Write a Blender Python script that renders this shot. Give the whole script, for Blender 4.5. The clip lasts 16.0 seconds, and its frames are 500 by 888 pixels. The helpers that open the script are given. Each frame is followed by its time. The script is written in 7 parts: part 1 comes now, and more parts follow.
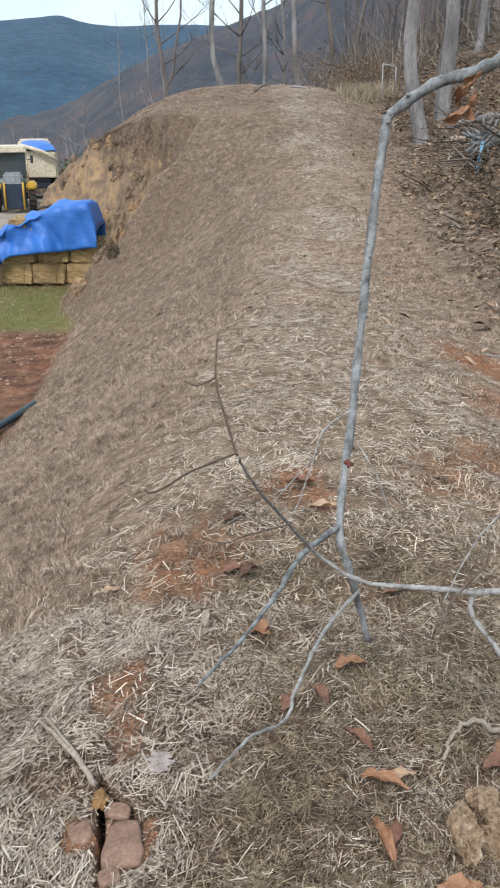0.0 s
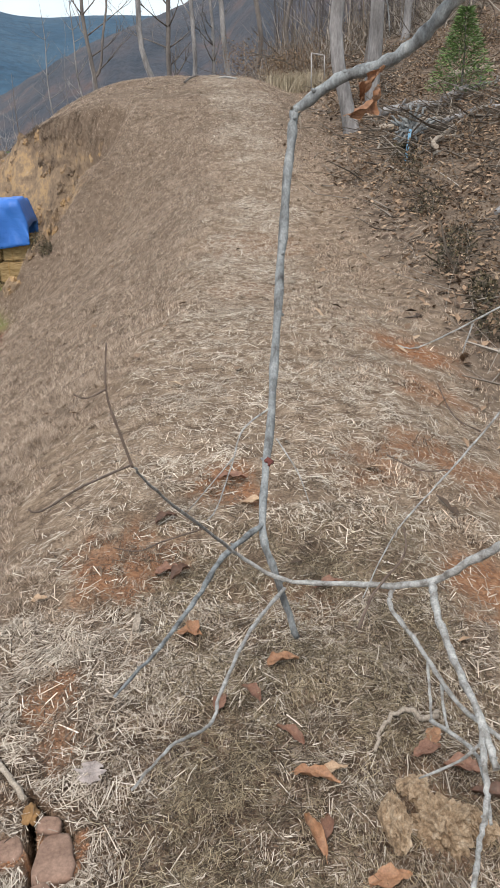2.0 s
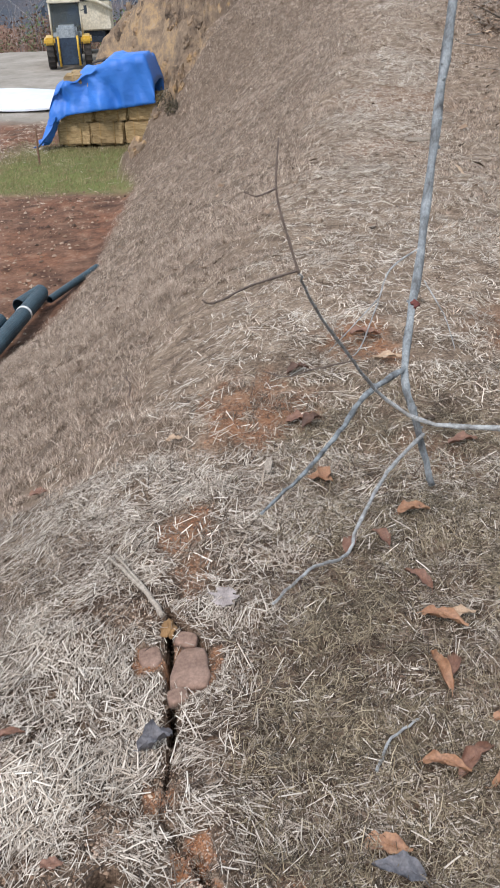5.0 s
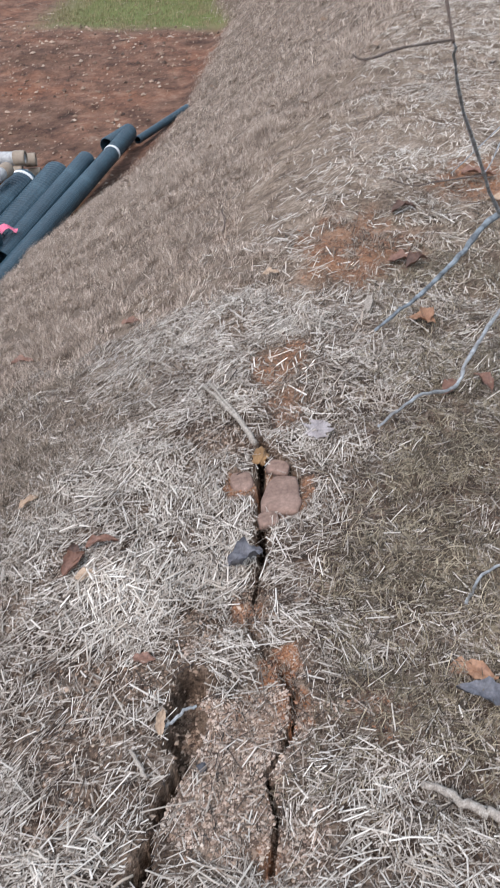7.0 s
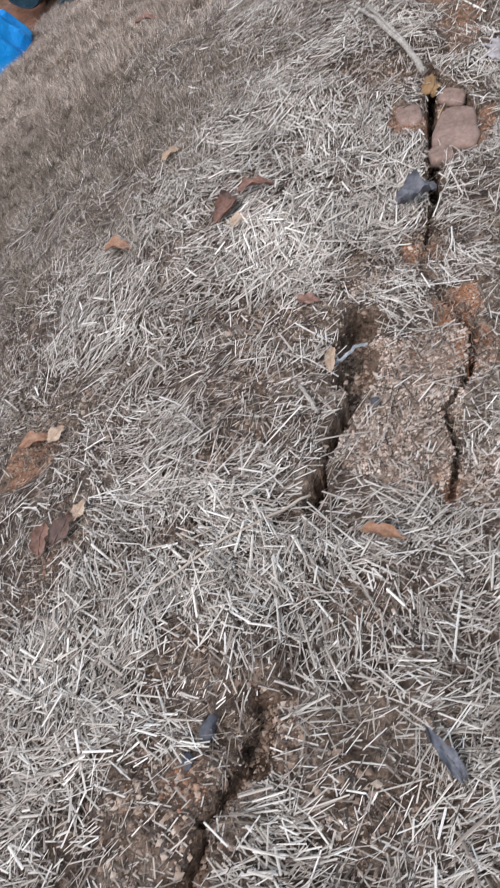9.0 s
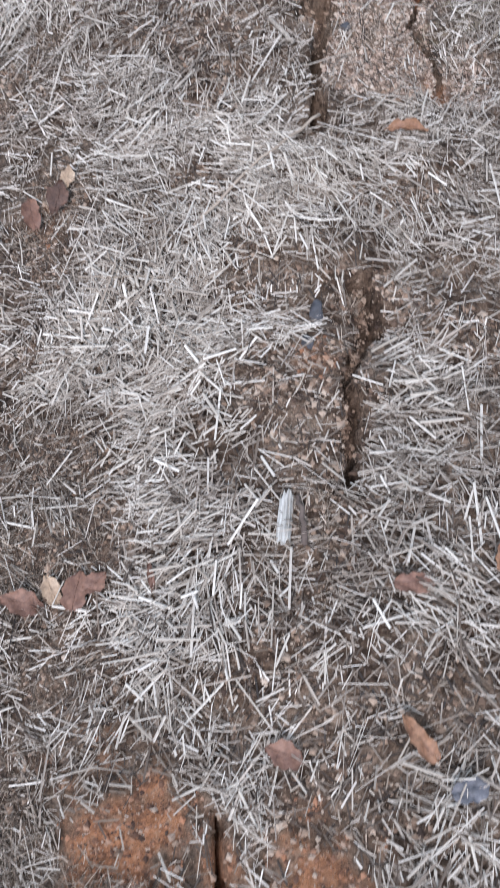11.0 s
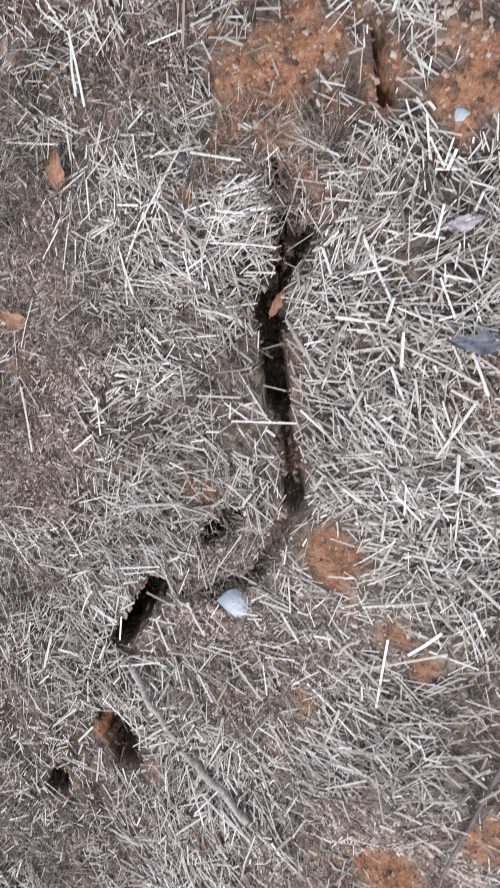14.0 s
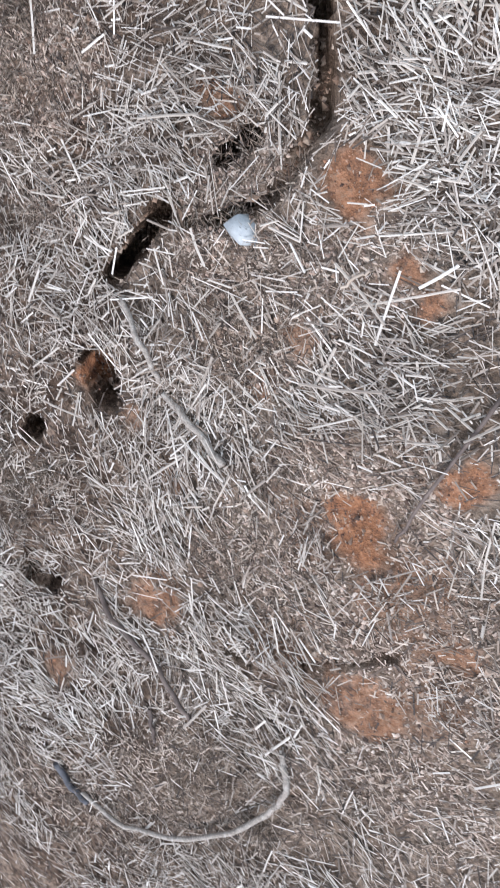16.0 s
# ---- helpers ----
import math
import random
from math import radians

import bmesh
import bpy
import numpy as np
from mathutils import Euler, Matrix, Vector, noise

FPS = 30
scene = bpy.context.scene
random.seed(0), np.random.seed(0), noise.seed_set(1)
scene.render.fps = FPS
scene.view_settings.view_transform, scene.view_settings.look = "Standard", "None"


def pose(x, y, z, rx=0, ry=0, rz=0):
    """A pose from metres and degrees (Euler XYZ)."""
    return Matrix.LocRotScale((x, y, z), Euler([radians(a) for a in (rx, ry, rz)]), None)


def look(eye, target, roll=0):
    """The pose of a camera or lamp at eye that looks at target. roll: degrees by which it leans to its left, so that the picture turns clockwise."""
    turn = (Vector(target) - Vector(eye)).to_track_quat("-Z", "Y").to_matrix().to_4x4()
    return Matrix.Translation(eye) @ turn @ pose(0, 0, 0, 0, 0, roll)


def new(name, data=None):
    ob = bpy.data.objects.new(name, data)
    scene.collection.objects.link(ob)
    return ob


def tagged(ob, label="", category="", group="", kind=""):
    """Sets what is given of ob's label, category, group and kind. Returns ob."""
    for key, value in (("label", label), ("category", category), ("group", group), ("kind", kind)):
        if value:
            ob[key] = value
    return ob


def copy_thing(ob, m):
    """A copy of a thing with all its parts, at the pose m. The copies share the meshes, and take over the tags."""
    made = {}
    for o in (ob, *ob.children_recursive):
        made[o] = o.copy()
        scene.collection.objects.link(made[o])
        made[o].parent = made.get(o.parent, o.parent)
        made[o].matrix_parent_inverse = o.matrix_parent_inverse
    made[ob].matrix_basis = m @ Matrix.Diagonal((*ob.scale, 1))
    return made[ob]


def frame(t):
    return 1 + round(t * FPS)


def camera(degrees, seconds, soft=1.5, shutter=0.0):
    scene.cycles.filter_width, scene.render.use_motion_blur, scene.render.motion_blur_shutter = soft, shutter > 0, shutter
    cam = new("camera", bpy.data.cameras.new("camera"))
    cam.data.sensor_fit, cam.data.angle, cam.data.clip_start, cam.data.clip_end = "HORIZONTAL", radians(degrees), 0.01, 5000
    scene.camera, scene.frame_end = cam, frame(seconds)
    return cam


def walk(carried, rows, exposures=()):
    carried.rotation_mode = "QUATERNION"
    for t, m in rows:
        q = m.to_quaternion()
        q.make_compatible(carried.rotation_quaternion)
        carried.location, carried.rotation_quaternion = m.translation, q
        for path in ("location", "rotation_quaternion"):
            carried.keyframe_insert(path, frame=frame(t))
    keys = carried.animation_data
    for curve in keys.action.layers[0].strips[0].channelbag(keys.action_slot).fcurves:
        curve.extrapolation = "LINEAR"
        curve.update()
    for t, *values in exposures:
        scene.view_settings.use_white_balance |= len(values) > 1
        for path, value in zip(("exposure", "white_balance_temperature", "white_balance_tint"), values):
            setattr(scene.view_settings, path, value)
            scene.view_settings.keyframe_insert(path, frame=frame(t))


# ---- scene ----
cam = camera(33.25, 16.0, soft=1.6, shutter=0.26)
# seconds, eye, turn about x, y, z
PATH = [
    (0, 0.002, 0.001, 1.500, 68.15, 0.02, 0.07),
    (0.5, 0.051, -0.001, 1.540, 69.35, 0.18, -2.98),
    (1, 0.061, 0.008, 1.550, 69.73, 0.23, -4.42),
    (1.5, 0.083, 0.016, 1.540, 68.74, 0.68, -4.48),
    (2, 0.086, 0.021, 1.519, 67.53, 0.98, -4.13),
    (2.5, 0.082, 0.013, 1.514, 66.82, 1.13, -3.85),
    (3, 0.066, 0.015, 1.503, 66.27, 1.58, -2.73),
    (3.5, 0.047, 0.014, 1.484, 65.32, 2.06, -0.62),
    (4, 0.038, 0.003, 1.455, 63.58, 2.44, 1.23),
    (4.2, 0.038, -0.006, 1.455, 62.76, 2.56, 1.79),
    (6.3, -0.062, -0.005, 1.334, 54.08, 1.13, 7.68),
    (6.5, -0.059, -0.013, 1.332, 53.35, 1.36, 8.30),
    (7, -0.068, -0.027, 1.301, 50.45, 1.90, 10.10),
    (7.5, -0.093, -0.038, 1.252, 46.25, 2.83, 11.87),
    (8, -0.121, -0.048, 1.189, 41.13, 4.07, 13.45),
    (8.5, -0.135, -0.074, 1.133, 36.12, 6.42, 14.46),
    (9, -0.162, -0.093, 1.072, 32.56, 8.58, 15.25),
    (9.2, -0.168, -0.105, 1.061, 31.34, 9.52, 14.87),
    (11.3, -0.719, -0.532, 0.972, 16.65, -5.01, -4.63),
    (11.5, -0.703, -0.555, 0.952, 14.10, -4.50, -5.53),
    (12, -0.710, -0.640, 0.921, 8.66, -4.25, -7.81),
    (12.5, -0.722, -0.690, 0.908, 2.49, -3.24, -8.07),
    (13, -0.752, -0.744, 0.901, -2.38, -1.36, -6.87),
    (13.5, -0.771, -0.814, 0.899, -6.09, 0.75, -6.05),
    (14, -0.805, -0.869, 0.898, -9.83, 1.58, -6.53),
    (14.5, -0.815, -0.949, 0.904, -13.43, 2.38, -6.25),
    (15, -0.840, -1.018, 0.908, -16.97, 2.77, -4.53),
    (15.5, -0.867, -1.074, 0.913, -19.84, 2.48, -2.13),
    (16, -0.861, -1.111, 0.913, -22.24, 1.68, 1.19),
]
walk(cam, [(t, pose(x, y, z, rx, ry, rz)) for t, x, y, z, rx, ry, rz in PATH],
     exposures=[(0.0, 0.56, 6700, 15), (1.5, 0.59, 6950, 16), (3.2, 0.65, 7050, 17), (4.2, 0.65, 6800, 17), (6.3, 0.68, 6020, 18), (8.0, 0.68, 6050, 18), (9.2, 0.6, 6000, 18), (11.3, 0.66, 5800, 19), (13.0, 0.8, 5900, 19), (16.0, 0.87, 5880, 19)])

# ---- sky and sun: thin bright overcast ----
world = bpy.data.worlds.new("sky")
scene.world = world
world.use_nodes = True
wt = world.node_tree
wt.nodes.clear()
sky = wt.nodes.new("ShaderNodeTexSky")
sky.sky_type, sky.sun_disc = "NISHITA", False
sky.sun_elevation, sky.sun_rotation = radians(38), radians(200)
wco = wt.nodes.new("ShaderNodeTexCoord")
wno = wt.nodes.new("ShaderNodeTexNoise")
wno.inputs["Scale"].default_value, wno.inputs["Detail"].default_value = 2.2, 6
wra = wt.nodes.new("ShaderNodeValToRGB")
wra.color_ramp.elements[0].position, wra.color_ramp.elements[1].position = 0.35, 0.65
wra.color_ramp.elements[0].color, wra.color_ramp.elements[1].color = (4.6, 6.1, 7.2, 1), (8.0, 8.6, 8.6, 1)
wmx = wt.nodes.new("ShaderNodeMix")
wmx.data_type = "RGBA"
wmx.inputs[0].default_value = 0.8
wbg = wt.nodes.new("ShaderNodeBackground")
wbg.inputs["Strength"].default_value = 0.115
wou = wt.nodes.new("ShaderNodeOutputWorld")
wt.links.new(wco.outputs["Generated"], wno.inputs["Vector"])
wt.links.new(wno.outputs["Fac"], wra.inputs["Fac"])
wt.links.new(sky.outputs["Color"], wmx.inputs[6])
wt.links.new(wra.outputs["Color"], wmx.inputs[7])
wt.links.new(wmx.outputs[2], wbg.inputs["Color"])
wt.links.new(wbg.outputs["Background"], wou.inputs["Surface"])
sun = new("sun", bpy.data.lights.new("sun", "SUN"))
sun.data.energy, sun.data.angle, sun.data.color = 1.75, radians(11), (1.0, 0.95, 0.88)
sun.matrix_world = look((0, 0, 20), (5.2, 14, 0.5))

# ---- materials ----
def material(name):
    m = bpy.data.materials.new(name)
    m.use_nodes = True
    nt = m.node_tree
    return m, nt, nt.nodes["Principled BSDF"]


def node(nt, kind, **values):
    n = nt.nodes.new(kind)
    for k, v in values.items():
        n.inputs[k.replace("_", " ")].default_value = v
    return n


def ramp(nt, fac, stops):
    r = nt.nodes.new("ShaderNodeValToRGB")
    el = r.color_ramp.elements
    while len(el) < len(stops):
        el.new(0.5)
    for e, (p, c) in zip(el, stops):
        e.position, e.color = p, (*c, 1)
    nt.links.new(fac, r.inputs["Fac"])
    return r.outputs["Color"]


def mix(nt, fac, a, b, blend="MIX"):
    n = nt.nodes.new("ShaderNodeMix")
    n.data_type, n.blend_type = "RGBA", blend
    for v, s in ((fac, n.inputs[0]), (a, n.inputs[6]), (b, n.inputs[7])):
        if isinstance(v, bpy.types.NodeSocket):
            nt.links.new(v, s)
        else:
            s.default_value = v if isinstance(v, float) else (*v, 1)
    return n.outputs[2]


def coords(nt, scale=(1, 1, 1), kind="Object"):
    tc, mp = nt.nodes.new("ShaderNodeTexCoord"), nt.nodes.new("ShaderNodeMapping")
    mp.inputs["Scale"].default_value = scale
    nt.links.new(tc.outputs[kind], mp.inputs["Vector"])
    return mp.outputs["Vector"]


def noise_of(nt, scale, detail=4.0, rough=0.6, stretch=(1, 1, 1), kind="Object"):
    n = node(nt, "ShaderNodeTexNoise", Scale=scale, Detail=detail, Roughness=rough)
    nt.links.new(coords(nt, stretch, kind), n.inputs["Vector"])
    return n.outputs["Fac"]


def bump(nt, bsdf, height, strength=0.5, distance=0.01):
    b = node(nt, "ShaderNodeBump", Strength=strength, Distance=distance)
    nt.links.new(height, b.inputs["Height"])
    nt.links.new(b.outputs["Normal"], bsdf.inputs["Normal"])


def surface(name, stops, scale, rough=0.85, metal=0.0, bump_scale=None, bump_by=0.4, bump_depth=0.01, stretch=(1, 1, 1), grain=None, vary=0.0):
    """A material with a colour ramp over noise, a finer grain over it, and relief."""
    m, nt, b = material(name)
    col = ramp(nt, noise_of(nt, scale, 6.0, 0.65, stretch), stops)
    if grain:
        fine = ramp(nt, noise_of(nt, grain, 3.0, 0.7, stretch), [(0.25, (0.62, 0.62, 0.62)), (0.75, (1.25, 1.25, 1.25))])
        col = mix(nt, 1.0, col, fine, "MULTIPLY")
    if vary:
        oi = nt.nodes.new("ShaderNodeObjectInfo")
        tone = ramp(nt, oi.outputs["Random"], [(0, (1 - vary,) * 3), (1, (1 + vary,) * 3)])
        col = mix(nt, 1.0, col, tone, "MULTIPLY")
    nt.links.new(col, b.inputs["Base Color"])
    b.inputs["Roughness"].default_value, b.inputs["Metallic"].default_value = rough, metal
    if bump_scale:
        bump(nt, b, noise_of(nt, bump_scale, 5.0, 0.65, stretch), bump_by, bump_depth)
    return m


def islands(name, stops, rough=0.7, grain=60.0, patch=0.18):
    """A material whose colour goes from piece to piece of a mesh."""
    m, nt, b = material(name)
    geo = nt.nodes.new("ShaderNodeNewGeometry")
    col = ramp(nt, geo.outputs["Random Per Island"], stops)
    fine = ramp(nt, noise_of(nt, grain, 3.0, 0.7), [(0.32, (1 - 1.3 * patch, 1 - 1.4 * patch, 1 - 1.5 * patch)), (0.68, (1 + patch,) * 3)])
    col = mix(nt, 1.0, col, fine, "MULTIPLY")
    nt.links.new(col, b.inputs["Base Color"])
    b.inputs["Roughness"].default_value = rough
    return m


def ground_material():
    m, nt, b = material("earth")
    link = nt.links.new
    big, mid, fine = noise_of(nt, 1.3, 5.0), noise_of(nt, 9.0, 6.0), noise_of(nt, 85.0, 5.0, 0.7)
    thatch = ramp(nt, mid, [(0.3, (0.12, 0.087, 0.063)), (0.5, (0.23, 0.173, 0.128)), (0.7, (0.4, 0.322, 0.25))])
    thatch = mix(nt, 1.0, thatch, ramp(nt, fine, [(0.36, (0.42, 0.4, 0.38)), (0.5, (0.85, 0.83, 0.8)), (0.62, (1.3, 1.28, 1.25))]), "MULTIPLY")
    soil = ramp(nt, noise_of(nt, 38.0, 9.0, 0.8), [(0.32, (0.05, 0.03, 0.023)), (0.42, (0.15, 0.076, 0.046)), (0.52, (0.33, 0.147, 0.07)), (0.6, (0.34, 0.19, 0.112)), (0.7, (0.38, 0.28, 0.205))])
    soil = mix(nt, 1.0, soil, ramp(nt, fine, [(0.25, (0.6, 0.58, 0.55)), (0.7, (1.2, 1.2, 1.2))]), "MULTIPLY")
    litter = ramp(nt, noise_of(nt, 7.0, 8.0, 0.75), [(0.3, (0.05, 0.037, 0.028)), (0.5, (0.15, 0.113, 0.085)), (0.7, (0.27, 0.21, 0.162))])
    grass = ramp(nt, noise_of(nt, 2.4, 8.0, 0.75), [(0.32, (0.2, 0.15, 0.08)), (0.5, (0.12, 0.14, 0.045)), (0.7, (0.19, 0.2, 0.075))])
    dirt = ramp(nt, noise_of(nt, 3.1, 10.0, 0.8), [(0.34, (0.034, 0.02, 0.014)), (0.45, (0.115, 0.059, 0.038)), (0.56, (0.195, 0.105, 0.067)), (0.72, (0.31, 0.21, 0.153))])
    dirt = mix(nt, 1.0, dirt, ramp(nt, noise_of(nt, 0.7, 5.0, 0.7), [(0.35, (0.62, 0.66, 0.68)), (0.5, (1.0, 1.0, 1.0)), (0.66, (1.25, 1.05, 0.92))]), "MULTIPLY")
    cut = ramp(nt, noise_of(nt, 1.9, 10.0, 0.78), [(0.33, (0.06, 0.043, 0.032)), (0.43, (0.17, 0.125, 0.088)), (0.52, (0.27, 0.2, 0.135)), (0.58, (0.38, 0.26, 0.14)), (0.64, (0.36, 0.275, 0.185)), (0.74, (0.54, 0.46, 0.38))])
    pad = ramp(nt, noise_of(nt, 1.1, 8.0, 0.7), [(0.3, (0.2, 0.18, 0.15)), (0.7, (0.36, 0.33, 0.29))])
    col = thatch
    for layer, name in (("zone_a", 0), ("zone_b", 1)):
        at = nt.nodes.new("ShaderNodeAttribute")
        at.attribute_name = layer
        sep = nt.nodes.new("ShaderNodeSeparateColor")
        link(at.outputs["Color"], sep.inputs["Color"])
        for ch, what in zip(("Red", "Green", "Blue"), ((soil, litter, grass), (dirt, cut, pad))[name]):
            col = mix(nt, sep.outputs[ch], col, what)
    # Dark brown earth, deepened so its colour stands in for shade between straws.
    dark = ramp(nt, noise_of(nt, 14.0, 7.0, 0.75), [(0.32, (0.022, 0.014, 0.009)), (0.48, (0.1, 0.066, 0.045)), (0.7, (0.33, 0.245, 0.182))])
    dark = mix(nt, 1.0, dark, ramp(nt, fine, [(0.36, (0.3, 0.28, 0.26)), (0.62, (1.35, 1.33, 1.3))]), "MULTIPLY")
    at = nt.nodes.new("ShaderNodeAttribute")
    at.attribute_name = "zone_c"
    col = mix(nt, at.outputs["Fac"], col, dark)
    turf = ramp(nt, noise_of(nt, 11.0, 7.0, 0.7), [(0.32, (0.085, 0.062, 0.045)), (0.5, (0.15, 0.113, 0.084)), (0.7, (0.24, 0.187, 0.142))])
    turf = mix(nt, 1.0, turf, ramp(nt, fine, [(0.34, (0.8, 0.79, 0.78)), (0.64, (1.12, 1.12, 1.12))]), "MULTIPLY")
    at = nt.nodes.new("ShaderNodeAttribute")
    at.attribute_name = "zone_d"
    col = mix(nt, at.outputs["Fac"], col, turf)
    link(col, b.inputs["Base Color"])
    b.inputs["Roughness"].default_value = 0.95
    b.inputs["Specular IOR Level"].default_value = 0.2
    add = nt.nodes.new("ShaderNodeMath")
    add.operation = "ADD"
    link(fine, add.inputs[0]), link(noise_of(nt, 30.0, 5.0, 0.7), add.inputs[1])
    bump(nt, b, add.outputs[0], 0.8, 0.012)
    return m


EARTH = ground_material()
STRAW = islands("weathered_straw", [(0.0, (0.12, 0.09, 0.066)), (0.2, (0.26, 0.217, 0.175)), (0.5, (0.43, 0.377, 0.312)), (0.8, (0.555, 0.502, 0.43)), (1.0, (0.665, 0.62, 0.55))], 0.7, 4.5, 0.2)
STRAW_MID = islands("trodden_straw", [(0.0, (0.16, 0.118, 0.083)), (0.3, (0.29, 0.229, 0.172)), (0.7, (0.5, 0.42, 0.333)), (1.0, (0.72, 0.64, 0.54))], 0.65, 3.5, 0.3)
STRAW_DARK = islands("old_straw", [(0.0, (0.027, 0.0173, 0.0119)), (0.35, (0.1, 0.0696, 0.049)), (0.75, (0.244, 0.189, 0.14)), (1.0, (0.427, 0.366, 0.294))], 0.75, 6.0, 0.25)
MAT = islands("matted_straw", [(0.0, (0.018, 0.012, 0.008)), (0.4, (0.085, 0.059, 0.041)), (0.7, (0.31, 0.256, 0.203)), (1.0, (0.64, 0.585, 0.51))], 0.7, 5.0, 0.3)
CHAFF = islands("beige_chaff", [(0.0, (0.04, 0.026, 0.018)), (0.3, (0.17, 0.122, 0.088)), (0.65, (0.34, 0.263, 0.2)), (1.0, (0.54, 0.455, 0.37))], 0.8, 5.0, 0.25)
OLD_STRAW = islands("tan_straw", [(0.0, (0.03, 0.02, 0.013)), (0.35, (0.13, 0.096, 0.07)), (0.8, (0.4, 0.34, 0.278)), (1.0, (0.56, 0.51, 0.45))], 0.75, 4.5, 0.22)
TRAIL = islands("bleached_trail_straw", [(0.0, (0.258, 0.207, 0.157)), (0.5, (0.51, 0.452, 0.378)), (1.0, (0.76, 0.705, 0.62))], 0.65, 2.5, 0.24)
FUZZ_GRASS = islands("standing_dead_grass", [(0.0, (0.1, 0.074, 0.054)), (0.3, (0.28, 0.217, 0.167)), (0.75, (0.52, 0.425, 0.345)), (1.0, (0.76, 0.66, 0.56))], 0.85, 9.0, 0.3)
GRASS_DRY = islands("dead_grass", [(0.0, (0.0523, 0.033, 0.0231)), (0.3, (0.212, 0.154, 0.115)), (0.7, (0.493, 0.389, 0.303)), (1.0, (0.8, 0.68, 0.555))], 0.85, 4.0, 0.3)
CURLED = islands("curled_grass", [(0.0, (0.028, 0.02, 0.011)), (0.4, (0.12, 0.093, 0.057)), (0.75, (0.25, 0.2, 0.13)), (1.0, (0.43, 0.365, 0.26))], 0.85, 9.0, 0.3)
FUZZ_NEAR = islands("olive_dead_grass", [(0.0, (0.05, 0.037, 0.025)), (0.35, (0.18, 0.139, 0.1)), (0.75, (0.38, 0.31, 0.24)), (1.0, (0.62, 0.53, 0.44))], 0.85, 9.0, 0.35)
CRUMB = islands("clay_crumb", [(0.0, (0.06, 0.033, 0.022)), (0.25, (0.16, 0.082, 0.05)), (0.5, (0.32, 0.146, 0.075)), (0.75, (0.32, 0.19, 0.122)), (1.0, (0.39, 0.3, 0.227))], 0.95, 20.0, 0.2)
LITTER = islands("leaf_litter", [(0.0, (0.055, 0.037, 0.026)), (0.4, (0.175, 0.117, 0.077)), (0.75, (0.3, 0.205, 0.135)), (1.0, (0.47, 0.36, 0.255))], 0.8)
TWIGS = islands("dead_twigs", [(0.0, (0.06, 0.048, 0.038)), (0.5, (0.155, 0.13, 0.105)), (1.0, (0.36, 0.335, 0.3))], 0.85)
BARK = surface("lichened_bark", [(0.3, (0.05, 0.05, 0.05)), (0.41, (0.13, 0.14, 0.145)), (0.54, (0.22, 0.247, 0.26)), (0.7, (0.36, 0.39, 0.395))], 26.0, 0.92, bump_scale=90, bump_by=0.8, bump_depth=0.005, stretch=(1, 1, 0.45), grain=210)
BARK_PALE = surface("peeling_pale_bark", [(0.3, (0.12, 0.112, 0.1)), (0.42, (0.25, 0.25, 0.24)), (0.56, (0.37, 0.385, 0.385)), (0.7, (0.52, 0.535, 0.525))], 40.0, 0.9, bump_scale=120, bump_by=1.0, bump_depth=0.007, grain=240)
TWIG = surface("brown_twig_bark", [(0.3, (0.06, 0.042, 0.034)), (0.7, (0.17, 0.13, 0.105))], 40.0, 0.85, bump_scale=90, bump_depth=0.002)
TRUNK = surface("grey_tree_bark", [(0.3, (0.1, 0.099, 0.1)), (0.5, (0.23, 0.23, 0.235)), (0.72, (0.42, 0.42, 0.425))], 2.4, 0.95, bump_scale=12, bump_by=0.8, bump_depth=0.03, stretch=(1.6, 1.6, 0.35), grain=24)
TRUNK_DARK = surface("dark_tree_bark", [(0.3, (0.08, 0.074, 0.072)), (0.6, (0.19, 0.175, 0.165)), (0.8, (0.3, 0.285, 0.27))], 2.4, 0.95, bump_scale=12, bump_by=0.8, bump_depth=0.03, stretch=(1.6, 1.6, 0.35), grain=24)
WOOD_GREY = surface("weathered_wood", [(0.3, (0.22, 0.185, 0.15)), (0.5, (0.33, 0.285, 0.235)), (0.7, (0.45, 0.405, 0.345))], 30.0, 0.9, bump_scale=60, bump_by=0.7, bump_depth=0.004, stretch=(4, 4, 0.6), grain=120)
# ---- the land ----
def curve(table):
    """A smooth function through (place, value) pairs."""
    xs, vs = (np.array(c, float) for c in zip(*table))
    slope = np.gradient(vs, xs)

    def value(q):
        q = np.clip(q, xs[0], xs[-1])
        i = np.clip(np.searchsorted(xs, q) - 1, 0, len(xs) - 2)
        h = xs[i + 1] - xs[i]
        s = (q - xs[i]) / h
        return (vs[i] * (1 + 2 * s) * (1 - s) ** 2 + vs[i + 1] * s * s * (3 - 2 * s)
                + h * (slope[i] * s * (1 - s) ** 2 - slope[i + 1] * s * s * (1 - s)))
    return value


def step(a, b, v):
    s = np.clip((v - a) / (b - a), 0, 1)
    return s * s * (3 - 2 * s)


def soft_max(a, b, k):
    return 0.5 * (a + b + np.sqrt((a - b) ** 2 + k * k))


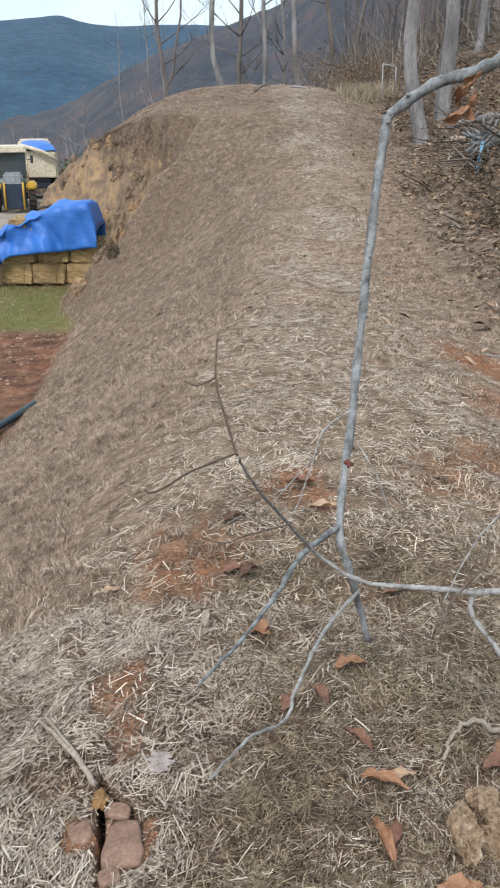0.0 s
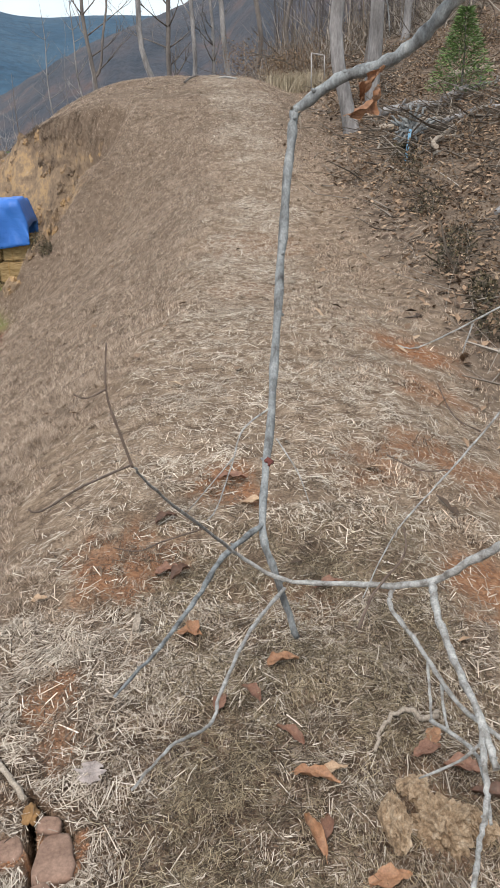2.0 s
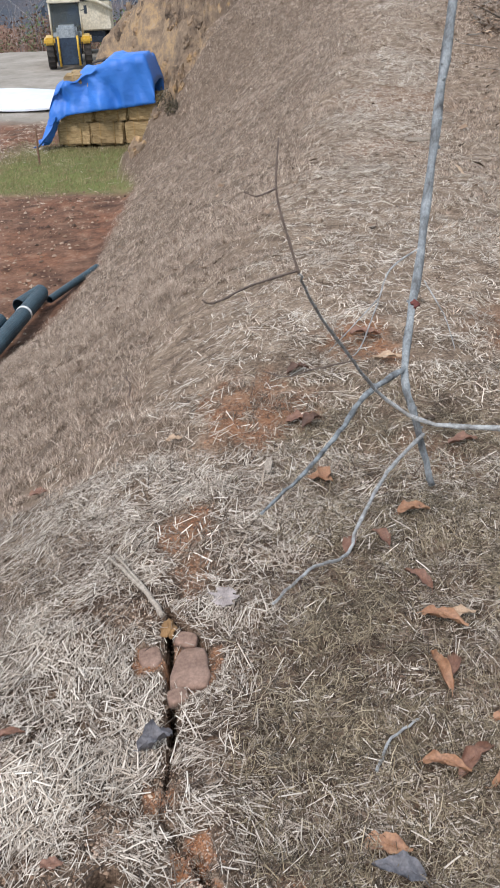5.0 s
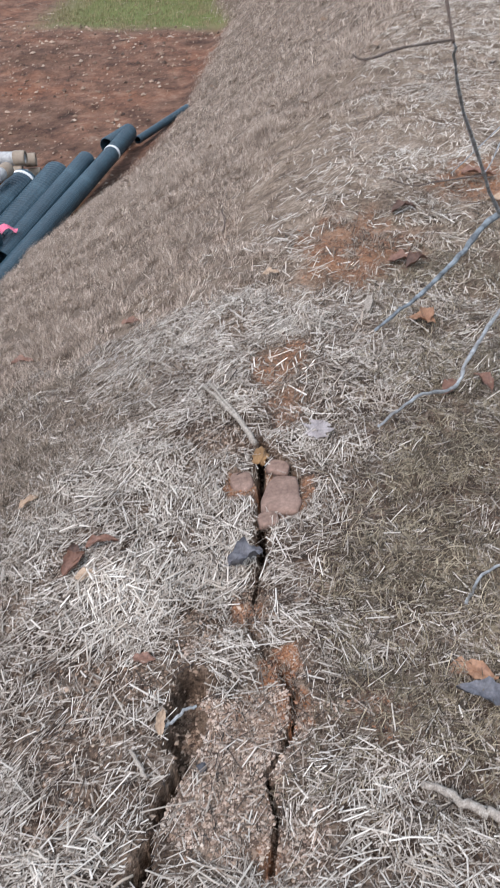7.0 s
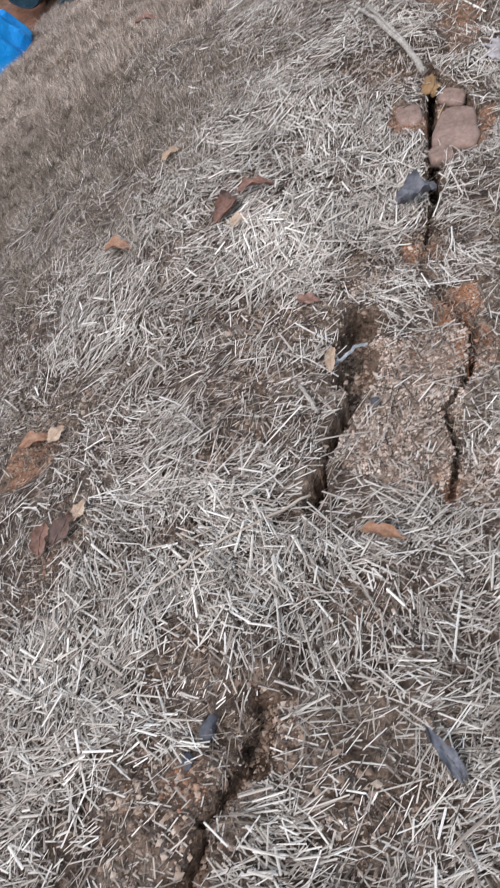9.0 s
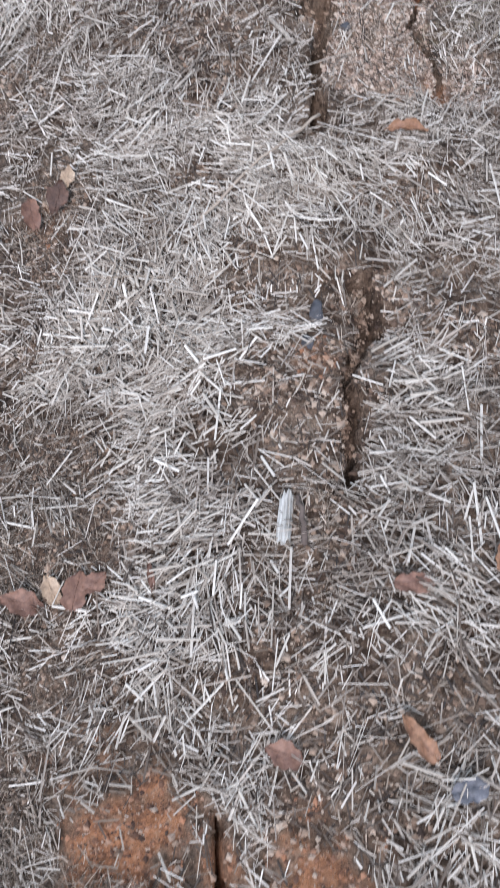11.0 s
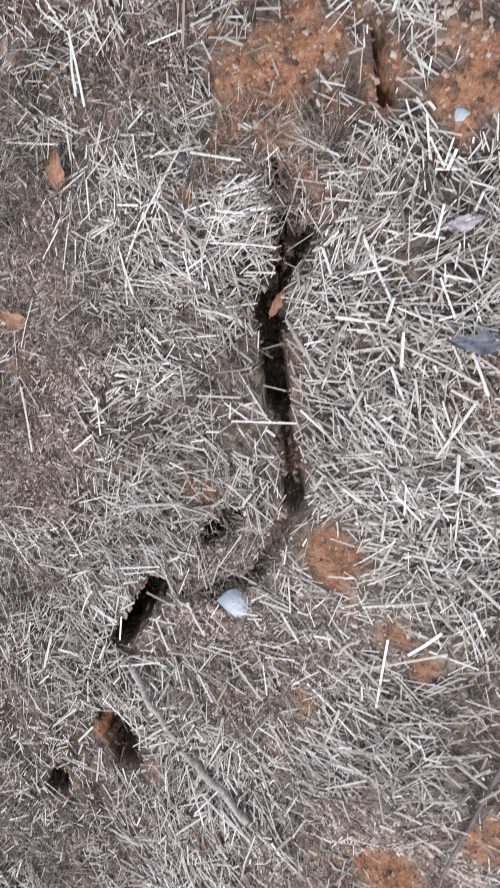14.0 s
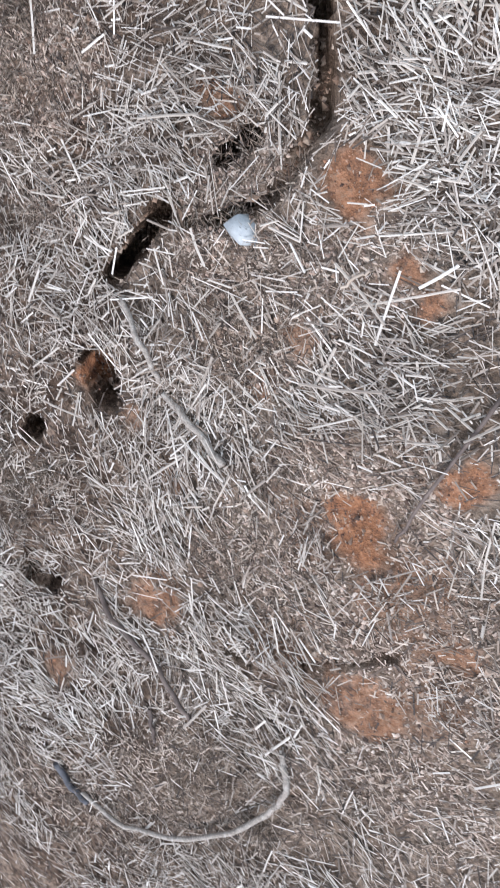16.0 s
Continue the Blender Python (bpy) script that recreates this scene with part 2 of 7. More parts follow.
FIELD = -2.2
CREST = curve([(-9, 0.1), (-4, 0.12), (-2, 0.12), (-1, 0.09), (0, -0.02), (0.7, -0.17), (1.3, -0.19), (2, -0.17), (2.7, -0.11), (4, -0.08), (6.5, -0.08), (8, -0.16),
               (10, -0.08), (12, 0.15), (15, 0.6), (18, 1.15), (21, 1.7), (24, 2.03), (27, 2.1), (31, 1.6), (37, 0.2), (44, -1.5), (60, -3)])
SHOULDER = curve([(-9, -0.6), (-1.5, -0.5), (-0.3, -0.47), (0, -0.5), (0.4, -0.66), (0.7, -0.74), (1.3, -0.87), (2.3, -0.75), (3, -0.55), (5, -0.3), (9, 0.1), (14, 0.4), (60, 0.4)])
RIGHT = curve([(-9, 0.7), (0, 0.8), (6, 1.35), (9, 1.6), (14, 1.9), (24, 1.9), (60, 1.9)])

FALL = curve([(-9, 0.64), (8, 0.64), (11, 0.675), (14, 0.72), (17, 0.8), (60, 0.8)])
# where the crest's straw gives way to the flank's dead grass
FUZZ = curve([(-9, -1.6), (-2.5, -1.5), (-1.8, -1.32), (-1.1, -1.08), (-0.3, -1.02), (0.6, -1.16), (1.0, -1.12), (1.25, -0.94), (1.7, -0.92), (2.1, -0.82), (2.5, -0.8), (3.5, -0.75), (5, -0.45), (7.5, -0.1), (9, 0.1), (11, 0.4), (13, 0.65), (18, 0.85), (60, 0.85)])
# where the woods floor begins
EDGE = curve([(-9, 1.9), (0, 2.0), (6, 2.15), (9, 2.25), (14, 2.3), (18, 2.7), (24, 3.2), (60, 5.0)])


def land(x, y):
    """The height of the ground, without its small relief."""
    x, y = np.asarray(x, float), np.asarray(y, float)
    crest, d = CREST(y), SHOULDER(y) - x
    flank = FALL(y) * 0.5 * (np.sqrt(d * d + 0.09) + d)
    dome = 0.0125 * np.clip(d, 0, None) ** 3
    w = step(14.5, 19.5, y)
    berm = crest - flank * (1 - w) - dome * w
    e = x - RIGHT(y)
    berm = berm - 0.5 * 0.5 * (np.sqrt(e * e + 0.16) + e)
    away = 0.906 * (x + 3.36) + np.where(y > 19.3, 0.64 * (y - 19.3), 0.1 * (19.3 - y))
    scarp = FIELD + (1.5 + 0.25 * np.clip(y - 18.5, 0, 6)) * away
    berm = np.where(y > 12, np.minimum(berm, np.maximum(scarp, FIELD - 1)), berm)
    hill = -1.0 + 0.33 * (np.clip(x, -50, 60) - 1.5) + 0.1 * (np.clip(y, -20, 28) - 4) * step(-6, 3, x)
    hill = np.where(x > 0, hill, -1.5 + 1.2 * x)
    base = FIELD - 0.09 * np.clip(y - 40, 0, 150) * (1 - step(-10, 10, x)) - 0.05 * np.clip(-x - 14, 0, 150)
    return soft_max(soft_max(berm, hill, 0.25 * step(0.3, 2, x) + 0.001), base, 0.05)


def lattice(x, y, seed):
    """Smooth random values over a plane, about -1 to 1."""
    xi, yi = np.floor(x).astype(np.int64), np.floor(y).astype(np.int64)
    fx, fy = x - xi, y - yi
    fx, fy = fx * fx * (3 - 2 * fx), fy * fy * (3 - 2 * fy)

    def h(i, j):
        v = (i * 374761393 + j * 668265263 + seed * 974634777) & 0xFFFFFFFF
        v = ((v ^ (v >> 13)) * 1274126177) & 0xFFFFFFFF
        return ((v ^ (v >> 16)) & 0xFFFF) / 32767.5 - 1
    return (h(xi, yi) * (1 - fx) + h(xi + 1, yi) * fx) * (1 - fy) + (h(xi, yi + 1) * (1 - fx) + h(xi + 1, yi + 1) * fx) * fy


def rough(x, y, scale, octaves, seed):
    total, amp = 0, 1.0
    for o in range(octaves):
        total = total + amp * lattice(np.asarray(x) / scale * 2**o + 17.3 * o, np.asarray(y) / scale * 2**o - 9.1 * o, seed + o)
        amp *= 0.5
    return total


# cracks in the crest: half width, depth, line
UPPER_CRACKS = [
    (0.009, 0.06, [(-0.414, 1.808), (-0.368, 1.54), (-0.337, 1.365)]),
    (0.006, 0.025, [(-0.337, 1.365), (-0.335, 1.15), (-0.279, 1.082)]),
    (0.0075, 0.05, [(-0.279, 1.082), (-0.237, 1.045), (-0.205, 0.981), (-0.2, 0.906), (-0.21, 0.852), (-0.235, 0.8)]),
    (0.006, 0.03, [(-0.235, 0.8), (-0.2, 0.712), (-0.195, 0.614)]),
    (0.03, 0.05, [(-0.42, 0.985), (-0.425, 0.92), (-0.412, 0.85)]),
    (0.014, 0.05, [(-0.415, 0.86), (-0.405, 0.79)]),
    (0.011, 0.08, [(-0.408, 0.8), (-0.423, 0.683), (-0.428, 0.56)]),
    (0.018, 0.028, [(-0.4, 0.185), (-0.392, 0.108)]),
    (0.0095, 0.032, [(-0.395, 0.11), (-0.445, 0.01), (-0.435, -0.03), (-0.452, -0.143)]),
    (0.008, 0.03, [(-0.42, 1.81), (-0.29, 1.66)]),
]
LOWER_CRACKS = [
    (0.0055, 0.05, [(-0.653, -0.575), (-0.651, -0.66)]),
    (0.008, 0.05, [(-0.787, -0.7), (-0.77, -0.745)]),
    (0.012, 0.09, [(-0.77, -0.75), (-0.763, -0.79), (-0.808, -0.868)]),
    (0.0145, 0.1, [(-0.808, -0.865), (-0.81, -1.01)]),
    (0.0085, 0.05, [(-0.811, -1.0), (-0.8, -1.09), (-0.806, -1.13)]),
    (0.009, 0.024, [(-0.806, -1.13), (-0.862, -1.222), (-0.9, -1.243)]),
    (0.01, 0.08, [(-0.893, -1.236), (-0.92, -1.252)]),
    (0.006, 0.03, [(-0.92, -1.252), (-0.975, -1.26)]),
    (0.012, 0.07, [(-0.888, -1.15), (-0.928, -1.18)]),
    (0.016, 0.09, [(-1.012, -1.255), (-1.088, -1.345)]),
    (0.019, 0.05, [(-1.122, -1.485), (-1.112, -1.53)]),
    (0.014, 0.05, [(-1.261, -1.642), (-1.25, -1.62)]),
    (0.012, 0.05, [(-1.278, -1.915), (-1.236, -1.922)]),
    (0.005, 0.03, [(-0.792, -1.881), (-0.671, -1.815)]),
    (0.005, 0.03, [(-0.905, -1.912), (-0.842, -1.92)]),
]
# bare clay: x, y, radius, strength
UPPER_CLAY = [
    (-0.243, 1.05, 0.045, 1.2), (-0.2, 0.955, 0.04, 1.2), (-0.205, 0.63, 0.04, 0.8), (-0.3, 0.9, 0.085, 0.25), (-1.13, 0.67, 0.06, 0.8), (-0.94, 0.44, 0.045, 0.5), (-0.016, 0.963, 0.06, 0.5), (-0.49, 0.06, 0.03, 0.6),
]
MIDDLE_CLAY = [
    (-0.758, -0.633, 0.128, 1.0), (-0.556, -0.66, 0.062, 1.0), (-0.66, -0.63, 0.05, 0.8), (-0.755, -1.203, 0.042, 0.9), (-0.705, -1.29, 0.019, 0.8), (-0.938, -1.1, 0.03, 0.6), (-0.486, -0.84, 0.04, 0.7), (-0.52, -1.01, 0.05, 0.7),
    (-1.2, -0.9, 0.04, 0.5), (-1.16, -0.75, 0.03, 0.4),
]
LOWER_CLAY = [
    (-0.743, -1.635, 0.042, 1.0), (-0.613, -1.544, 0.028, 0.9), (-0.704, -1.912, 0.045, 0.7), (-1.05, -1.876, 0.05, 0.8), (-0.676, -1.337, 0.02, 0.8), (-1.062, -1.559, 0.03, 0.6), (-0.588, -1.8, 0.025, 0.7), (-1.233, -2.08, 0.03, 0.7),
    (-1.135, -1.51, 0.024, 1.0), (-0.82, -1.4, 0.025, 0.55), (-0.87, -1.47, 0.02, 0.5), (-0.66, -1.7, 0.07, 0.4), (-0.62, -1.87, 0.06, 0.4), (-0.8, -1.66, 0.05, 0.35), (-0.84, -1.85, 0.05, 0.35), (-1.0, -1.65, 0.03, 0.4),
]
# brown crumbly soil mixed with chaff: x, y, half width, half length
BERM_SOIL = [
    (0.05, 1.67, 0.2, 0.2), (-0.006, 1.27, 0.085, 0.06), (0.06, 1.98, 0.13, 0.13), (-0.547, 1.8, 0.09, 0.09), (0.2, 1.83, 0.11, 0.1), (-0.33, 1.24, 0.045, 0.1),
]
UPPER_SOIL = [
    (-0.29, 0.85, 0.1, 0.15), (-0.27, 0.68, 0.1, 0.08), (-0.648, 0.828, 0.1, 0.085), (-0.016, 0.963, 0.1, 0.08), (-0.468, 1.11, 0.07, 0.07), (-0.621, 0.99, 0.13, 0.11), (-0.6, 0.65, 0.06, 0.075), (-0.566, 0.223, 0.05, 0.06),
    (-0.74, 0.08, 0.03, 0.025), (-0.523, 0.037, 0.06, 0.1), (-0.299, 0.365, 0.08, 0.05), (-0.196, 0.076, 0.045, 0.03), (-1.04, 0.8, 0.18, 0.1), (-0.91, 0.43, 0.065, 0.13), (-0.93, 0.15, 0.045, 0.05), (-0.143, 0.657, 0.06, 0.08),
    (-0.638, 0.444, 0.06, 0.05), (-0.43, 0.03, 0.07, 0.12),
]
MIDDLE_SOIL = [
    (-0.5, -0.04, 0.09, 0.11), (-0.373, 0.126, 0.05, 0.055), (-0.87, -0.05, 0.1, 0.09), (-0.93, -0.19, 0.14, 0.09), (-0.565, -0.37, 0.072, 0.1), (-0.534, -0.43, 0.065, 0.045), (-0.4, -0.457, 0.055, 0.05), (-0.829, -0.388, 0.08, 0.045),
    (-0.263, 0.06, 0.055, 0.07), (-0.495, -0.565, 0.08, 0.04), (-0.409, -0.6, 0.055, 0.035), (-0.985, -0.58, 0.09, 0.08), (-0.5, -0.22, 0.06, 0.07),
]
LOWER_SOIL = [
    (-0.524, -1.008, 0.05, 0.05), (-1.13, -0.82, 0.1, 0.17), (-0.912, -1.2, 0.11, 0.05), (-0.838, -1.3, 0.13, 0.06), (-0.896, -1.427, 0.06, 0.055), (-0.758, -1.622, 0.13, 0.08), (-0.847, -1.73, 0.1, 0.085), (-0.736, -1.77, 0.14, 0.07),
    (-1.2, -1.06, 0.11, 0.1), (-1.2, -1.27, 0.06, 0.05), (-0.656, -2.04, 0.15, 0.11), (-0.93, -2.2, 0.2, 0.13), (-1.15, -2.35, 0.2, 0.12), (-0.6, -1.78, 0.12, 0.12),
]
BERM_CLAY = [
    (-0.325, 1.6, 0.068, 0.9), (-0.445, 1.615, 0.037, 0.9), (-0.327, 1.196, 0.046, 0.9), (-0.423, 2.18, 0.1, 0.7), (-0.26, 2.85, 0.18, 0.75), (0.21, 3.55, 0.17, 1.0), (0.32, 3.4, 0.13, 0.8),
    (-0.2, 2.95, 0.21, 0.6), (1.75, 6.1, 0.35, 1.0), (1.0, 3.75, 0.22, 0.6), (1.27, 4.03, 0.19, 0.7), (1.5, 3.8, 0.22, 0.6), (1.2, 2.75, 0.22, 0.8), (1.6, 5.1, 0.24, 0.7),
    (0.42, 2.55, 0.2, 0.4), (-0.34, 1.98, 0.089, 0.6), (-0.95, 3.4, 0.12, 0.5), (0.6, 8.0, 0.35, 0.3), (0.9, 10.2, 0.55, 0.3), (0.68, 1.68, 0.15, 0.5),
]


def carve(x, y):
    """How deep the cracks go at each place."""
    deep = np.zeros_like(x)
    jag = 0.38 * rough(x, y, 0.03, 3, 5) + 0.34 * rough(x, y, 0.11, 2, 8)
    for half, depth, line in UPPER_CRACKS + LOWER_CRACKS:
        depth = 1.7 * depth
        for (ax, ay), (bx, by) in zip(line, line[1:]):
            near = (x > min(ax, bx) - 0.09) & (x < max(ax, bx) + 0.09) & (y > min(ay, by) - 0.09) & (y < max(ay, by) + 0.09)
            if not near.any():
                continue
            px, py = x[near] - ax, y[near] - ay
            dx, dy = bx - ax, by - ay
            s = np.clip((px * dx + py * dy) / (dx * dx + dy * dy), 0, 1)
            d = np.hypot(px - s * dx, py - s * dy) / (1.12 * half) - jag[near]
            v = depth * (1 - step(0.75, 1.1, d))
            old = deep[near]
            deep[near] = np.where(np.abs(v) > np.abs(old), v, old)
    return deep


def bare(x, y):
    """How bare of straw the ground is, 0 to 1."""
    out = np.zeros_like(x)
    wob = 0.4 * rough(x, y, 0.09, 3, 31) + 0.3 * rough(x, y, 0.022, 2, 35)
    for cx, cy, r, s in UPPER_CLAY + MIDDLE_CLAY + LOWER_CLAY + BERM_CLAY:
        d = np.hypot((x - cx) / r, 0.9 * (y - cy) / r) + wob
        out = np.maximum(out, s * (1 - step(0.55, 1.35, d)))
    return out


def soily(x, y):
    """How much brown crumbly soil shows between the straws, 0 to 1."""
    out = np.zeros_like(x)
    wob = 0.55 * rough(x, y, 0.1, 3, 33)
    for cx, cy, u, v in BERM_SOIL + UPPER_SOIL + MIDDLE_SOIL + LOWER_SOIL:
        out = np.maximum(out, 1 - step(0.7, 1.35, np.hypot((x - cx) / u, (y - cy) / v) + wob))
    return out


def relief(x, y):
    """The small unevenness of the ground."""
    near = 1 - step(6, 14, np.hypot(x, y))
    far = 0.05 * rough(x, y, 1.9, 3, 3) + 0.02 * rough(x, y, 0.5, 2, 4)
    woods = step(2.2, 4.5, x - 0.06 * y) * 0.12 * rough(x, y, 1.3, 3, 12)
    field = step(3.2, 4.2, -x) * step(0, 1, -land(x, y) - 1.9)
    ruts = field * step(0, 2, 15 - y) * (0.04 * np.sin(7.0 * (y + 0.35 * x) + 1.6 * rough(x, y, 1.2, 2, 9)) + 0.1 * rough(x, y, 0.5, 3, 10))
    steep = step(0.8, 1.25, (land(x + 0.1, y) - land(x - 0.1, y)) / 0.2) if np.size(x) > 1 else 0.0
    scar = step(14, 16, y) * step(27, 25, y) * step(-1.0, -1.8, x) * steep * step(0.75, 0.4, land(x, y)) * (-0.12 + 0.3 * rough(x, y, 1.2, 2, 14) + 0.3 * rough(x, y, 0.5, 2, 15))
    bumps = step(0.2, 1.0, SHOULDER(y) - x) * step(0.05, 0.3, land(x, y) - FIELD) * (0.03 * rough(x, y, 0.32, 2, 24))
    return near * (0.012 * rough(x, y, 0.32, 3, 21) + 0.012 * rough(x, y, 0.09, 2, 22)) + (1 - near) * far * (1 - 0.5 * field) + woods + ruts + scar + bumps


def height(x, y):
    x, y = np.asarray(x, float), np.asarray(y, float)
    return land(x, y) + relief(x, y)


def crumble(x, y):
    """The lumpy surface of bare clay."""
    return 0.009 * rough(x, y, 0.06, 2, 41) + 0.003 * rough(x, y, 0.04, 1, 43)


def lines(fine_a, fine_b, pitch, growth, low, high, hold=None):
    """Grid lines: even between two places and ever wider outside."""
    out = list(np.arange(fine_a, fine_b + pitch / 2, pitch))
    for sign, end, limit in ((-1, fine_a, low), (1, out[-1], high)):
        h, v = pitch, end
        while sign * v < sign * limit:
            h = min(h * (growth if h < 0.1 else 1.16), 40)
            if hold and sign * v < sign * hold[sign > 0]:
                h = min(h, hold[2])
            v += sign * h
            out.append(v)
    return np.array(sorted(out))


def sheet_mesh(name, verts, quads, smooth=True):
    me = bpy.data.meshes.new(name)
    verts, quads = np.asarray(verts, np.float32), np.asarray(quads, np.int32)
    n, k = quads.shape
    me.vertices.add(len(verts))
    me.vertices.foreach_set("co", verts.ravel())
    me.loops.add(n * k)
    me.loops.foreach_set("vertex_index", quads.ravel())
    me.polygons.add(n)
    me.polygons.foreach_set("loop_start", np.arange(0, n * k, k, dtype=np.int32))
    me.polygons.foreach_set("loop_total", np.full(n, k, np.int32))
    me.polygons.foreach_set("use_smooth", np.full(n, smooth))
    me.update(calc_edges=True)
    return me


gx, gy = lines(-1.34, -0.1, 0.0078, 1.085, -900, 900, (-5.0, 3.0, 0.09)), lines(-1.98, 1.86, 0.0078, 1.07, -300, 1500, (-3.0, 26.5, 0.13))
GX, GY = np.meshgrid(gx, gy)
X, Y = GX.ravel(), GY.ravel()
soil_at = bare(X, Y)
Z = height(X, Y) + soil_at * crumble(X, Y) - carve(X, Y)
idx = np.arange(len(X)).reshape(GX.shape)
quads = np.stack([idx[:-1, :-1], idx[:-1, 1:], idx[1:, 1:], idx[1:, :-1]], -1).reshape(-1, 4)
ground = tagged(new("ground", sheet_mesh("ground", np.stack([X, Y, Z], 1), quads)), "straw-mulched clay berm beside a muddy field and leafy woods", "ground", kind="structure")
ground.data.materials.append(EARTH)
L0 = land(X, Y)
flat = step(0.35, 0.05, L0 - FIELD) * step(-2.2, -3.0, X)
wander = 0.5 * rough(X, Y, 2.5, 3, 51)
wood = step(-0.25, 0.25, X - EDGE(Y) + 0.3 * wander) * step(-4, 0, X) + step(27, 33, Y + wander) * step(-6, -3, X)
lawn = flat * step(14.2, 15.0, Y + 0.5 * wander) * step(19.5, 18.2, Y + wander) * step(-7.2, -6.2, X + wander)
pad_at = flat * step(21, 23, Y + wander) * step(48, 44, Y)
red = flat * (1 - lawn) * (1 - pad_at)
scar_at = step(14.5, 16.0, Y) * step(26, 24.5, Y) * step(0.25, 0.6, np.clip(L0 - FIELD, 0, 9)) * step(-1.7, -2.2, X + 0.3 * wander)
slope_x = np.abs(land(X + 0.05, Y) - land(X - 0.05, Y)) / 0.1
scar_at = np.maximum(scar_at * step(0.8, 1.2, slope_x), 0) * step(0.95, 0.65, L0 + 0.12 * wander) * step(-1.3, -1.8, X + 0.3 * wander)
worn_at = step(-0.35, 0.05, X + 0.2 * rough(X, Y, 0.5, 2, 63)) * step(0.4, 0.9, Y) * step(3.2, 2.2, Y) * step(1.2, 0.8, X)
wild = step(48, 60, Y) + step(-30, -45, X) + step(-12, -25, Y)
# Near crest, where the darkened earth puts shade under the straws into colour.
near_at = (1 - (0.65 + 0.2 * step(-1.35, -1.55, Y) * step(-2.05, -1.9, Y)) * step(-0.72, -1.1, Y + 0.25 * rough(X, Y, 0.3, 2, 67)) * step(-1.15, -0.95, X)) * step(-1.9, -1.5, X + 0.2 * rough(X, Y, 0.5, 2, 64)) * step(0.95, 0.7, X) * step(3.0, 1.8, Y + 0.4 * rough(X, Y, 0.6, 2, 65))
# a paler plate of dry clay lies between the two upper cracks
plate = np.exp(-((X + 0.3) / 0.13) ** 2 - ((Y - 0.84) / 0.2) ** 2)
near_at, worn_at = near_at * (1 - 0.8 * plate), worn_at * (1 - 0.8 * plate)
turf_at = step(0.05, 0.25, L0 - FIELD) * step(0.0, 0.4, FUZZ(Y) - X + 0.35 * rough(X, Y, 0.35, 2, 82)) * (1 - scar_at)
turf_at = np.maximum(turf_at, step(14, 18, Y) * step(0.05, 0.3, L0 - FIELD) * (1 - scar_at) * (1 - np.clip(wood, 0, 1)))
at = ground.data.attributes.new("zone_d", "FLOAT", "POINT")
at.data.foreach_set("value", np.clip(turf_at, 0, 1).astype(np.float32))
at = ground.data.attributes.new("zone_c", "FLOAT", "POINT")
at.data.foreach_set("value", (np.maximum(near_at, worn_at) * (1 - soil_at)).astype(np.float32))
for layer, chans in (("zone_a", (soil_at, np.clip(np.maximum(wood, wild), 0, 1), lawn)), ("zone_b", (red, scar_at, pad_at))):
    at = ground.data.attributes.new(layer, "FLOAT_COLOR", "POINT")
    at.data.foreach_set("color", np.stack([*chans, np.ones_like(X)], 1).astype(np.float32).ravel())
# ---- helpers for things ----
def part(name, bm, mat, parent=None, label=""):
    """Links a bmesh as one mesh object, under a thing if one is given."""
    me = bpy.data.meshes.new(name)
    bm.to_mesh(me)
    bm.free()
    ob = new(name, me)
    me.materials.append(mat)
    if parent:
        ob.parent = parent
    return tagged(ob, label)


def holder(name, at, label, category, group=""):
    ob = new(name)
    ob.location = at
    ob.empty_display_size = 0.1
    return tagged(ob, label, category, group)


def tube(bm, points, radii, sides=8, knobs=0.0, cap=True):
    """A tapering limb along points."""
    pts = [Vector(p) for p in points]
    rings = []
    u = None
    for i, p in enumerate(pts):
        d = (pts[min(i + 1, len(pts) - 1)] - pts[max(i - 1, 0)]).normalized()
        u = d.orthogonal() if u is None else u - d * u.dot(d)
        u = u.normalized() if u.length > 1e-5 else d.orthogonal().normalized()
        v = d.cross(u)
        r = radii[i]
        rings.append([bm.verts.new(p + (u * math.cos(a) + v * math.sin(a)) * r * (1 + knobs * random.uniform(-1, 1))) for a in (2 * math.pi * k / sides for k in range(sides))])
    for a, b in zip(rings, rings[1:]):
        for k in range(sides):
            f = bm.faces.new((a[k], a[(k + 1) % sides], b[(k + 1) % sides], b[k]))
            f.smooth = True
    if cap:
        bm.faces.new(list(reversed(rings[0])))
        bm.faces.new(rings[-1])
    return bm


def limb_points(points, n, wobble, seed=0):
    """More points between the given ones, with a natural unevenness."""
    rnd = random.Random(seed)
    pts, out = [Vector(p) for p in points], []
    for i in range(len(pts) - 1):
        p0, p1, p2, p3 = pts[max(i - 1, 0)], pts[i], pts[i + 1], pts[min(i + 2, len(pts) - 1)]
        for k in range(n):
            s = k / n
            q = 0.5 * ((2 * p1) + (p2 - p0) * s + (2 * p0 - 5 * p1 + 4 * p2 - p3) * s**2 + (3 * p1 - p0 - 3 * p2 + p3) * s**3)
            out.append(q + Vector([rnd.uniform(-wobble, wobble) for _ in range(3)]) * (0 if i + k == 0 else 1))
    return out + [pts[-1]]


def on_ground(x, y):
    return float(height(np.array([x]), np.array([y]))[0])


def box(bm, lo, hi, bevel=0.0):
    m = Matrix.LocRotScale([(a + b) / 2 for a, b in zip(lo, hi)], None, [b - a for a, b in zip(lo, hi)])
    made = bmesh.ops.create_cube(bm, size=1.0, matrix=m)["verts"]
    if bevel:
        edges = list({e for v in made for e in v.link_edges})
        bmesh.ops.bevel(bm, geom=edges, offset=bevel, segments=2, affect="EDGES", clamp_overlap=True)
    return bm


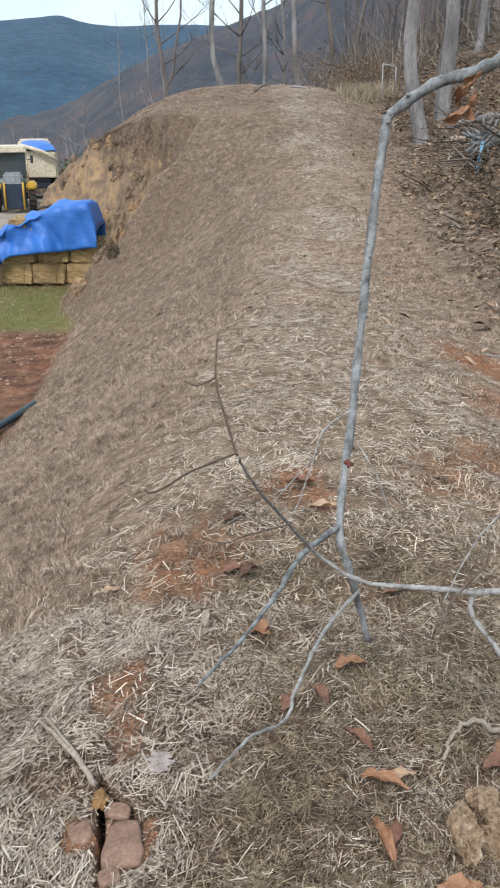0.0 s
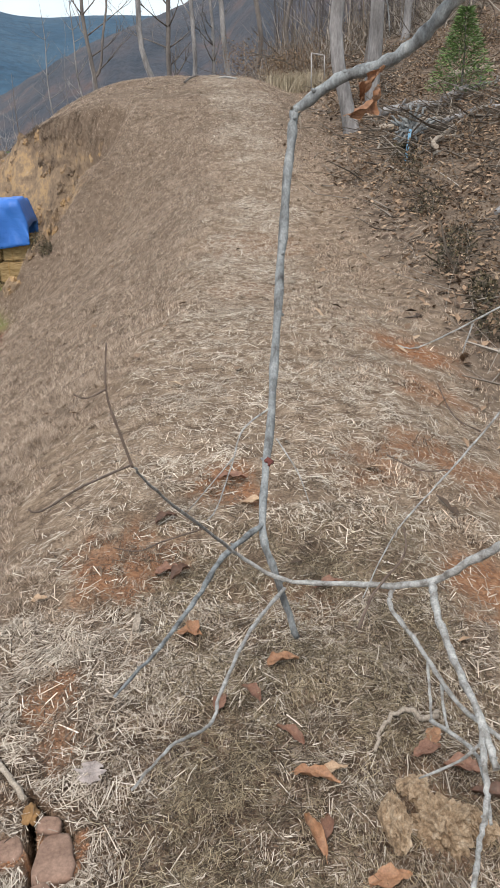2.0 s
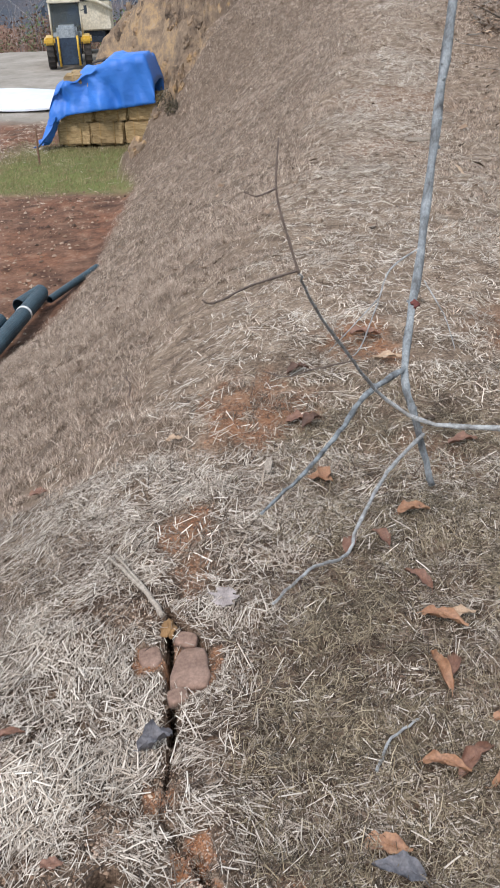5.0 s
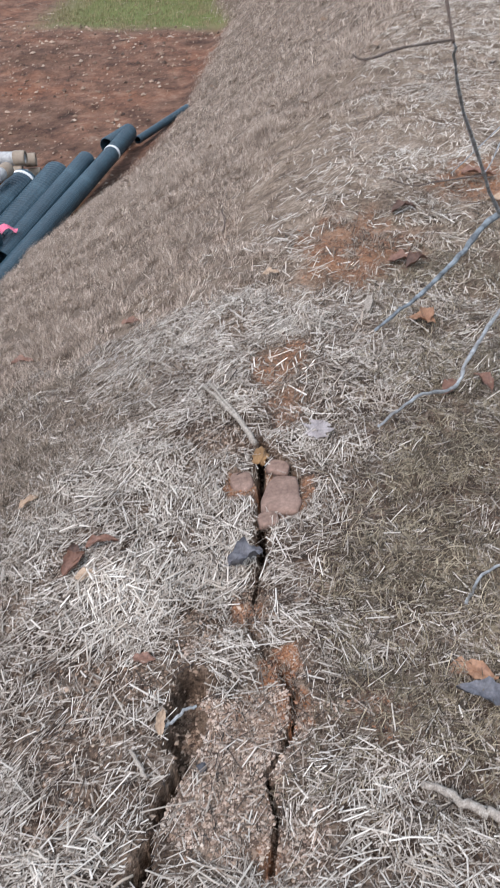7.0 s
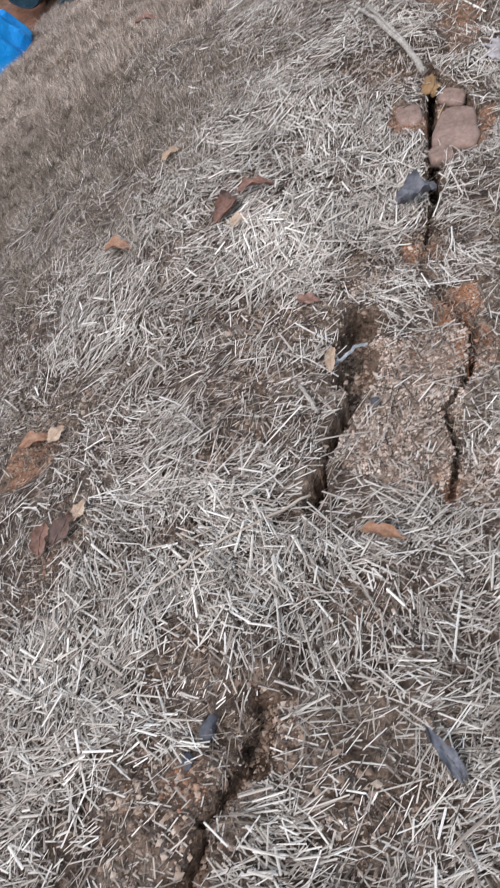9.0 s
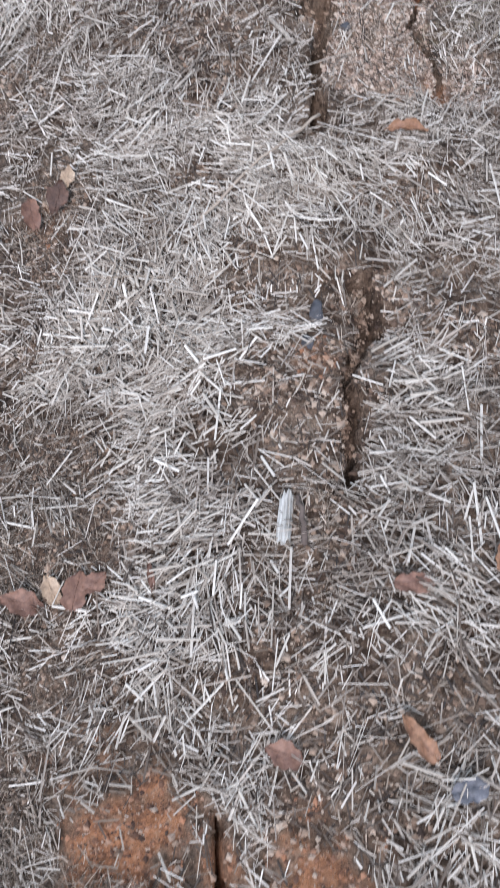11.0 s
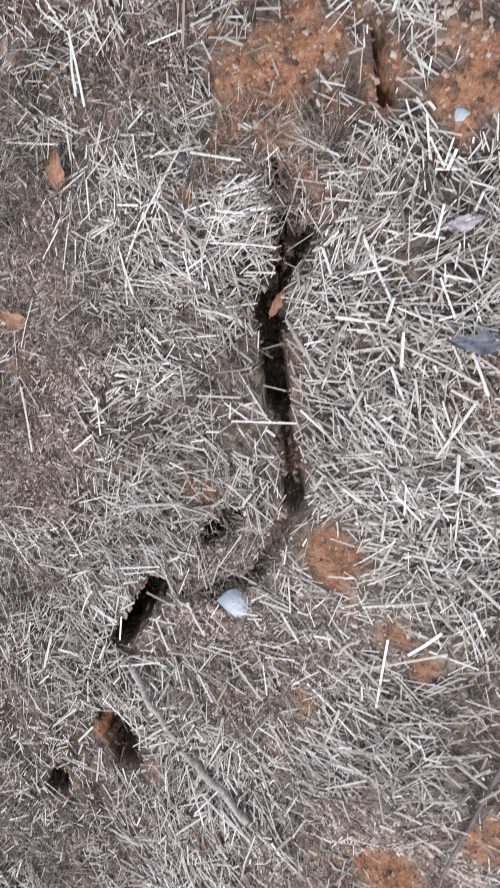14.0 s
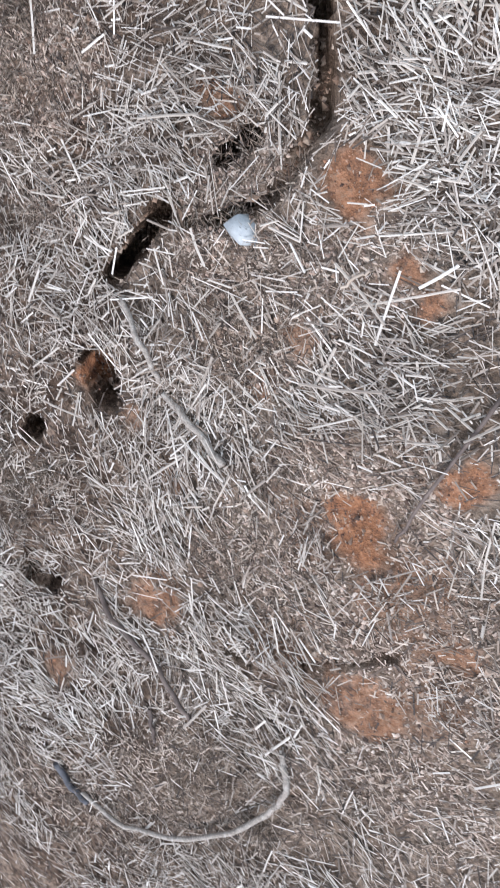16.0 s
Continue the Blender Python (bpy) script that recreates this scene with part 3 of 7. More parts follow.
def ring(bm, centre, axis, r0, r1, half, sides=20):
    """A closed ring or wheel round an axis (a Vector), from r0 to r1."""
    axis = Vector(axis).normalized()
    u = axis.orthogonal().normalized()
    v = axis.cross(u)
    loops = []
    for r, h in ((r0, -half), (r1 * 0.94, -half), (r1, -half * 0.7), (r1, half * 0.7), (r1 * 0.94, half), (r0, half)):
        loops.append([bm.verts.new(Vector(centre) + axis * h + (u * math.cos(a) + v * math.sin(a)) * max(r, 0.001)) for a in (2 * math.pi * k / sides for k in range(sides))])
    for a, b in zip(loops, loops[1:] + loops[:1]):
        for k in range(sides):
            bm.faces.new((a[k], a[(k + 1) % sides], b[(k + 1) % sides], b[k])).smooth = True
    return bm
# ---- straw, dead grass, crumbs ----
rng = np.random.default_rng(7)


def straws(name, x, y, length, width, material_, label, lift=0.004, flow=0.0, tilt=0.12, stations=3, droop=0.006, bow=0.05, ridge=True, ang=None, hug=0.93):
    """Straws strewn on the ground, each a flattened ridge with a slight bend."""
    n = len(x)
    given = ang is not None
    if given:
        width, length = width * (0.86 + 0.14 * step(-0.75, -0.2, y)), length * (0.85 + 0.15 * step(-0.75, -0.2, y))
    ang = ang if given else rng.uniform(0, 2 * np.pi, n)
    width = width * np.ones(n)
    if flow and not given:
        lean = rough(x, y, 0.22, 2, 71) * 2.6
        ang = np.where(rng.uniform(0, 1, n) < flow, lean + rng.normal(0, 0.35, n), ang)
    dx, dy = np.cos(ang), np.sin(ang)
    if y.min() < 2:
        over = np.max([np.abs(carve(x + s * length * dx, y + s * length * dy)) for s in (-0.4, -0.2, 0.0, 0.2, 0.4)], 0) > 0.03
        clear = np.max([bare(x + s * length * dx, y + s * length * dy) for s in (-0.35, 0.0, 0.35)], 0)
        ok = (~over | (rng.uniform(0, 1, n) > 0.96)) & (rng.uniform(0, 1, n) > hug * step(0.35, 0.8, clear))
        x, y, length, width, ang, dx, dy = (v[ok] for v in (x, y, length, width, ang, dx, dy))
        n = len(x)
    z = height(x, y)
    rise = (height(x + 0.03 * dx, y + 0.03 * dy) - height(x - 0.03 * dx, y - 0.03 * dy)) / 0.06
    side = (height(x - 0.03 * dy, y + 0.03 * dx) - height(x + 0.03 * dy, y - 0.03 * dx)) / 0.06
    rise = rise + rng.normal(0, tilt, n)
    bend = rng.normal(0, bow, n) * length
    lift = lift + np.abs(rng.normal(0, lift, n))
    out = []
    for s in np.linspace(-0.5, 0.5, stations):
        curl = bend * (0.25 - s * s) * 4
        px, py = x + s * length * dx - curl * dy, y + s * length * dy + curl * dx
        pz = z + lift + s * length * rise - droop * (2 * s) ** 2 + side * curl
        for c, up in (((-0.5, 0), (0, 0.34), (0.5, 0)) if ridge else ((-0.5, 0), (0.5, 0.12))):
            out.append(np.stack([px - c * width * dy, py + c * width * dx, pz + c * width * side + up * width], 1))
    verts = np.stack(out, 1).reshape(-1, 3)
    k = 3 if ridge else 2
    per = k * stations
    face = [(k * s + a, k * s + a + 1, k * s + k + a + 1, k * s + k + a) for s in range(stations - 1) for a in range(k - 1)]
    quads_ = (np.arange(n)[:, None, None] * per + np.array(face)[None]).reshape(-1, 4)
    ob = tagged(new(name, sheet_mesh(name, verts, quads_, False)), label, "straw", kind="stuff")
    ob.data.materials.append(material_)
    return ob


def strewn(n, x0, x1, y0, y1, keep):
    """Random places in a field, kept with the given chance."""
    x, y = rng.uniform(x0, x1, n), rng.uniform(y0, y1, n)
    ok = rng.uniform(0, 1, n) < keep(x, y)
    return x[ok], y[ok]


# drifts of bleached straw: middle, reach, how much more
UPPER_DRIFTS = [
    (-0.66, 1.132, 0.2, 0.12, 1.5), (-0.71, 0.17, 0.1, 0.14, 1.5), (-0.617, 0.642, 0.18, 0.1, 1.0), (-0.054, 0.861, 0.1, 0.1, 0.5), (-0.149, 1.127, 0.1, 0.07, 0.6), (-0.51, 1.282, 0.2, 0.11, 1.0),
    (-0.52, 0.405, 0.2, 0.1, 1.5), (-0.74, 0.1, 0.17, 0.13, 2.3), (-0.185, 0.291, 0.12, 0.07, 0.5), (-0.66, 1.56, 0.2, 0.18, 1.8), (-0.467, 0.37, 0.22, 0.1, 0.4),
]
LOWER_DRIFTS = [
    (-1.0, -1.3, 0.22, 0.3, 0.6), (-0.68, -0.95, 0.18, 0.3, 0.4), (-0.694, -0.324, 0.09, 0.065, 0.7), (-0.395, -0.325, 0.1, 0.05, 0.7), (-0.682, -1.05, 0.12, 0.1, 0.8), (-0.712, -0.847, 0.07, 0.09, 0.6),
    (-0.668, -1.239, 0.07, 0.09, 0.7), (-0.978, -1.58, 0.09, 0.13, 0.7), (-0.756, -1.442, 0.14, 0.05, 0.6), (-1.213, -1.381, 0.08, 0.07, 0.5), (-1.004, -1.148, 0.1, 0.05, 0.4),
]


def drift(x, y):
    return np.clip(0.72 + sum(by * np.exp(-((x - a) / u) ** 2 - ((y - b) / v) ** 2) for a, b, u, v, by in UPPER_DRIFTS + LOWER_DRIFTS), 0.1, 3.0)


def worn(x, y):
    """The trodden grassy ground under the branch."""
    return step(-0.3, 0.05, x + 0.2 * rough(x, y, 0.5, 2, 63)) * step(0.55, 1.15, y) * step(3.4, 2.5, y)


def straw_share(x, y):
    thin = 0.25 + 0.75 * step(-0.35, 0.25, rough(x, y, 0.2, 3, 61))
    thin = thin * (1 - 0.45 * step(-0.98, -1.1, x + 0.1 * rough(x, y, 0.15, 2, 94)) * step(-0.4, -0.6, y) * step(-1.3, -1.15, y))
    flank = 1 - 0.92 * step(-0.1, 0.3, FUZZ(y) - x + 0.25 * rough(x, y, 0.4, 2, 64))
    return (1 - 0.95 * bare(x, y)) * (1 - 0.9 * soily(x, y)) * thin * flank * (1 - 0.65 * worn(x, y)) * drift(x, y) * (1 - (np.abs(carve(x, y)) > 0.02) * 0.93)


def crest_mat(a, b):
    return 1 - 0.78 * bare(a, b) ** 1.5 - 0.95 * (np.abs(carve(a, b)) > 0.02)


def rim(a, b):
    """Full over the crest that is walked, thinning out round it."""
    r = 0.35 * rough(a, b, 0.6, 2, 72)
    return step(-1.95, -1.45, a + r) * step(0.95, 0.3, a - 0.45 * step(0.4, 1.2, b) + r) * step(-3.2, -2.4, b + r)


def sheaves(n, keep, per, spread=0.018, fan=0.2):
    """Straws that fell together: places and directions, bunch by bunch."""
    cx, cy = strewn(n, -2.0, 1.2, -3.2, 2.6, lambda a, b: rim(a, b) * keep(a, b))
    k = rng.integers(1, per, len(cx))
    lean = 0.25 + 2.2 * rough(cx, cy, 0.34, 2, 71) + rng.normal(0, 0.75, len(cx))
    m_ = k.sum()
    return np.repeat(cx, k) + rng.normal(0, spread, m_), np.repeat(cy, k) + rng.normal(0, spread, m_), np.repeat(lean, k) + rng.normal(0, fan, m_)


x, y = strewn(250000, -2.0, 1.2, -3.2, 2.6, lambda a, b: rim(a, b) * crest_mat(a, b) * (1 - 0.6 * soily(a, b) * step(-0.62, -0.95, b)))
straws("straw_bits", x, y, rng.gamma(2.5, 0.0085, len(x)).clip(0.005, 0.06), rng.uniform(0.0008, 0.0024, len(x)), MAT, "fine chaff and matted straw pressed into the clay crest", hug=0.7, stations=2, lift=0.004, tilt=0.25, bow=0.0, flow=0.2, ridge=False)
x, y = strewn(90000, -2.0, 1.2, -3.2, 2.6, lambda a, b: rim(a, b) * crest_mat(a, b) * (0.45 + 0.55 * soily(a, b)) * (1 - 0.55 * step(-0.72, -1.1, b)))
straws("straw_bits", x, y, rng.gamma(2.5, 0.009, len(x)).clip(0.006, 0.07), rng.uniform(0.0007, 0.002, len(x)), STRAW_DARK, "broken brown straw bits matted into the clay crest", hug=0.7, stations=2, lift=0.004, tilt=0.3, bow=0.0, ridge=False)
x, y = strewn(190000, -1.6, 0.2, -2.7, -0.5, lambda a, b: crest_mat(a, b) * (0.1 + 0.9 * soily(a, b)) * step(-0.62, -0.95, b + 0.2 * rough(a, b, 0.3, 2, 67)))
straws("straw_bits", x, y, rng.gamma(2.5, 0.006, len(x)).clip(0.004, 0.035), rng.uniform(0.0009, 0.0024, len(x)), CHAFF, "beige chaff and straw dust covering the lower crest", hug=0.75, stations=2, lift=0.003, tilt=0.3, bow=0.0, ridge=False)
x, y, turn = sheaves(52000, lambda a, b: (0.3 + 0.7 * straw_share(a, b)) * (1 - 0.78 * soily(a, b)) * crest_mat(a, b), 6)
straws("straw", x, y, rng.gamma(4, 0.0095, len(x)).clip(0.012, 0.1), rng.gamma(5, 0.00034, len(x)).clip(0.0009, 0.003), OLD_STRAW, "older tan straw under the pale straw", ang=turn, stations=2, bow=0.0, tilt=0.16, lift=0.005, droop=0.0, ridge=False)
x, y, turn = sheaves(92000, lambda a, b: straw_share(a, b) * crest_mat(a, b), 7)
straws("straw", x, y, rng.gamma(3, 0.0108, len(x)).clip(0.008, 0.09), rng.gamma(4, 0.0004, len(x)).clip(0.0008, 0.0036), STRAW, "pale weathered wheat straw lying over the clay crest", ang=turn, stations=2, bow=0.0, tilt=0.15, lift=0.006, droop=0.0)
x, y, turn = sheaves(34000, lambda a, b: np.clip(0.7 * straw_share(a, b) - 0.3, 0, 1) * (0.22 + 0.78 * step(-0.9, -0.25, b)) * crest_mat(a, b), 6, 0.024, 0.35)
straws("straw", x, y, rng.gamma(5, 0.008, len(x)).clip(0.015, 0.11), rng.gamma(6, 0.0004, len(x)).clip(0.0012, 0.0042), TRAIL, "bleached straws on top of the mulch", ang=turn, stations=2, bow=0.0, tilt=0.14, lift=0.009, droop=0.0)
x, y, turn = sheaves(26000, lambda a, b: step(1.1, 2.2, drift(a, b)) * (0.3 + 0.7 * step(-0.3, 0.2, rough(a, b, 0.12, 2, 92))) * (1 - 0.85 * soily(a, b)) * (1 - 0.9 * step(-0.1, 0.3, FUZZ(b) - a)) * (0.55 + 0.45 * step(-0.75, -0.2, b)) * crest_mat(a, b), 6, 0.022, 0.3)
straws("straw", x, y, rng.gamma(5, 0.0078, len(x)).clip(0.015, 0.09), rng.gamma(7, 0.00037, len(x)).clip(0.0014, 0.0042), TRAIL, "thick drifts of bleached flattened straw", ang=turn, stations=2, bow=0.0, tilt=0.1, lift=0.008, droop=0.0)
x, y = strewn(2200, -2.0, 1.2, -3.2, 2.6, lambda a, b: rim(a, b) * (0.15 + straw_share(a, b)) * crest_mat(a, b))
straws("straw", x, y, rng.gamma(9, 0.008, len(x)).clip(0.05, 0.17), rng.uniform(0.0018, 0.0038, len(x)), STRAW, "long stiff straws strewn singly over the mulch", stations=3, lift=0.011, tilt=0.08, bow=0.015, droop=0.001)


def crown(a, b):
    """The crest, without the grassy flank."""
    return 0.2 + 0.8 * step(0.35, -0.1, FUZZ(b) - a + 0.25 * rough(a, b, 0.5, 2, 82))


TREAD = curve([(2, 0.0), (3.5, 0.05), (5.6, 0.2), (9, 0.6), (13, 1.1), (18, 1.3), (25, 1.2), (60, 1.2)])


def trail(a, b):
    """The paler trodden line along the far crest."""
    return step(0.85, 0.2, np.abs(a - TREAD(b)) + 0.3 * rough(a, b, 0.9, 2, 66))


x, y = strewn(150000, -2.2, 2.4, 2.0, 12.0, lambda a, b: crown(a, b) * (0.4 + 0.6 * straw_share(a, b)) * (0.25 + 0.75 * step(1.5, 0.5, np.abs(a - 0.5 - 0.05 * b))) * step(13.0, 3.0, b))
straws("straw", x, y, rng.gamma(5, 0.009, len(x)).clip(0.015, 0.12), rng.uniform(0.0018, 0.0044, len(x)), STRAW_MID, "tan weathered straw trodden along the berm crest", flow=0.15, stations=2, lift=0.005, ridge=False)
x, y = strewn(120000, -1.6, 2.2, 2.0, 10.0, lambda a, b: straw_share(a, b) * (0.2 + 0.8 * step(1.4, 0.5, np.abs(a - 0.5 - 0.05 * b))) * step(10.5, 3.0, b))
straws("straw", x, y, rng.gamma(5, 0.0095, len(x)).clip(0.015, 0.13), rng.uniform(0.0018, 0.0044, len(x)), TRAIL, "pale straw along the berm crest", flow=0.3, stations=2, lift=0.006, ridge=False)
x, y = strewn(22000, -2.2, 2.8, 2.0, 13.0, lambda a, b: crown(a, b) * (1 - 0.8 * bare(a, b)) * step(14, 8, b))
straws("straw_bits", x, y, rng.gamma(4, 0.013, len(x)).clip(0.02, 0.12), rng.uniform(0.0012, 0.004, len(x)), STRAW_DARK, "broken brown straw matted on the berm crest", stations=2, lift=0.006, tilt=0.3, ridge=False)
x, y = strewn(95000, -1.2, 2.8, 5.0, 25.0, lambda a, b: (0.16 + 0.7 * trail(a, b)) * step(4.5, 9.5, b))
straws("straw", x, y, rng.gamma(5, 0.014, len(x)).clip(0.03, 0.16), rng.uniform(0.003, 0.006, len(x)), STRAW_MID, "tan straw trail climbing the far berm", flow=0.15, stations=2, lift=0.008, ridge=False)
x, y = strewn(70000, -1.2, 2.8, 4.0, 25.0, lambda a, b: trail(a, b) * step(4.5, 9.5, b) * step(-0.4, 0.5, rough(a, b, 0.5, 2, 69)))
straws("straw", x, y, rng.gamma(5, 0.014, len(x)).clip(0.03, 0.16), rng.uniform(0.003, 0.006, len(x)), TRAIL, "pale straw patches on the far trail", flow=0.15, stations=2, lift=0.01, ridge=False)


def blades(name, x, y, tall, wide, material_, label, lean=0.5, category="dead grass", out=None):
    """Grass blades, two narrow faces each, bent over."""
    n = len(x)
    ang, tip = rng.uniform(0, 2 * np.pi, n), rng.uniform(0, 2 * np.pi, n)
    z = height(x, y) - 0.004
    dx, dy = np.cos(ang) * wide / 2, np.sin(ang) * wide / 2
    off = np.abs(rng.normal(0, lean, n)) * tall
    ox, oy = np.cos(tip) * off, np.sin(tip) * off
    if out is not None:
        ox, oy = ox + out[0] * tall, oy + out[1] * tall
    low = np.stack([x - dx, y - dy, z], 1), np.stack([x + dx, y + dy, z], 1)
    mid = np.stack([x + 0.4 * ox + 0.7 * dx, y + 0.4 * oy + 0.7 * dy, z + 0.6 * tall], 1), np.stack([x + 0.4 * ox - 0.7 * dx, y + 0.4 * oy - 0.7 * dy, z + 0.6 * tall], 1)
    top = np.stack([x + ox + 0.15 * dx, y + oy, z + tall], 1), np.stack([x + ox - 0.15 * dx, y + oy, z + tall], 1)
    verts = np.stack([low[0], low[1], mid[0], mid[1], top[0], top[1]], 1).reshape(-1, 3)
    quads_ = (np.arange(n)[:, None, None] * 6 + np.array([(0, 1, 2, 3), (3, 2, 4, 5)])[None]).reshape(-1, 4)
    ob = tagged(new(name, sheet_mesh(name, verts, quads_, False)), label, category, kind="stuff")
    ob.data.materials.append(material_)
    return ob


def tufted(x, y):
    """Standing dead grass on the flank, a little of it on the crest."""
    d = FUZZ(y) - x
    tuft = 0.5 + 0.5 * step(-0.2, 0.25, rough(x, y, 0.13, 1, 81) + 0.4 * rough(x, y, 0.7, 2, 83))
    return tuft * (step(-0.15, 0.3, d + 0.35 * rough(x, y, 0.35, 2, 82)) + 0.03) * step(0.03, 0.2, land(x, y) - FIELD)


def tufts(n, x0, x1, y0, y1, keep, per, spread, tall, wide, label, lean=0.35, mat=None):
    """Grass in tufts: pointed blades stand round each tuft's middle and splay."""
    cx, cy = strewn(n, x0, x1, y0, y1, keep)
    k = rng.integers(per // 2, per + per // 2, len(cx))
    m_ = k.sum()
    big = np.repeat(rng.uniform(0.6, 1.15, len(cx)) * (1 + 0.25 * np.clip(rough(cx, cy, 0.13, 1, 81), -1, 1.2)), k)
    side = np.repeat(rng.normal(0, 0.22, (2, len(cx))), k, 1)
    ux, uy = rng.normal(0, 1, m_), rng.normal(0, 1, m_)
    x_, y_ = np.repeat(cx, k) + spread * ux * big, np.repeat(cy, k) + spread * uy * big
    up = tall * big * rng.uniform(0.35, 1.1, m_) * (1 - 0.25 * np.clip(np.hypot(ux, uy) - 1, 0, 1))
    ox, oy = (0.2 * ux + side[0] + rng.normal(0, lean, m_)) * up, (0.2 * uy + side[1] + rng.normal(0, lean, m_)) * up
    a, w = rng.uniform(0, 6.28, m_), rng.uniform(*wide, m_) / 2
    z = height(x_, y_) - 0.004
    verts = np.stack([np.stack([x_ - np.cos(a) * w, y_ - np.sin(a) * w, z], 1), np.stack([x_ + np.cos(a) * w, y_ + np.sin(a) * w, z], 1), np.stack([x_ + ox, y_ + oy, z + up], 1)], 1)
    ob = tagged(new("grass", sheet_mesh("grass", verts.reshape(-1, 3), np.arange(3 * m_).reshape(-1, 3), False)), label, "dead grass", kind="stuff")
    ob.data.materials.append(mat or GRASS_DRY)


def clumped(a, b):
    least = 0.28
    return tufted(a, b) * (least + (1 - least) * step(-0.1, 0.2, rough(a, b, 0.085, 1, 91)))


tufts(34000, -2.6, 0.1, -2.8, 2.4, clumped, 34, 0.0085, 0.04, (0.0012, 0.0028), "short dead olive-brown grass tufts standing on the berm flank", 0.55, FUZZ_NEAR)
tufts(34000, -3.9, 0.1, 2.4, 6.5, clumped, 32, 0.011, 0.05, (0.0018, 0.0038), "short dead brown grass standing on the berm flank", 0.45, FUZZ_GRASS)
tufts(30000, -4.0, 1.0, 6.5, 20.0, tufted, 20, 0.028, 0.055, (0.003, 0.006), "short dead brown grass on the far berm flank", 0.45, FUZZ_GRASS)
tufts(16000, -5.0, 3.2, 14.0, 29.0, lambda a, b: (0.3 + 0.7 * step(-0.3, 0.4, rough(a, b, 0.5, 2, 84))) * step(0.05, 0.3, land(a, b) - FIELD) * np.maximum(step(1.2, 0.85, np.abs(land(a + 0.1, b) - land(a - 0.1, b)) / 0.2), step(0.3, 0.6, land(a, b))), 20, 0.045, 0.045, (0.004, 0.009), "short dead grass over the mound top", 0.5, FUZZ_GRASS)
tufts(9000, 0.6, 4.2, 1.0, 17.0, lambda a, b: step(-0.5, 0.3, a - RIGHT(b) + 0.3) * step(0.4, -0.3, a - EDGE(b) - 0.1) * step(-0.3, 0.4, rough(a, b, 0.4, 2, 85)), 18, 0.03, 0.05, (0.004, 0.009), "short dead grass tufts down the woods side of the berm", 0.5)
tufts(7000, -1.2, 2.6, 5.5, 24.0, lambda a, b: (1 - 0.85 * trail(a, b)) * step(-0.3, 0.5, rough(a, b, 0.35, 2, 87)) * step(0, 1.2, a - FUZZ(b) + 0.3), 18, 0.03, 0.04, (0.005, 0.01), "low dead grass tufts beside the far trail", 0.6, FUZZ_GRASS)
tufts(12000, -0.35, 0.9, 0.7, 3.6, lambda a, b: 0.3 + 0.7 * step(-0.2, 0.4, rough(a, b, 0.25, 2, 86)), 18, 0.015, 0.022, (0.0012, 0.0026), "thin dead grass between the straws", 0.9, STRAW_DARK)
tufts(16000, -1.6, -0.76, -2.4, 1.2, lambda a, b: np.clip(soily(a, b) * step(-0.72, -0.86, a) + 0.25 * step(-0.05, 0.25, FUZZ(b) - a), 0, 1), 16, 0.014, 0.02, (0.0012, 0.0026), "dark short grass among the straw at the crest's edge", 0.9, STRAW_DARK)
tufts(1100, -4.5, 2.8, 7.0, 27.0, lambda a, b: step(0.2, 0.5, land(a, b) - FIELD) * (1 - 0.8 * trail(a, b)), 26, 0.022, 0.05, (0.005, 0.01), "scattered darker grass clumps on the mound", 0.7, STRAW_DARK)


def lip(a, b):
    """The overhanging edge of turf above the cut bank."""
    return step(0.32, 0.1, np.abs(a + 2.67 + 0.72 * (b - 20.63)) + 0.2 * rough(a, b, 0.3, 2, 93)) * step(19.4, 19.8, b) * step(22.4, 21.9, b)


# The tufts' dark colour stands in for shade under the overhanging turf.
tufts(2600, -4.2, -1.6, 19.3, 22.5, lip, 22, 0.03, 0.09, (0.005, 0.011), "shaggy grass along the lip of the cut bank, coloured darker for its shaded overhang", 0.7, STRAW_DARK)
x, y = strewn(60000, -0.5, 1.0, 0.6, 3.6, lambda a, b: worn(a, b) * (0.35 + 0.65 * step(-0.25, 0.35, rough(a, b, 0.2, 2, 90))) * (1 - 0.8 * bare(a, b)))
straws("grass", x, y, rng.gamma(5, 0.009, len(x)).clip(0.015, 0.09), rng.uniform(0.001, 0.0022, len(x)), CURLED, "curled dead olive-brown grass under the branch", stations=4, lift=0.008, tilt=0.35, bow=0.3, droop=0.004, ridge=False)
x, y = strewn(9000, -1.4, 0.6, -2.6, 3.0, lambda a, b: 0.5 * step(0.1, 0.7, rough(a, b, 0.3, 2, 88)))
blades("grass", x, y, rng.gamma(5, 0.004, len(x)).clip(0.01, 0.04), rng.uniform(0.0009, 0.002, len(x)), STRAW_DARK, "thin dead grass among the straws", 0.9)


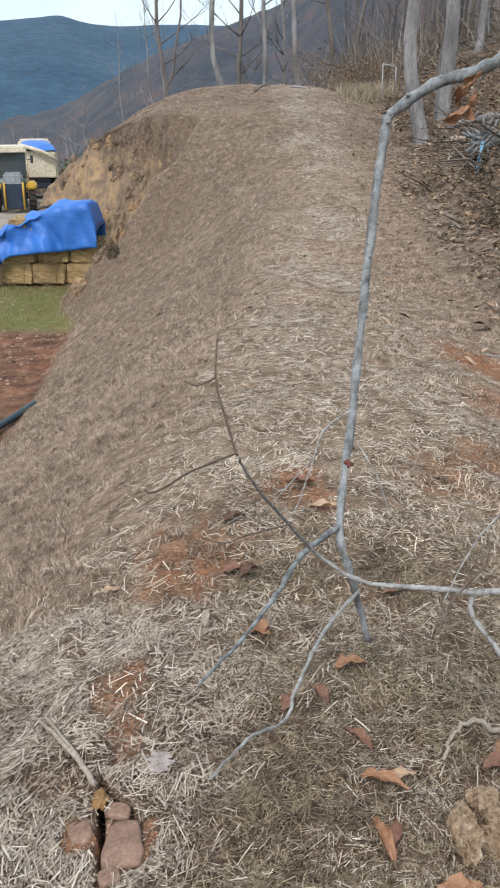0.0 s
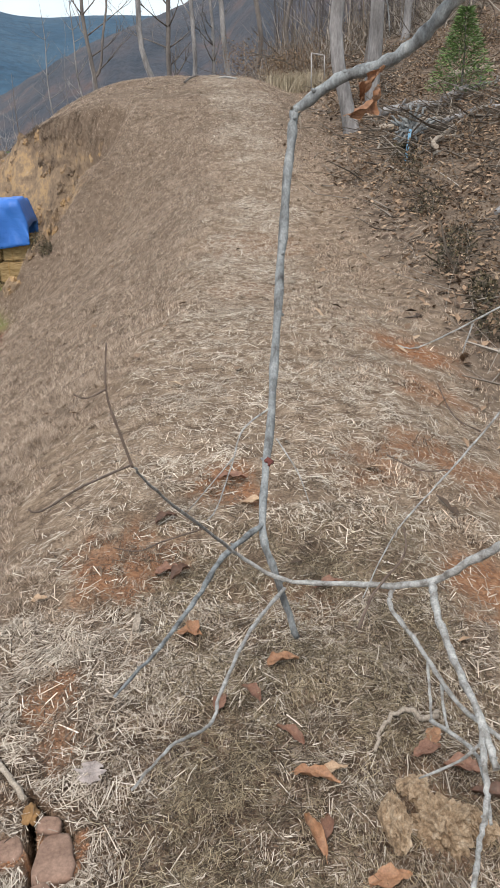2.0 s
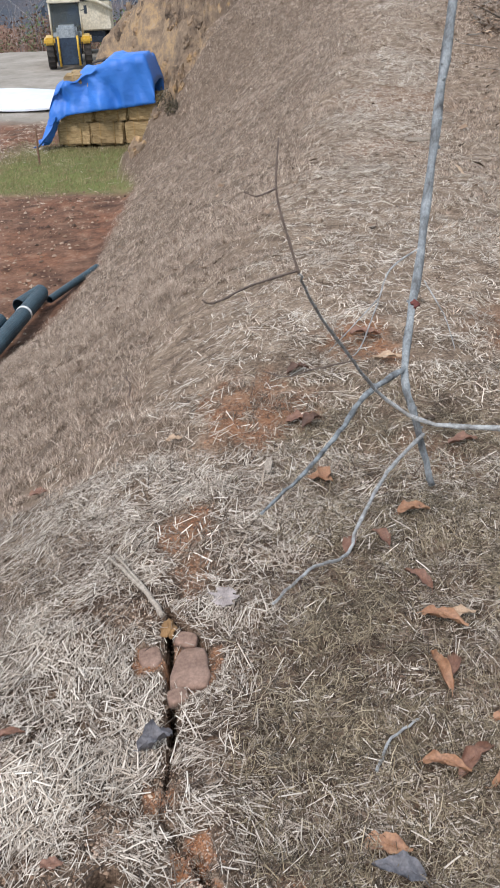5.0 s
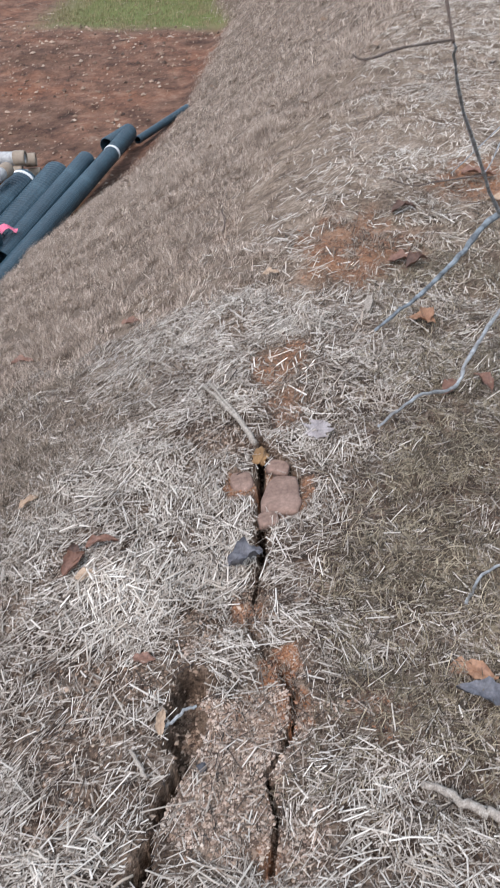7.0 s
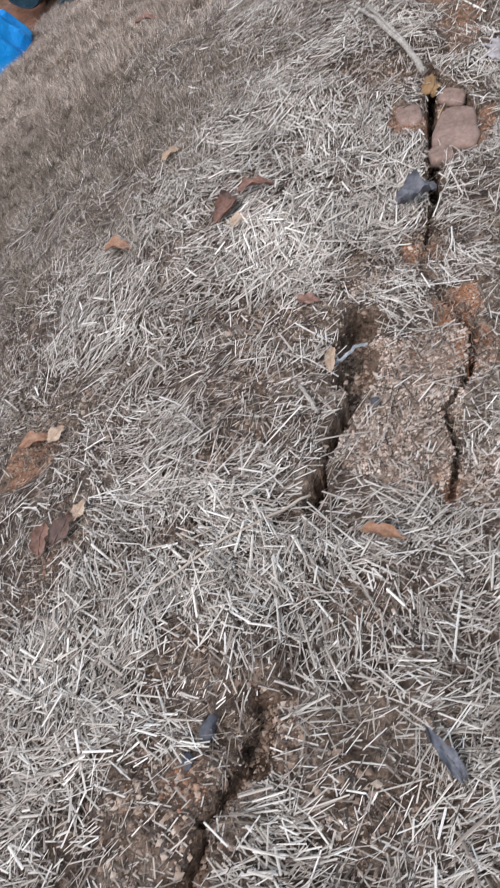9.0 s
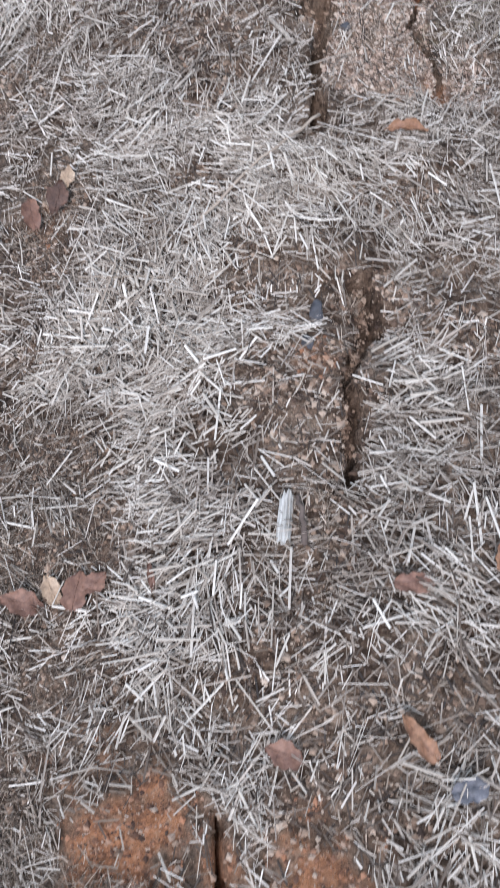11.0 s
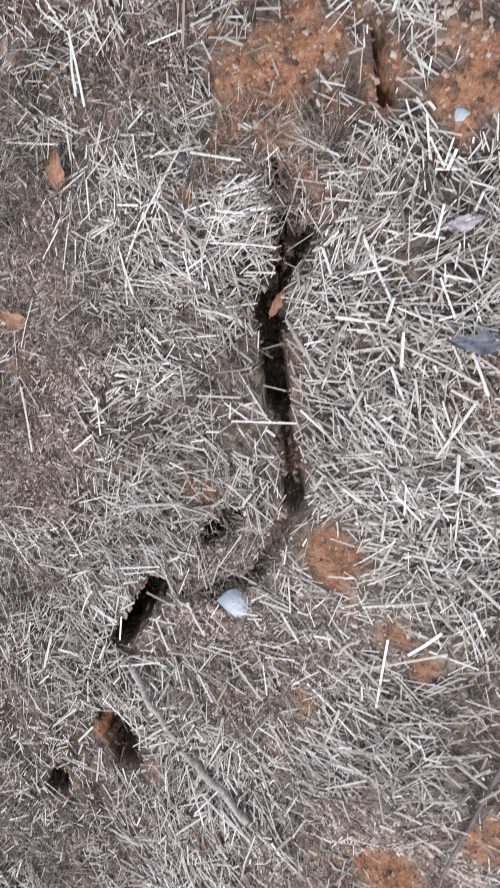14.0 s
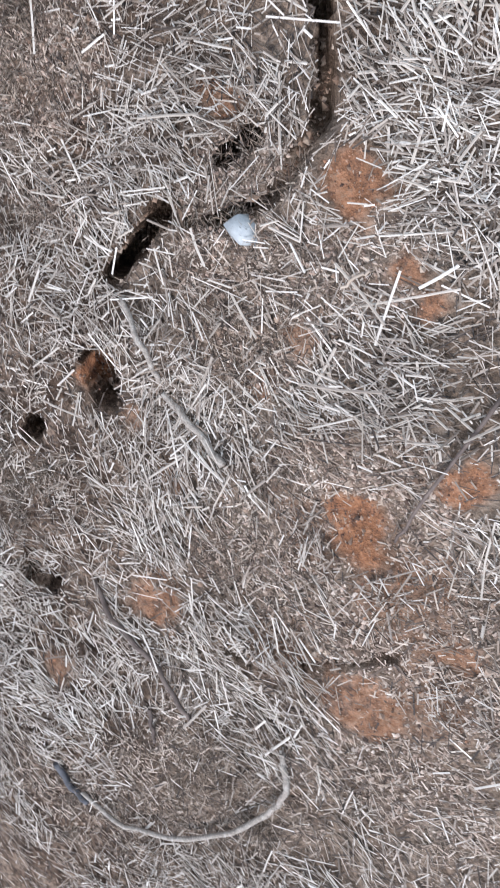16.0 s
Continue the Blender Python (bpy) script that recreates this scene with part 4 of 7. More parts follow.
def crumbs(name, x, y, size, material_, label, category="soil", sunk=False):
    """Small angular lumps."""
    n = len(x)
    base = np.array([(1, 0, 0), (0, 1, 0), (-1, 0, 0), (0, -1, 0), (0.1, 0.1, 0.8), (0, 0, -0.5)])
    tris = np.array([(0, 1, 4), (1, 2, 4), (2, 3, 4), (3, 0, 4), (1, 0, 5), (2, 1, 5), (3, 2, 5), (0, 3, 5)])
    ang = rng.uniform(0, 6.28, n)
    v = base[None] * rng.uniform(0.55, 1.3, (n, 6, 1)) * np.stack([size, size * rng.uniform(0.6, 1, n), size * rng.uniform(0.5, 1, n)], 1)[:, None]
    c, s = np.cos(ang)[:, None], np.sin(ang)[:, None]
    v = np.stack([v[..., 0] * c - v[..., 1] * s, v[..., 0] * s + v[..., 1] * c, v[..., 2]], -1)
    v += np.stack([x, y, height(x, y) + 0.2 * size - (carve(x, y) if sunk else 0) + (bare(x, y) * crumble(x, y) if y.max() < 4 else 0)], 1)[:, None]
    ob = tagged(new(name, sheet_mesh(name, v.reshape(-1, 3), (np.arange(n)[:, None, None] * 6 + tris[None]).reshape(-1, 3), False)), label, category, kind="stuff")
    ob.data.materials.append(material_)
    return ob


x, y = strewn(640000, -1.4, 0.2, -2.3, 3.2, lambda a, b: 1.2 * bare(a, b) ** 1.6 - (np.abs(carve(a, b)) > 0.012))
crumbs("clay_crumbs", x, y, (0.55 + 0.45 * step(-1.1, -0.9, y)) * rng.gamma(1.3, 0.0012, len(x)).clip(0.0008, 0.0065), CRUMB, "crumbled orange clay on the crest")
SOIL = islands("brown_crumb", [(0.0, (0.05, 0.031, 0.022)), (0.4, (0.195, 0.126, 0.084)), (0.75, (0.335, 0.237, 0.168)), (1.0, (0.46, 0.365, 0.28))], 0.95, 20.0)
DUST = islands("beige_crumb", [(0.0, (0.11, 0.073, 0.052)), (0.4, (0.31, 0.22, 0.165)), (0.75, (0.45, 0.35, 0.275)), (1.0, (0.58, 0.49, 0.4))], 0.95, 20.0)
x, y = strewn(520000, -1.35, -0.15, -2.0, 1.85, lambda a, b: 0.6 * step(0.003, 0.008, carve(a, b)) + 0.012 * bare(a, b) + 0.3 * soily(a, b) * (1 - 0.8 * step(-0.72, -1.1, b)))
crumbs("soil_crumbs", x, y, rng.gamma(1.5, 0.0014, len(x)).clip(0.001, 0.008), SOIL, "brown soil crumbs along the cracks and between the straws", sunk=True)
x, y = strewn(300000, -1.35, -0.4, -2.1, -0.6, lambda a, b: (np.abs(carve(a, b)) < 0.01) * 0.35 * soily(a, b) * step(-0.62, -0.95, b) * (1 - np.clip(1.6 * bare(a, b), 0, 1)))
crumbs("soil_crumbs", x, y, rng.gamma(1.5, 0.0011, len(x)).clip(0.0008, 0.005), DUST, "dry beige soil crumbs between the lower straws")
x, y = strewn(60000, -0.46, -0.1, 0.55, 1.1, lambda a, b: (np.abs(carve(a, b)) < 0.01) * 0.45 * soily(a, b))
crumbs("soil_crumbs", x, y, rng.gamma(1.5, 0.0012, len(x)).clip(0.0008, 0.006), DUST, "dry tan clay crumbs between the upper cracks")
x, y = strewn(6000, -9.0, -3.2, 5.0, 15.0, lambda a, b: step(0.3, 0.1, land(a, b) - FIELD))
crumbs("mud_clods", x, y, rng.gamma(1.5, 0.009, len(x)).clip(0.005, 0.05), SOIL, "red mud clods on the churned field")

# ---- distance: wooded ridges ----
def ridge(name, far, deep, crest, mat, label, seed, lumps):
    """A long hill whose skyline follows (azimuth, elevation) pairs, seen from the berm."""
    sky_line = curve(crest)
    az = np.linspace(crest[0][0], crest[-1][0], 420)
    rows = np.linspace(0, 1, 26)
    A, S = np.meshgrid(az, rows)
    top = far * np.tan(np.radians(sky_line(A)))
    dist = far - deep * (1 - S)
    shape = -30 + (top + 30) * (1 - (1 - S) ** 1.5)
    shape = shape + lumps * rough(A * far / 57, dist, 0.12 * far, 3, seed) * np.sin(np.pi * S * 0.98) + 0.1 * lumps * rough(A * far / 57, dist + 40 * S, 0.012 * far, 2, seed + 9)
    X_, Y_ = dist * np.sin(np.radians(A)), dist * np.cos(np.radians(A))
    i = np.arange(A.size).reshape(A.shape)
    q = np.stack([i[:-1, :-1], i[:-1, 1:], i[1:, 1:], i[1:, :-1]], -1).reshape(-1, 4)
    ob = tagged(new(name, sheet_mesh(name, np.stack([X_.ravel(), Y_.ravel(), shape.ravel()], 1), q)), label, "mountain", kind="structure")
    ob.data.materials.append(mat)
    return ob


# The far ridge's blue is distance haze put into its base colour.
BLUE_HAZE_RIDGE = surface("far_woods_blue_haze", [(0.3, (0.017, 0.058, 0.105)), (0.5, (0.026, 0.075, 0.128)), (0.7, (0.045, 0.095, 0.145))], 0.006, 1.0, bump_scale=0.05, bump_by=0.6, bump_depth=8, grain=0.06)
# Blue-grey haze is painted over the brown of the nearer mountainside.
GREY_HAZE_RIDGE = surface("hazed_winter_woods", [(0.32, (0.028, 0.041, 0.06)), (0.45, (0.046, 0.057, 0.076)), (0.56, (0.066, 0.068, 0.082)), (0.68, (0.105, 0.078, 0.078))], 0.05, 1.0, bump_scale=0.3, bump_by=0.7, bump_depth=2, grain=0.7, stretch=(1, 1, 0.3))
ridge("backdrop_far", 2200, 900, [(-70, 4.0), (-40, 4.8), (-24, 4.5), (-15, 4.75), (-12.8, 5.0), (-11.6, 5.15), (-10.4, 4.85), (-8.4, 4.6), (-5, 4.75), (0, 4.7), (8, 4.6), (30, 5), (60, 5)], BLUE_HAZE_RIDGE, "wooded mountain ridge with blue haze put into its colour under overcast sky", 101, 8)
ridge("backdrop_near", 520, 330, [(-60, 0.5), (-22, -0.3), (-15.6, -0.5), (-13.6, -0.1), (-11.4, 0.5), (-8.7, 1.9), (-5.3, 3.5), (-2.7, 4.3), (0, 5.1), (2.3, 5.9), (3.7, 7.3), (6, 9.3), (12, 12.5), (20, 16), (40, 20), (70, 20)], GREY_HAZE_RIDGE, "grey-brown mountainside of bare winter woods, tinted blue-grey for haze", 131, 10)


# ---- bare woods: many thin trunks ----
def woods(name, places, tall, mat, label, limbs=7, stout=1.0):
    """Bare trees as thin tapering prisms with limbs, in one mesh."""
    V, T, n0 = [], [], 0
    tri = np.array([(0, 1, 4, 3), (1, 2, 5, 4), (2, 0, 3, 5)])
    for (x, y, z), h in zip(places, tall):
        lean = rng.normal(0, 0.05, 2)
        seg = [((x, y, z - 0.5), (x + lean[0] * h, y + lean[1] * h, z + h), 0.008 * h * stout, 0.0015 * h * stout)]
        for _ in range(limbs):
            s = rng.uniform(0.35, 0.95)
            a, up = rng.uniform(0, 6.28), rng.uniform(0.5, 1.1)
            ln = h * (1.05 - s) * rng.uniform(0.35, 0.7)
            b = (x + lean[0] * h * s, y + lean[1] * h * s, z + h * s)
            seg.append((b, (b[0] + ln * math.cos(a), b[1] + ln * math.sin(a), b[2] + ln * up), (0.004 * h * (1.1 - s) + 0.004) * stout, 0.003 * stout))
        for p, q, r0, r1 in seg:
            for c, r in ((p, r0), (q, r1)):
                V += [(c[0] + r * math.cos(k), c[1] + r * math.sin(k), c[2]) for k in (0.3, 2.4, 4.5)]
            T.append(tri + n0)
            n0 += 6
    ob = tagged(new(name, sheet_mesh(name, V, np.concatenate(T), False)), label, "woods", kind="stuff")
    ob.data.materials.append(mat)
    return ob


WOODS = islands("grey_winter_twigs", [(0.0, (0.05, 0.046, 0.047)), (0.6, (0.105, 0.098, 0.1)), (1.0, (0.22, 0.21, 0.21))], 0.95, 2.0)
# Bluish grey on the far trees stands in for haze.
FAR_WOODS = islands("far_hazed_twigs", [(0.0, (0.05, 0.052, 0.06)), (0.6, (0.085, 0.083, 0.09)), (1.0, (0.14, 0.135, 0.14))], 1.0, 0.05)
PALE_WOODS = islands("pale_grey_twigs", [(0.0, (0.17, 0.16, 0.155)), (1.0, (0.45, 0.43, 0.41))], 0.95, 2.0)
RUSSET = islands("russet_leaves", [(0.0, (0.09, 0.06, 0.048)), (0.5, (0.155, 0.095, 0.07)), (1.0, (0.2, 0.135, 0.095))], 0.9, 2.0)
rng = np.random.default_rng(3)
n = 1150
wx, wy = rng.uniform(1, 46, n), rng.uniform(28, 110, n)
ok = wx > 2.0 + 0.07 * wy
wx, wy = wx[ok], wy[ok]
woods("woodland", np.stack([wx, wy, height(wx, wy)], 1), rng.gamma(2.0, 2.0, len(wx)).clip(1.2, 12), WOODS, "bare grey saplings and trees on the hillside behind the berm", 8, 1.2)
wa, wd = np.radians(rng.uniform(-5, 26, 2800)), rng.uniform(210, 515, 2800)
wz = np.array([-30 + (d * math.tan(radians(float(curve([(-60, 0.0), (-13, 0.0), (-8.7, 1.4), (-5, 3.1), (0, 4.5), (2.7, 6.0), (6, 8.6), (12, 12), (20, 15.5), (40, 20)])(math.degrees(a))))) + 30) * (1 - (1 - (d - 190) / 330) ** 1.5) for a, d in zip(wa, wd)])
woods("woodland", np.stack([wd * np.sin(wa), wd * np.cos(wa), wz - 3], 1), rng.uniform(7, 14, 2800), FAR_WOODS, "far bare trees up the mountainside, tinted grey for haze", 3, 2.2)
n = 130
wx, wy = rng.uniform(-40, -3, n), rng.uniform(55, 130, n)
woods("woodland", np.stack([wx, wy, height(wx, wy) - 1.0], 1), rng.uniform(4, 8, n), PALE_WOODS, "bare pale trees in the valley below the field", 16, 0.8)


def foliage(name, centres, radius, per, size, mat, label, category="foliage"):
    """Loose crowns of small leaf clumps: four-cornered leaves turned every way."""
    c = np.repeat(np.asarray(centres, float), per, 0)
    r = np.repeat(np.asarray(radius, float), per)
    n_ = len(c)
    d = rng.normal(0, 1, (n_, 3))
    d /= np.linalg.norm(d, axis=1)[:, None]
    p = c + d * (r * rng.uniform(0.2, 1.05, n_) ** 0.6)[:, None] * (1, 1, 1.15)
    u = rng.normal(0, 1, (n_, 3))
    u /= np.linalg.norm(u, axis=1)[:, None]
    v = np.cross(u, rng.normal(0, 1, (n_, 3)))
    v /= np.linalg.norm(v, axis=1)[:, None]
    s = size * rng.uniform(0.5, 1.3, n_)[:, None]
    quad = np.stack([p - u * s, p + v * s * 0.45, p + u * s, p - v * s * 0.45], 1)
    ob = tagged(new(name, sheet_mesh(name, quad.reshape(-1, 3), np.arange(4 * n_).reshape(-1, 4), False)), label, category, kind="stuff")
    ob.data.materials.append(mat)
    return ob


n = 170
fx, fy = rng.uniform(-38, -6, n), rng.uniform(55, 125, n)
fz = height(fx, fy) + rng.uniform(0.0, 1.6, n)
foliage("russet_thicket", np.stack([fx, fy, fz], 1), rng.uniform(1.0, 2.4, n), 120, 0.13, RUSSET, "russet oak thickets in the valley", "thicket")
EVERGREEN = islands("dark_evergreen", [(0.0, (0.04, 0.075, 0.03)), (1.0, (0.13, 0.2, 0.07))], 0.8, 5.0)
n = 26
fx, fy = rng.uniform(-34, -7, n), rng.uniform(52, 100, n)
foliage("evergreen_thicket", np.stack([fx, fy, height(fx, fy) + 1.2], 1), rng.uniform(0.8, 1.8, n), 220, 0.11, EVERGREEN, "dark evergreen scrub beyond the machines", "thicket")


# ---- trees behind the mound ----
def tree(x, y, tall, r, lean, mat, label, seed, fork=0.0, limbs=9, first=0.4):
    """A bare tree: tapered trunk and a crown of limbs that divide twice."""
    rnd = random.Random(seed)
    z = on_ground(x, y)
    t_ = holder("tree", (x, y, z), label, "tree", "bare trees behind the mound")
    spine = [Vector((lean[0] * tall * s + 0.018 * tall * rnd.uniform(-1, 1) * (s > 0), lean[1] * tall * s, tall * s - 0.15 * (s == 0))) for s in (0, 0.02, 0.12, 0.28, 0.45, 0.62, 0.8, 1.0)]
    r = r * 0.88
    limbs += 9
    rad = [r * 1.5, r * 1.2, r, r * 0.9, r * 0.75, r * 0.55, r * 0.35, r * 0.08]
    bm = bmesh.new()
    pts = limb_points(spine, 3, 0.012 * r * 8, seed)
    tube(bm, pts, np.interp(np.linspace(0, 1, len(pts)), np.linspace(0, 1, 8), rad), 10, 0.05)
    if fork:
        a = spine[2] + Vector((0, 0, -0.02 * tall))
        b = [a, a + Vector((fork * 0.35, 0, 0.06 * tall)), a + Vector((fork * 0.8, 0, 0.28 * tall)), a + Vector((fork * 0.7, 0.1, 0.5 * tall)), a + Vector((fork, 0, 0.8 * tall))]
        pts2 = limb_points(b, 3, 0.05, seed + 1)
        tube(bm, pts2, np.linspace(r * 0.85, r * 0.1, len(pts2)), 8, 0.05)
    part("trunk", bm, mat, t_)
    bm = bmesh.new()

    def grow(p, d, ln, rr, level):
        q = [p]
        for _ in range(3):
            d = (d + Vector((rnd.uniform(-0.25, 0.25), rnd.uniform(-0.25, 0.25), rnd.uniform(-0.05, 0.3)))).normalized()
            q.append(q[-1] + d * ln / 3)
        tube(bm, q, [rr, rr * 0.75, rr * 0.5, rr * 0.2], 5 if level == 0 else 3)
        if level < 2:
            for _ in range(4 if level == 0 else 3):
                k = rnd.choice((1, 2, 2, 3))
                side = Vector((rnd.uniform(-1, 1), rnd.uniform(-1, 1), rnd.uniform(-0.1, 0.8)))
                grow(q[k], (d + side).normalized(), ln * rnd.uniform(0.35, 0.6), rr * 0.42, level + 1)
    for i in range(limbs):
        s = first + (0.95 - first) * (i + rnd.random()) / limbs
        k = s * (len(pts) - 1)
        a = rnd.uniform(0, 6.28)
        grow(pts[int(k)], Vector((math.cos(a), math.sin(a), rnd.uniform(0.3, 0.9))).normalized(), tall * rnd.uniform(0.12, 0.24) * (1.25 - s), r * 0.36 * (1.2 - s) + 0.008, 0)
    part("crown", bm, mat, t_)
    return t_


tree(-2.95, 30.5, 11, 0.072, (-0.01, 0), TRUNK_DARK, "slim bare forked tree with grey bark behind the mound", 1, 0.75, 10, 0.3)
tree(-1.08, 31.5, 14, 0.104, (0.006, 0), TRUNK, "straight bare tree with pale grey bark", 2, 0, 8, 0.5)
tree(-0.36, 33, 12, 0.096, (-0.01, 0), TRUNK_DARK, "dark bare tree with crooked limbs", 3, 0, 14, 0.22)
tree(0.55, 33, 13, 0.088, (0.012, 0), TRUNK, "slim pale bare tree behind the mound", 4, 0, 8, 0.35)
tree(1.15, 34, 10, 0.072, (-0.035, 0), TRUNK, "thin bare tree leaning over the mound", 5, 0, 9, 0.3)
tree(1.55, 32, 14, 0.104, (0.0, 0), TRUNK, "straight bare tree with mottled grey bark", 6, 0, 8, 0.45)
tree(2.9, 34, 14, 0.104, (0.004, 0), TRUNK_DARK, "straight dark bare tree behind the brush", 7, 0, 9, 0.4)
tree(4.0, 34, 13, 0.080, (0.05, 0), TRUNK_DARK, "slender dark tree leaning across the woods", 8, 0, 8, 0.4)
tree(3.28, 17.0, 15, 0.136, (-0.095, 0.01), TRUNK, "thick pale grey tree with peeling bark beside the brush pile", 9, 0, 7, 0.55)
tree(3.97, 18.5, 16, 0.152, (-0.015, 0), TRUNK, "thick upright grey tree above the brush pile", 10, 0, 7, 0.55)
tree(4.9, 24, 13, 0.096, (0.0, 0), TRUNK_DARK, "dark bare tree deeper in the woods", 11, 0, 8, 0.45)
tree(6.6, 27, 14, 0.112, (-0.01, 0), TRUNK, "grey bare tree deeper in the woods", 12, 0, 8, 0.4)
tree(-3.9, 36, 7, 0.048, (-0.02, 0), TRUNK, "small pale bare tree on the slope past the mound", 13, 0.5, 12, 0.2)
tree(-5.2, 38, 7.5, 0.048, (-0.05, 0), TRUNK, "small leaning bare tree past the mound", 14, 0.6, 12, 0.2)

# ---- brush, logs and litter in the woods ----
rng = np.random.default_rng(11)


def sticks(name, x, y, length, r, label, up=0.25):
    n_ = len(x)
    a, e = rng.uniform(0, 6.28, n_), np.abs(rng.normal(0, up, n_))
    d = np.stack([np.cos(a) * np.cos(e), np.sin(a) * np.cos(e), np.sin(e)], 1)
    z = height(x, y)
    base = np.stack([x, y, z + r * 0.5], 1)
    V = []
    bend = rng.normal(0, 0.06, (n_, 3)) * length[:, None]
    for s, k in ((0, 1.0), (0.5, 0.8), (1.0, 0.35)):
        c = base + d * (length * s)[:, None] + bend * (4 * s * (1 - s))
        c[:, 2] = np.maximum(c[:, 2], height(c[:, 0], c[:, 1]) + 0.004)
        for q in (0.3, 2.4, 4.5):
            V.append(c + np.stack([-np.sin(a) * math.cos(q) * r * k, np.cos(a) * math.cos(q) * r * k, math.sin(q) * r * k], 1))
    V = np.stack(V, 1).reshape(-1, 3)
    f = np.array([(0, 1, 4, 3), (1, 2, 5, 4), (2, 0, 3, 5), (3, 4, 7, 6), (4, 5, 8, 7), (5, 3, 6, 8)])
    ob = tagged(new(name, sheet_mesh(name, V, (np.arange(n_)[:, None, None] * 9 + f[None]).reshape(-1, 4), False)), label, "brushwood", kind="stuff")
    ob.data.materials.append(TWIGS)
    return ob


x, y = strewn(6500, 0.0, 24.0, 26.0, 62.0, lambda a, b: step(-1.0, 1.0, a - 1.5 - 0.05 * b + rough(a, b, 3.0, 2, 97)))
sticks("undergrowth", x, y, rng.gamma(3, 0.5, len(x)).clip(0.4, 4.0), rng.uniform(0.008, 0.022, len(x)), "grey leafless undergrowth on the hill behind the mound", 1.1)


def wooded(a, b):
    return step(-0.2, 0.6, a - EDGE(b)) * (0.4 + 0.6 * step(-0.3, 0.5, rough(a, b, 1.1, 2, 91)))


x, y = strewn(9500, 1.7, 11, 3.0, 30, wooded)
sticks("brushwood", x, y, rng.gamma(3, 0.16, len(x)).clip(0.1, 1.8), rng.gamma(2, 0.0032, len(x)).clip(0.002, 0.028), "grey dead branches strewn over the woods floor")
x, y = strewn(4200, 1.9, 9, 4.0, 26, lambda a, b: wooded(a, b) * step(-0.2, 0.6, rough(a, b, 0.9, 2, 96)))
sticks("weed_stalks", x, y, rng.gamma(4, 0.12, len(x)).clip(0.15, 1.3), rng.uniform(0.0015, 0.0045, len(x)), "tall dead weed stalks along the woods edge", 1.15)
x, y = strewn(1800, 3.1, 7.8, 11.0, 18, lambda a, b: step(1.8, 0.4, np.hypot(a - 4.4 - 0.1 * (b - 14), (b - 14.6) / 1.4)))
sticks("brush_pile", x, y, rng.gamma(4, 0.22, len(x)).clip(0.3, 2.0), rng.gamma(2, 0.006, len(x)).clip(0.004, 0.03), "tangled grey brush pile at the woods edge", 0.28)


def fallen(name, x, y, size, mat, label, share=1.0):
    """Leaves lying about: four-cornered, cupped."""
    n_ = len(x)
    a, tx, ty = rng.uniform(0, 6.28, n_), rng.normal(0, 0.35, n_), rng.normal(0, 0.35, n_)
    u, w = np.stack([np.cos(a), np.sin(a), tx], 1) * size[:, None], np.stack([-np.sin(a), np.cos(a), ty], 1) * size[:, None] * 0.5
    c = np.stack([x, y, height(x, y) + 0.015 + 0.2 * size], 1)
    quad = np.stack([c - u, c - w * 1.0 + (0, 0, 0.01), c + u, c + w + (0, 0, 0.01)], 1)
    ob = tagged(new(name, sheet_mesh(name, quad.reshape(-1, 3), np.arange(4 * n_).reshape(-1, 4), False)), label, "leaf litter", kind="stuff")
    ob.data.materials.append(mat)
    return ob


x, y = strewn(46000, 1.7, 9, 3.0, 28, wooded)
fallen("leaf_litter", x, y, rng.uniform(0.02, 0.06, len(x)), LITTER, "brown fallen leaves on the woods floor")
x, y = strewn(600, -2.6, 2.4, 2.0, 20, lambda a, b: 0.15 + 0.85 * step(-0.2, 0.8, a - 0.6 - 0.05 * b))
fallen("stray_leaves", x, y, rng.uniform(0.025, 0.06, len(x)), LITTER, "stray fallen leaves caught on the berm")
SCRUB = islands("dry_scrub", [(0.0, (0.07, 0.05, 0.034)), (0.5, (0.15, 0.1, 0.066)), (1.0, (0.26, 0.19, 0.125))], 0.9, 8.0)
n = 150
fx, fy = rng.uniform(2.3, 7.5, n), rng.uniform(4, 24, n)
ok = fx > EDGE(fy) + 0.2
fx, fy = fx[ok], fy[ok]
foliage("dry_scrub", np.stack([fx, fy, height(fx, fy) + 0.25], 1), rng.uniform(0.15, 0.42, len(fx)), 80, 0.028, SCRUB, "low dry brown scrub at the woods edge", "scrub")
DARK_SCRUB = islands("dark_weeds", [(0.0, (0.025, 0.024, 0.016)), (0.6, (0.06, 0.052, 0.033)), (1.0, (0.13, 0.11, 0.06))], 0.9, 8.0)
fx = np.array([2.75, 2.9, 2.55, 3.0, 2.5, 3.2, 2.7, 3.4])
fy = np.array([8.4, 8.8, 6.6, 10.4, 5.7, 12.2, 7.4, 13.4])
foliage("dark_weeds", np.stack([fx, fy, height(fx, fy) + 0.12], 1), np.array([0.26, 0.2, 0.2, 0.24, 0.16, 0.25, 0.15, 0.22]), 420, 0.022, DARK_SCRUB, "dark matted weeds where the berm meets the woods", "weeds")
# Dark foliage stands in for shade as well as brush in this hollow.
fx, fy = np.array([-2.78, -2.62, -2.9]), np.array([16.45, 16.2, 16.8])
foliage("dark_weeds", np.stack([fx, fy, height(fx, fy) + 0.06], 1), np.array([0.2, 0.15, 0.14]), 380, 0.024, DARK_SCRUB, "dark clump standing for the shaded, brushy hollow at the foot of the cut bank", "weeds")
n = 26
fx, fy = rng.uniform(1.4, 5.2, n), rng.uniform(25, 30, n)
